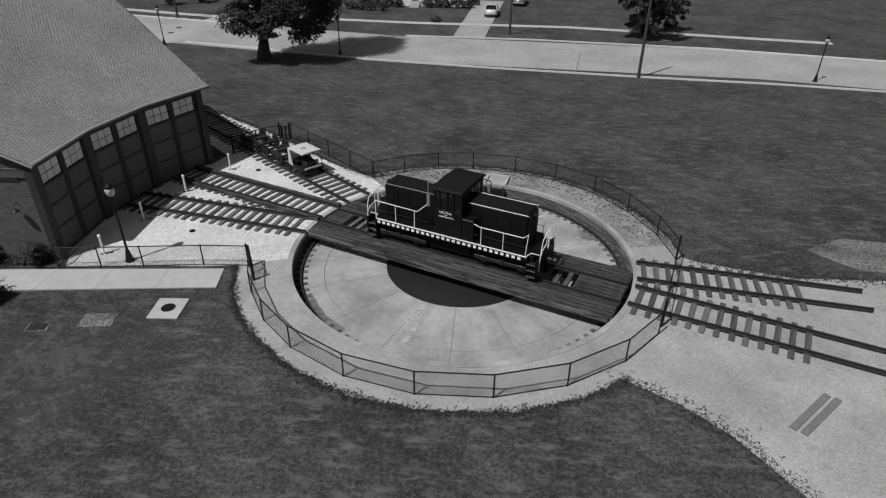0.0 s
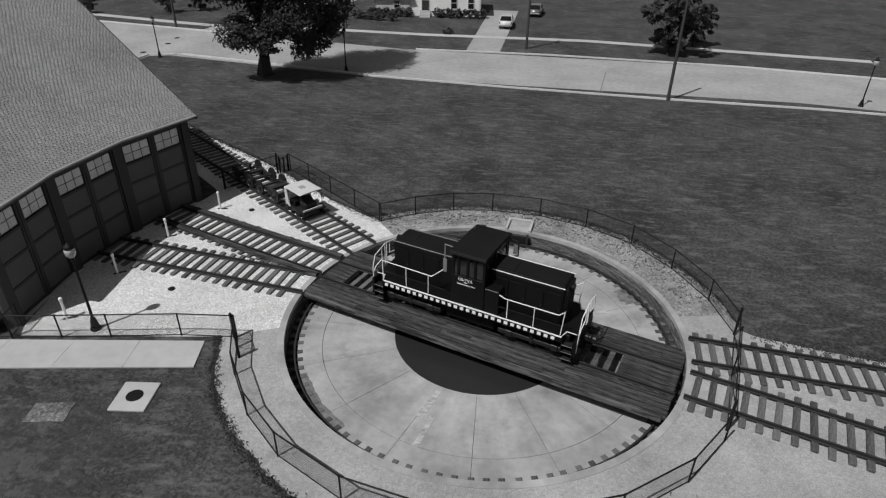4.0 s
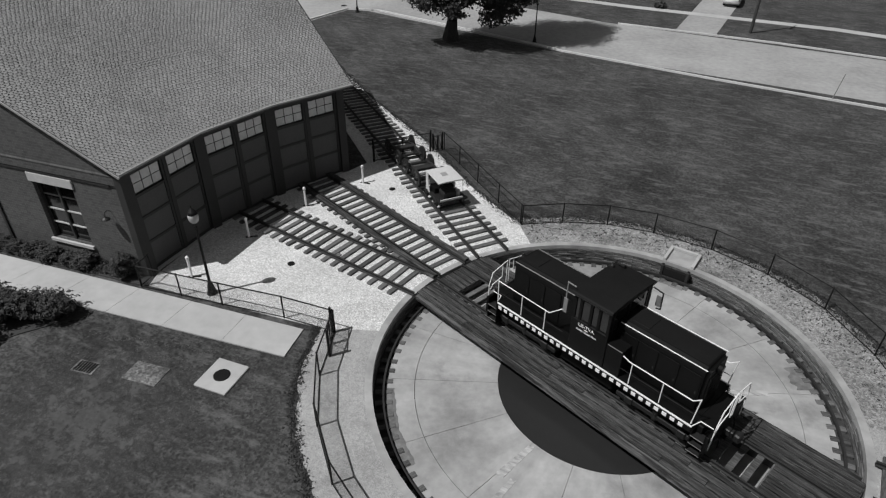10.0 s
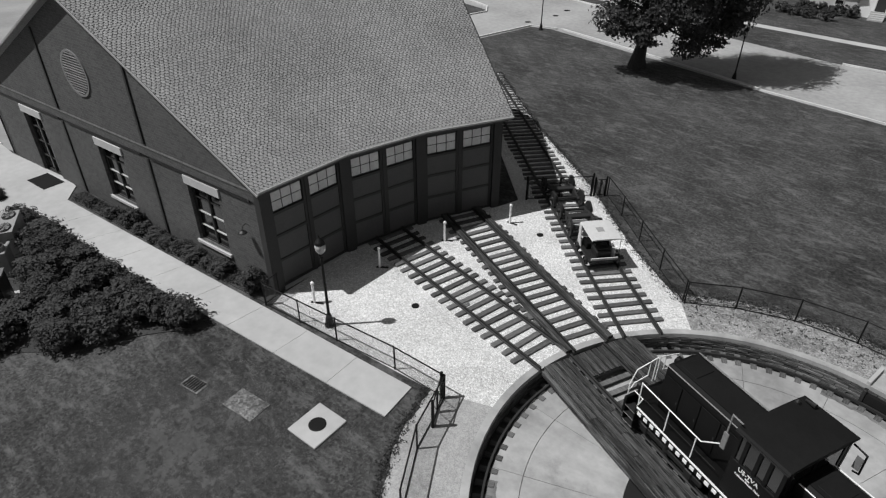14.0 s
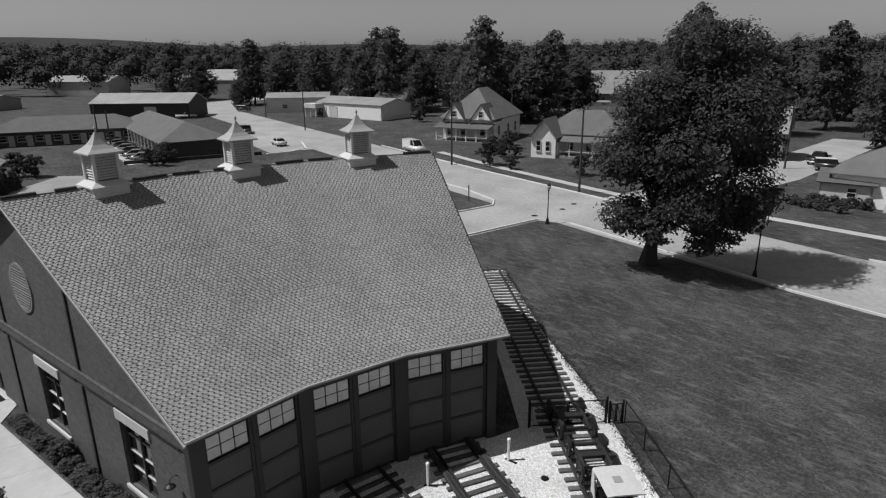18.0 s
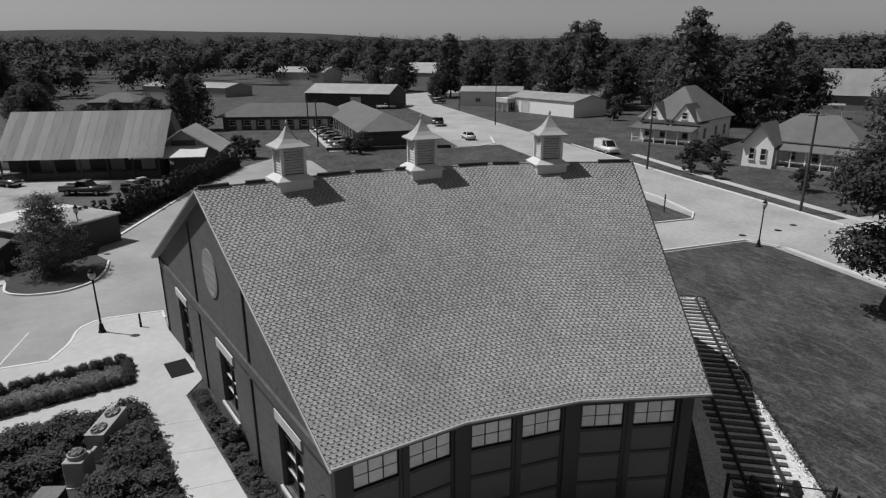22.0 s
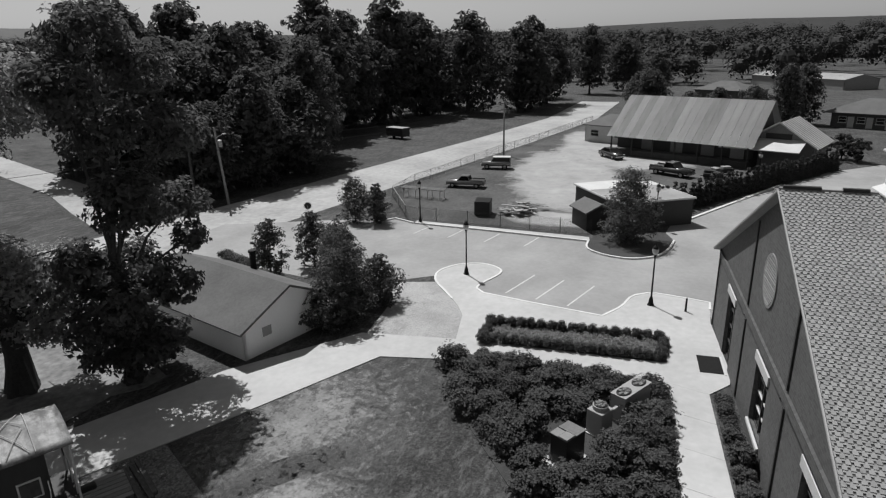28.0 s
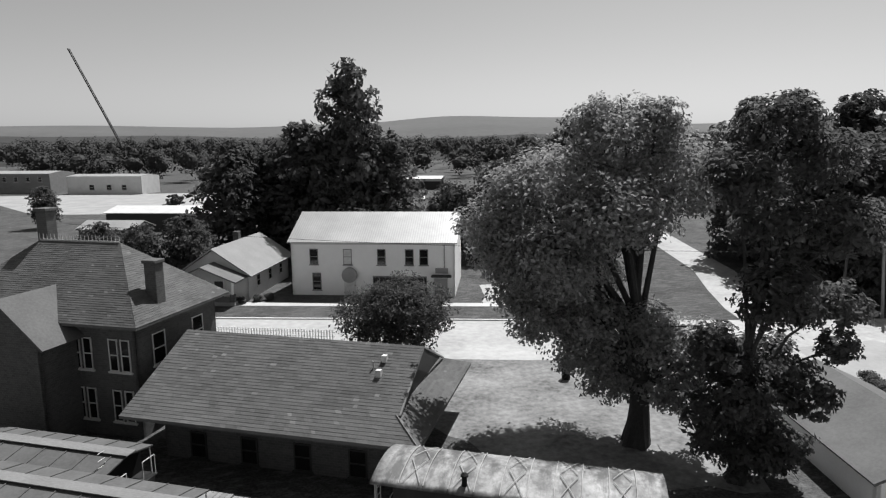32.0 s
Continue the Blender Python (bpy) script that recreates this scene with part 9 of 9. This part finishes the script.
    part("running_board", box(0.1, length, -0.3, 0.3, 3.59 + dz, 3.63 + dz), WOODGREY, t)
    for i in range(int(length / 1.2)):
        for y in (-1, 1):
            part("roof_batten", bar((0.9 + 1.2 * i, 0.3 * y, 3.53 + dz), (0.9 + 1.2 * i, 1.5 * y, 3.275 + dz), 0.03, 4), WAGON_ROOF, t)
    part("platform", box(0.0, 0.9, -1.4, 1.4, 1.06, 1.12), STEEL, t)
    for y in (-1.3, -0.5, 0.5, 1.3):
        part("end_stanchion", bar((0.05, y, 1.1), (0.05, y, 2.1), 0.022), OFFWHITE, t)
    for y in (-1, 1):
        part("end_rail", bar((0.05, y * 1.3, 2.1), (0.05, y * 0.5, 2.1), 0.022), OFFWHITE, t)
        part("corner_post", bar((0.3, y * 1.34, 1.1), (0.3, y * 1.34, 3.25 + dz), 0.03), OFFWHITE, t)
    la = part("ladder", bar((0.85, 0.75, 1.1), (0.85, 0.75, 3.5 + dz), 0.022), OFFWHITE, t)
    part("ladder_rail", bar((0.85, 1.15, 1.1), (0.85, 1.15, 3.4 + dz), 0.022), OFFWHITE, la)
    for i in range(7):
        part("rung", bar((0.85, 0.75, 1.3 + 0.32 * i), (0.85, 1.15, 1.3 + 0.32 * i), 0.016), OFFWHITE, la)
    for cx in (2.2, length - 1.8):
        truck = part("truck", box(cx - 1.1, cx + 1.1, -1.05, 1.05, 0.45, 0.78, bev=0.06), STEEL, t)
        for dx in (-0.8, 0.8):
            for y in (-0.76, 0.76):
                wheel(truck, cx + dx, y, 0.42, 0.275 + 0.42)
    part("coupler", box(-0.6, 0.0, -0.12, 0.12, 0.72, 0.98, bev=0.04), STEEL, t)


wagon(11.6, 3.65, 11.0, -0.25)
wagon(17.2, 0.0, 11.0, -0.8)

# wooden steps and stacked ties past the caboose
sd = thing("wooden_landing", pose(-18.9, 0.3, 0, 0, 0, -30), "low weathered wooden landing of loose boards", "landing")
for k in range(7):
    part("board", box(-0.9, 0.9, -0.9 + 0.27 * k, -0.66 + 0.27 * k, 0.32, 0.37, bev=0.008), WOODGREY, sd)
for x in (-0.8, 0.0, 0.8):
    part("bearer", box(x - 0.07, x + 0.07, -0.9, 0.95, 0.0, 0.32), TIE, sd)
for k, (x, y, a) in enumerate(((-19.75, 0.9, 62), (-20.05, 1.0, 63), (-20.35, 0.9, 61), (-18.3, 2.55, -6), (-18.2, 2.85, -6), (-18.15, 3.1, -5))):
    t = thing("loose_tie", pose(x, y, 0, 0, 0, a), "old dark railway tie lying on the ground", "railway tie", "loose ties")
    part("timber", box(-1.3, 1.3, -0.11, 0.11, 0.0, 0.17, bev=0.015), TIE, t)
for k, (a, b) in enumerate((((11.8, 16.7), (13.6, 18.4)), ((12.1, 16.5), (13.9, 18.2)))):
    t = thing("loose_plank", pose((a[0] + b[0]) / 2, (a[1] + b[1]) / 2, 0, 0, 0, heading(a, b)), "weathered plank lying on gravel", "plank", "loose planks")
    part("timber", box(-1.3, 1.3, -0.12, 0.12, 0.01, 0.09, bev=0.01), WOODGREY, t)


# ---- condensers in the shrubs ----
def fan(parent, x, y, z, r):
    g = part("fan_guard", lathe([(r, 0), (r, 0.05), (r - 0.04, 0.06)], 24, at=(x, y, z)), STEEL, parent, "round dark fan grille")
    for k in range(5):
        a = k * math.tau / 5
        bl = part("fan_blade", box(0.05, r * 0.85, -0.1, 0.1, 0.0, 0.015), WOODGREY, g)
        bl.matrix_basis = pose(x, y, z + 0.075, 12, 0, math.degrees(a))
    part("fan_hub", lathe([(0.09, 0.06), (0.09, 0.11), (0.03, 0.12)], 12, at=(x, y, z)), CONDENSER, g)
    for k in range(6):
        part("guard_wire", bar((x + r * math.cos(k * math.pi / 6), y + r * math.sin(k * math.pi / 6), z + 0.12), (x - r * math.cos(k * math.pi / 6), y - r * math.sin(k * math.pi / 6), z + 0.12), 0.008, 4), STEEL, g)


c1 = thing("air_conditioner", pose(-31.75, 18.5, 0, 0, 0, -27) @ Matrix.Diagonal((1.05, 0.72, 0.71, 1)), "large beige twin-fan air conditioning unit among shrubs", "air conditioner")
part("cabinet", box(-1.0, 1.0, -0.53, 0.53, 0.15, 1.85, bev=0.02), CONDENSER, c1)
part("top", box(-1.03, 1.03, -0.56, 0.56, 1.85, 1.9, bev=0.01), CONDENSER, c1)
part("pad", box(-1.08, 1.08, -0.62, 0.62, 0, 0.15), CONCRETE, c1)
for x in (-0.58, 0.58):
    fan(c1, x, 0, 1.9, 0.4)
    for k in range(12):
        part("louvre", box(x - 0.48, x + 0.48, -0.56, -0.53, 0.3 + 0.12 * k, 0.36 + 0.12 * k), STEEL, c1)
c2 = thing("air_conditioner", pose(-29.75, 17.4, 0, 0, 0, -27) @ Matrix.Diagonal((0.95, 0.95, 0.8, 1)), "tall beige single-fan air conditioning unit", "air conditioner")
part("cabinet", box(-0.45, 0.45, -0.42, 0.42, 0.12, 1.5, bev=0.03), CONDENSER, c2)
part("coil", box(-0.36, 0.36, -0.45, -0.42, 0.3, 1.35), STEEL, c2, "dark recessed coil panel")
part("collar", lathe([(0.36, 1.5), (0.36, 1.72), (0.33, 1.75)], 22), CONDENSER, c2)
part("pad", box(-0.55, 0.55, -0.5, 0.5, 0, 0.12), CONCRETE, c2)
fan(c2, 0, 0, 1.75, 0.31)
part("line_cover", box(-0.95, -0.46, 0.2, 0.36, 1.2, 1.32, bev=0.02), CONDENSER, c2)
c3 = thing("utility_cabinet", pose(-27.35, 16.45, 0, 0, 0, -27) @ Matrix.Diagonal((0.78, 0.85, 0.92, 1)), "dark utility cabinet with pale flat lids", "cabinet")
part("cabinet", box(-0.75, 0.75, -0.5, 0.5, 0, 1.45, bev=0.02), STEEL, c3)
part("lid", box(-0.78, 0.06, -0.54, 0.54, 1.45, 1.51, bev=0.01), WOODGREY, c3, "pale sheet-metal lid")
part("lid", box(0.12, 0.78, -0.54, -0.05, 1.45, 1.5, bev=0.01), WOODGREY, c3, "pale sheet-metal lid")
part("lid", box(0.14, 0.8, 0.0, 0.5, 1.45, 1.56, bev=0.01), WOODGREY, c3, "pale sheet-metal lid")
part("pad", box(-1.0, 1.6, -0.8, 0.8, -0.1, 0.06), CONCRETE, c3)


# ---- vehicles ----
def vehicle(kind, x, y, rz, paint, label, group="", scale=1.0):
    t = thing(kind, pose(x, y, 0.02, 0, 0, rz) @ Matrix.Diagonal((scale, scale, scale, 1)), label, "car" if kind != "utility_trailer" else "trailer", group)
    if kind == "sedan":
        low = [(-2.3, 0.35), (2.3, 0.35), (2.35, 0.62), (2.2, 0.8), (1.1, 0.95), (-1.7, 0.98), (-2.32, 0.9)]
        top = [(-1.75, 0.97), (1.15, 0.94), (0.35, 1.42), (-0.95, 1.45)]
        ax, wr, hw = (-1.4, 1.42), 0.33, 0.88
    elif kind == "van":
        low = [(-2.6, 0.35), (2.6, 0.35), (2.65, 0.7), (2.5, 1.05), (1.55, 1.2), (-2.6, 1.25)]
        top = [(-2.6, 1.24), (1.7, 1.19), (0.95, 2.0), (0.6, 2.1), (-2.5, 2.1)]
        ax, wr, hw = (-1.7, 1.75), 0.36, 0.98
    elif kind == "off_roader":
        low = [(-2.1, 0.5), (2.15, 0.5), (2.2, 0.8), (2.1, 1.12), (-2.15, 1.15)]
        top = [(-2.1, 1.14), (0.75, 1.12), (0.4, 1.75), (-2.05, 1.78)]
        ax, wr, hw = (-1.3, 1.35), 0.4, 0.9
    else:
        low = [(-2.75, 0.48), (2.65, 0.48), (2.72, 0.75), (2.6, 1.02), (0.9, 1.08), (-2.75, 1.05)]
        top = [(-0.75, 1.06), (1.0, 1.06), (0.45, 1.68), (-0.5, 1.7)]
        ax, wr, hw = (-1.75, 1.75), 0.38, 0.95

    def side(profile, half, taper):
        bm = bmesh.new()
        a = [bm.verts.new((px, -half + taper * (pz - profile[0][1]), pz)) for px, pz in profile]
        b = [bm.verts.new((px, half - taper * (pz - profile[0][1]), pz)) for px, pz in profile]
        bm.faces.new(a)
        bm.faces.new(b[::-1])
        for i in range(len(a)):
            bm.faces.new((a[i - 1], a[i], b[i], b[i - 1]))
        bmesh.ops.recalc_face_normals(bm, faces=bm.faces)
        bmesh.ops.bevel(bm, geom=bm.edges[:], offset=0.05, segments=2, affect="EDGES")
        return bm

    part("body", side(low, hw, 0.03), paint, t, "", True)
    cab = part("cabin", side(top, hw - 0.08, 0.22), GLASS, t, "dark glazed cabin")
    rx = [p[0] for p in top if p[1] == max(q[1] for q in top) or p[1] > max(q[1] for q in top) - 0.08]
    zt = max(q[1] for q in top)
    part("roof", box(min(rx) - 0.08, max(rx) + 0.08, -hw + 0.18, hw - 0.18, zt - 0.03, zt + 0.035, bev=0.02), OFFWHITE if kind == "off_roader" else paint, t)
    for s in (-1, 1):
        for px, pz, qx, qz in ((top[1][0], top[1][1], top[2][0], top[2][1]), (top[0][0], top[0][1], top[-1][0], top[-1][1])):
            part("pillar", bar((px, s * (hw - 0.08), pz), (qx, s * (hw - 0.2), qz), 0.045, 6), paint, t)
        if kind == "van":
            part("side_panel", box(-2.5, 0.3, *sorted((s * (hw - 0.16), s * (hw - 0.02))), 1.2, 2.05, bev=0.02), paint, t)
    for s in (-1, 1):
        part("headlight", box(2.15 if kind in ("sedan", "off_roader") else 2.55, 2.3 if kind in ("sedan", "off_roader") else 2.7, s * (hw - 0.25) - 0.14, s * (hw - 0.25) + 0.14, 0.68, 0.82, bev=0.02), FROST, t)
        part("tail_light", box(low[0][0] - 0.04, low[0][0] + 0.06, s * (hw - 0.12) - 0.07, s * (hw - 0.12) + 0.07, 0.72, 0.92), DOOR, t)
    part("front_bumper", box(low[1][0] - 0.05, low[1][0] + 0.14, -hw + 0.05, hw - 0.05, 0.4, 0.58, bev=0.03), CHROME, t)
    part("rear_bumper", box(low[0][0] - 0.12, low[0][0] + 0.05, -hw + 0.05, hw - 0.05, 0.4, 0.58, bev=0.03), CHROME, t)
    if kind == "pickup":
        part("load_bed", box(-2.6, -0.95, -hw + 0.14, hw - 0.14, 1.04, 1.075), STEEL, t, "dark open load bed")
        for s in (-1, 1):
            part("bed_side", box(-2.7, -0.85, *sorted((s * (hw - 0.13), s * (hw - 0.03))), 1.03, 1.22, bev=0.02), paint, t)
    for xx in ax:
        for s in (-1, 1):
            w = part("wheel", lathe([(wr * 0.6, -0.1), (wr * 0.94, -0.1), (wr, -0.06), (wr, 0.06), (wr * 0.94, 0.1), (wr * 0.6, 0.1)], 18), RUBBER, t)
            w.matrix_basis = pose(xx, s * (hw - 0.1), wr, 90, 0, 0)
            part("rim", lathe([(wr * 0.58, -0.11), (wr * 0.5, -0.09), (wr * 0.5, 0.09), (wr * 0.58, 0.11)], 14), GUTTER, w)
    return t


vehicle("van", -81.8, 94.3, -14, CAR_WHITE, "white delivery van parked beside the street", "")
vehicle("sedan", -107.5, 83.0, 165, CAR_WHITE, "white sedan parked on a motel apron")
vehicle("pickup", -130.6, 89.4, 150, CAR_DARK, "dark pickup truck at the street corner")
for x, y, rz, p, l in ((-133.5, 62.6, 62, CAR_DARK, "dark sedan"), (-129.8, 61.9, 62, CAR_GREY, "silver sedan"), (-125.6, 61.2, 62, CAR_DARK, "dark sedan"), (-121.4, 60.4, 62, CAR_GREY, "silver sedan"), (-117.0, 59.6, 62, CAR_DARK, "dark sedan"), (-112.6, 58.8, 62, CAR_GREY, "grey sedan"), (-108.2, 58.2, 62, CAR_GREY, "grey sedan")):
    vehicle("sedan", x, y, rz, p, l + " parked before the motel rooms", "motel cars")
vehicle("pickup", -176.0, 96.5, 75, CAR_WHITE, "far white pickup truck beside a warehouse")
vehicle("off_roader", -184.5, 119.0, 60, CAR_DARK, "far dark square car at the kerb")
vehicle("sedan", -134.5, 90.5, 150, CAR_GREY, "silver sedan near a street corner")
vehicle("pickup", -75.0, -5.0, -84, CAR_GREY, "old grey pickup truck on bare ground", scale=0.84)
vehicle("off_roader", -87.4, -4.9, -78, CAR_GREY, "old square off-road car with a pale roof", scale=0.92)
vehicle("sedan", -100.2, 9.1, 40, CAR_DARK, "dark sedan beside the loading dock")
vehicle("pickup", -89.2, 18.0, 60, CAR_DARK, "dark pickup truck near a hedge")
vehicle("sedan", -0.1, 92.1, 88, CAR_WHITE, "white sedan in a house drive")
vehicle("sedan", 4.1, 101.4, 80, CAR_GREY, "silver sedan behind a house")
vehicle("pickup", -25.6, 126.5, 85, CAR_DARK, "dark pickup beside a garage")
vehicle("off_roader", -22.5, 120.2, 20, CAR_DARK, "dark square car beside a side street")
vehicle("sedan", -43.5, -169.5, 80, CAR_WHITE, "far white sedan on a bright forecourt")
tr = thing("utility_trailer", pose(-111, -31.3, 0, 0, 0, 72), "small box trailer on a lawn, shaded sides and lit roof put into its colours", "trailer")
# shade on the sides is put into the dark colour, the lit top is paler
part("box_body", box(-2.1, 2.1, -1.0, 1.0, 0.5, 2.0, bev=0.06), TRIM, tr)
part("roof", box(-2.14, 2.14, -1.04, 1.04, 2.003, 2.08, bev=0.03), CONDENSER, tr, "flat roof coloured paler as the lit top")
part("drawbar", bar((2.4, 0, 0.6), (3.6, 0, 0.5), 0.06), STEEL, tr)
for s in (-1, 1):
    w = part("wheel", lathe([(0.33, -0.1), (0.33, 0.1)], 16), RUBBER, tr)
    w.matrix_basis = pose(0, s * 1.05, 0.33, 90, 0, 0)

# ---- clutter of the bare yard ----
db = thing("waste_box", pose(-63.6, 1.0, 0, 0, 0, 10), "dark steel waste box on bare ground", "dumpster")
part("box_body", box(-0.95, 0.95, -0.75, 0.75, 0.08, 1.4, bev=0.03), STEEL, db)
part("lid", box(-1.0, 1.0, -0.8, 0.8, 1.4, 1.48, bev=0.02), ROOF_BLACK, db)
for k in range(4):
    part("rib", box(-0.9 + 0.58 * k, -0.82 + 0.58 * k, -0.8, -0.75, 0.15, 1.35), STEEL, db)
rng_d = random.Random(4)
for k in range(30):
    cx_, cy_ = ((-64.4, 4.1), (-66.0, 5.2))[k % 2]
    w_ = rng_d.choice((0.06, 0.1, 0.1, 0.3))
    t = thing("scrap_board", pose(cx_ + rng_d.uniform(-0.8, 0.8), cy_ + rng_d.uniform(-1.1, 1.1), 0.03 + 0.025 * k, rng_d.uniform(-9, 9), rng_d.uniform(-12, 12), rng_d.choice((20, 60, 110)) + rng_d.uniform(-18, 18)), "broken board in a scrap pile", "board", "scrap pile")
    part("timber", box(-rng_d.uniform(0.6, 1.1), rng_d.uniform(0.6, 1.1), -w_, w_, 0, 0.05), CONDENSER if k % 3 else WOODGREY, t)
rk = thing("pipe_rack", pose(-68.4, -7.7, 0, 0, 0, 88), "long low steel rack with pipes lying on it", "rack")
for x in (-2.2, -0.7, 0.8, 2.3):
    for y in (-0.6, 0.6):
        part("rack_leg", bar((x, y, 0), (x, y, 0.95), 0.04), GUTTER, rk)
    part("rack_beam", box(x - 0.05, x + 0.05, -0.75, 0.75, 0.95, 1.03), GUTTER, rk)
for k in range(5):
    part("pipe", bar((-2.7, -0.6 + 0.3 * k, 1.08), (2.7, -0.6 + 0.3 * k, 1.08), 0.05), GUTTER if k % 2 else WOODGREY, rk)
for k, (x, y) in enumerate(((-88.6, 22.2), (-90.4, 23.2), (-87.2, 23.4), (-91.8, 24.4))):
    t = thing("scrap_machine", pose(x, y, 0, 0, 0, 40 * k), "rusting scrap machine frame beside the hedge", "scrap machine", "scrap machines")
    part("frame", box(-0.9, 0.9, -0.5, 0.5, 0.25, 0.75, bev=0.05), STEEL, t)
    part("axle", bar((0, -0.8, 0.3), (0, 0.8, 0.3), 0.05), RAIL, t)
    part("top", box(-0.6, 0.5, -0.4, 0.4, 0.75, 1.05, bev=0.04), CONDENSER if k % 2 else STEEL, t)
fence([(-59.6, -5.8), (-67.4, -11.1), (-74.5, -11.5), (-82.0, -10.3), (-99.2, -8.1), (-110.0, -5.9), (-145.5, -0.6)], "galvanised chain-link fence along the street", h=1.3, gap=4.6, rails=(1.0,), material=GUTTER)
fence([(-59.6, -5.8), (-59.5, 4.0), (-59.9, 12.4)], "galvanised chain-link fence behind the parking lot kerb", h=1.3, gap=3.2, rails=(), material=STEEL)

# verge of long grass between the lot kerb and the bare yard, and worn turf
slab("lot_kerb_strip", [(-58.05, -4.2), (-58.9, -4.3), (-58.6, 12.4), (-57.6, 12.6)], 0.10, CONCRETE, "pale concrete strip behind the kerb", "pavement")


def worn_turf_mat(tone):
    """Dry, sandy turf that thins out unevenly towards its edge."""
    m = mat("dry_worn_turf", tone, 0.95, 0.5, 0.5, 6.0, 0.6, 0.3)
    n, l = m.node_tree.nodes, m.node_tree.links
    tc = n.new("ShaderNodeTexCoord")
    t = n.new("ShaderNodeTexNoise")
    t.inputs["Scale"].default_value = 1.8
    t.inputs["Detail"].default_value = 9
    t.inputs["Roughness"].default_value = 0.78
    l.new(tc.outputs["Object"], t.inputs["Vector"])
    flat = n.new("ShaderNodeVectorMath")
    flat.operation = "MULTIPLY"
    flat.inputs[1].default_value = (1, 1, 0)
    l.new(tc.outputs["Generated"], flat.inputs[0])
    dist = n.new("ShaderNodeVectorMath")
    dist.operation = "DISTANCE"
    dist.inputs[1].default_value = (0.5, 0.5, 0)
    l.new(flat.outputs[0], dist.inputs[0])
    mix = n.new("ShaderNodeMath")
    mix.operation = "MULTIPLY_ADD"
    l.new(dist.outputs["Value"], mix.inputs[0])
    mix.inputs[1].default_value = -0.55
    l.new(t.outputs[0], mix.inputs[2])
    r = n.new("ShaderNodeMapRange")
    r.inputs["From Min"].default_value = 0.30
    r.inputs["From Max"].default_value = 0.46
    l.new(mix.outputs[0], r.inputs["Value"])
    l.new(r.outputs[0], n["Principled BSDF"].inputs["Alpha"])
    return m


WORN, FAINT = worn_turf_mat(0.19), worn_turf_mat(0.07)
for pts in (((-34.0, 3.9), (-33.6, 8.4), (-29.6, 10.6), (-25.2, 9.6), (-22.4, 6.6), (-18.2, 3.4), (-18.8, -1.6), (-25.0, 1.4)), ((-24, 11), (-19, 9.4), (-16, 5.0), (-21, 3.4), (-26, 7.6)),
            ((-20, 20.6), (-12, 22.6), (-10.4, 20.5), (-10.9, 13), (-19, 13))):
    slab("worn_turf", pts, 0.006, FAINT if pts[0][1] > 12 else WORN, "dry worn patches in the lawn", "turf", 0.004)


# ---- tufts of grass that break up the gravel edges, and weeds ----
def tufts(name, label, spots, material, size):
    """Upright blades, three or four to a tuft, at the given plan points."""
    rng = np.random.default_rng(91)
    p = np.repeat(np.array(spots, dtype=float), 4, axis=0)
    k = len(p)
    p = np.concatenate([p + rng.normal(size=(k, 2)) * size * 0.6, np.full((k, 1), 0.01)], 1)
    up = np.stack([rng.normal(size=k) * 0.55, rng.normal(size=k) * 0.55, np.ones(k)], 1)
    up *= (size * (0.5 + 0.9 * rng.random(k)))[:, None]
    a = rng.random(k) * math.tau
    side = np.stack([np.cos(a), np.sin(a), np.zeros(k)], 1) * size * 0.42
    v = np.stack([p, p + up * 0.55 - side, p + up, p + up * 0.55 + side], 1).reshape(-1, 3)
    tagged(leaf_mesh(name, v, material, None), label, "grass", "", "stuff")


def edge_spots(points, spread_, per_metre, seed):
    rr = random.Random(seed)
    out = []
    for p, q in zip(points, points[1:]):
        n = int(math.dist(p, q) * per_metre)
        for _ in range(n):
            f = rr.random()
            out.append((p[0] + (q[0] - p[0]) * f + rr.gauss(0, spread_), p[1] + (q[1] - p[1]) * f + rr.gauss(0, spread_)))
    return out


BLADE = mat("grass_blade", 0.05, 0.9, 0.3, 0.5, 3.0, 0.3, 0.0, island=0.9)
let_light_through(BLADE, 0.3, 1.6)
spots = edge_spots([polar(10.95, a) for a in range(192, 310, 4)], 0.12, 80, 1)
spots += edge_spots([polar(10.9, a) for a in range(14, 128, 4)], 0.22, 60, 2)
spots += edge_spots([(-6.3, 35.6), (-10.0, 38.2), (-14.6, 42.3), (-21.4, 47.2), (-30.6, 54.9), (-31.9, 53.4)], 0.14, 55, 3)
spots += edge_spots([(11.2, 27.5), (13.5, 26.9), (15.6, 26.4), (20, 26.6), (27, 25.2)], 0.25, 50, 4)
spots += edge_spots([(25, 2), (14.6, 8.5), (11.6, 13.2), (9.6, 16.2), (8.2, 17.5), (6.3, 18.7)], 0.25, 60, 5)
rr_ = random.Random(17)
for _ in range(700):
    a, r = rr_.uniform(14, 126), 8.75 + 2.1 * rr_.random() ** 0.6
    spots.append(polar(r, a + rr_.gauss(0, 0.5)))
tufts("edge_grass", "ragged grass tufts and weeds along the gravel edges", spots, BLADE, 0.06)
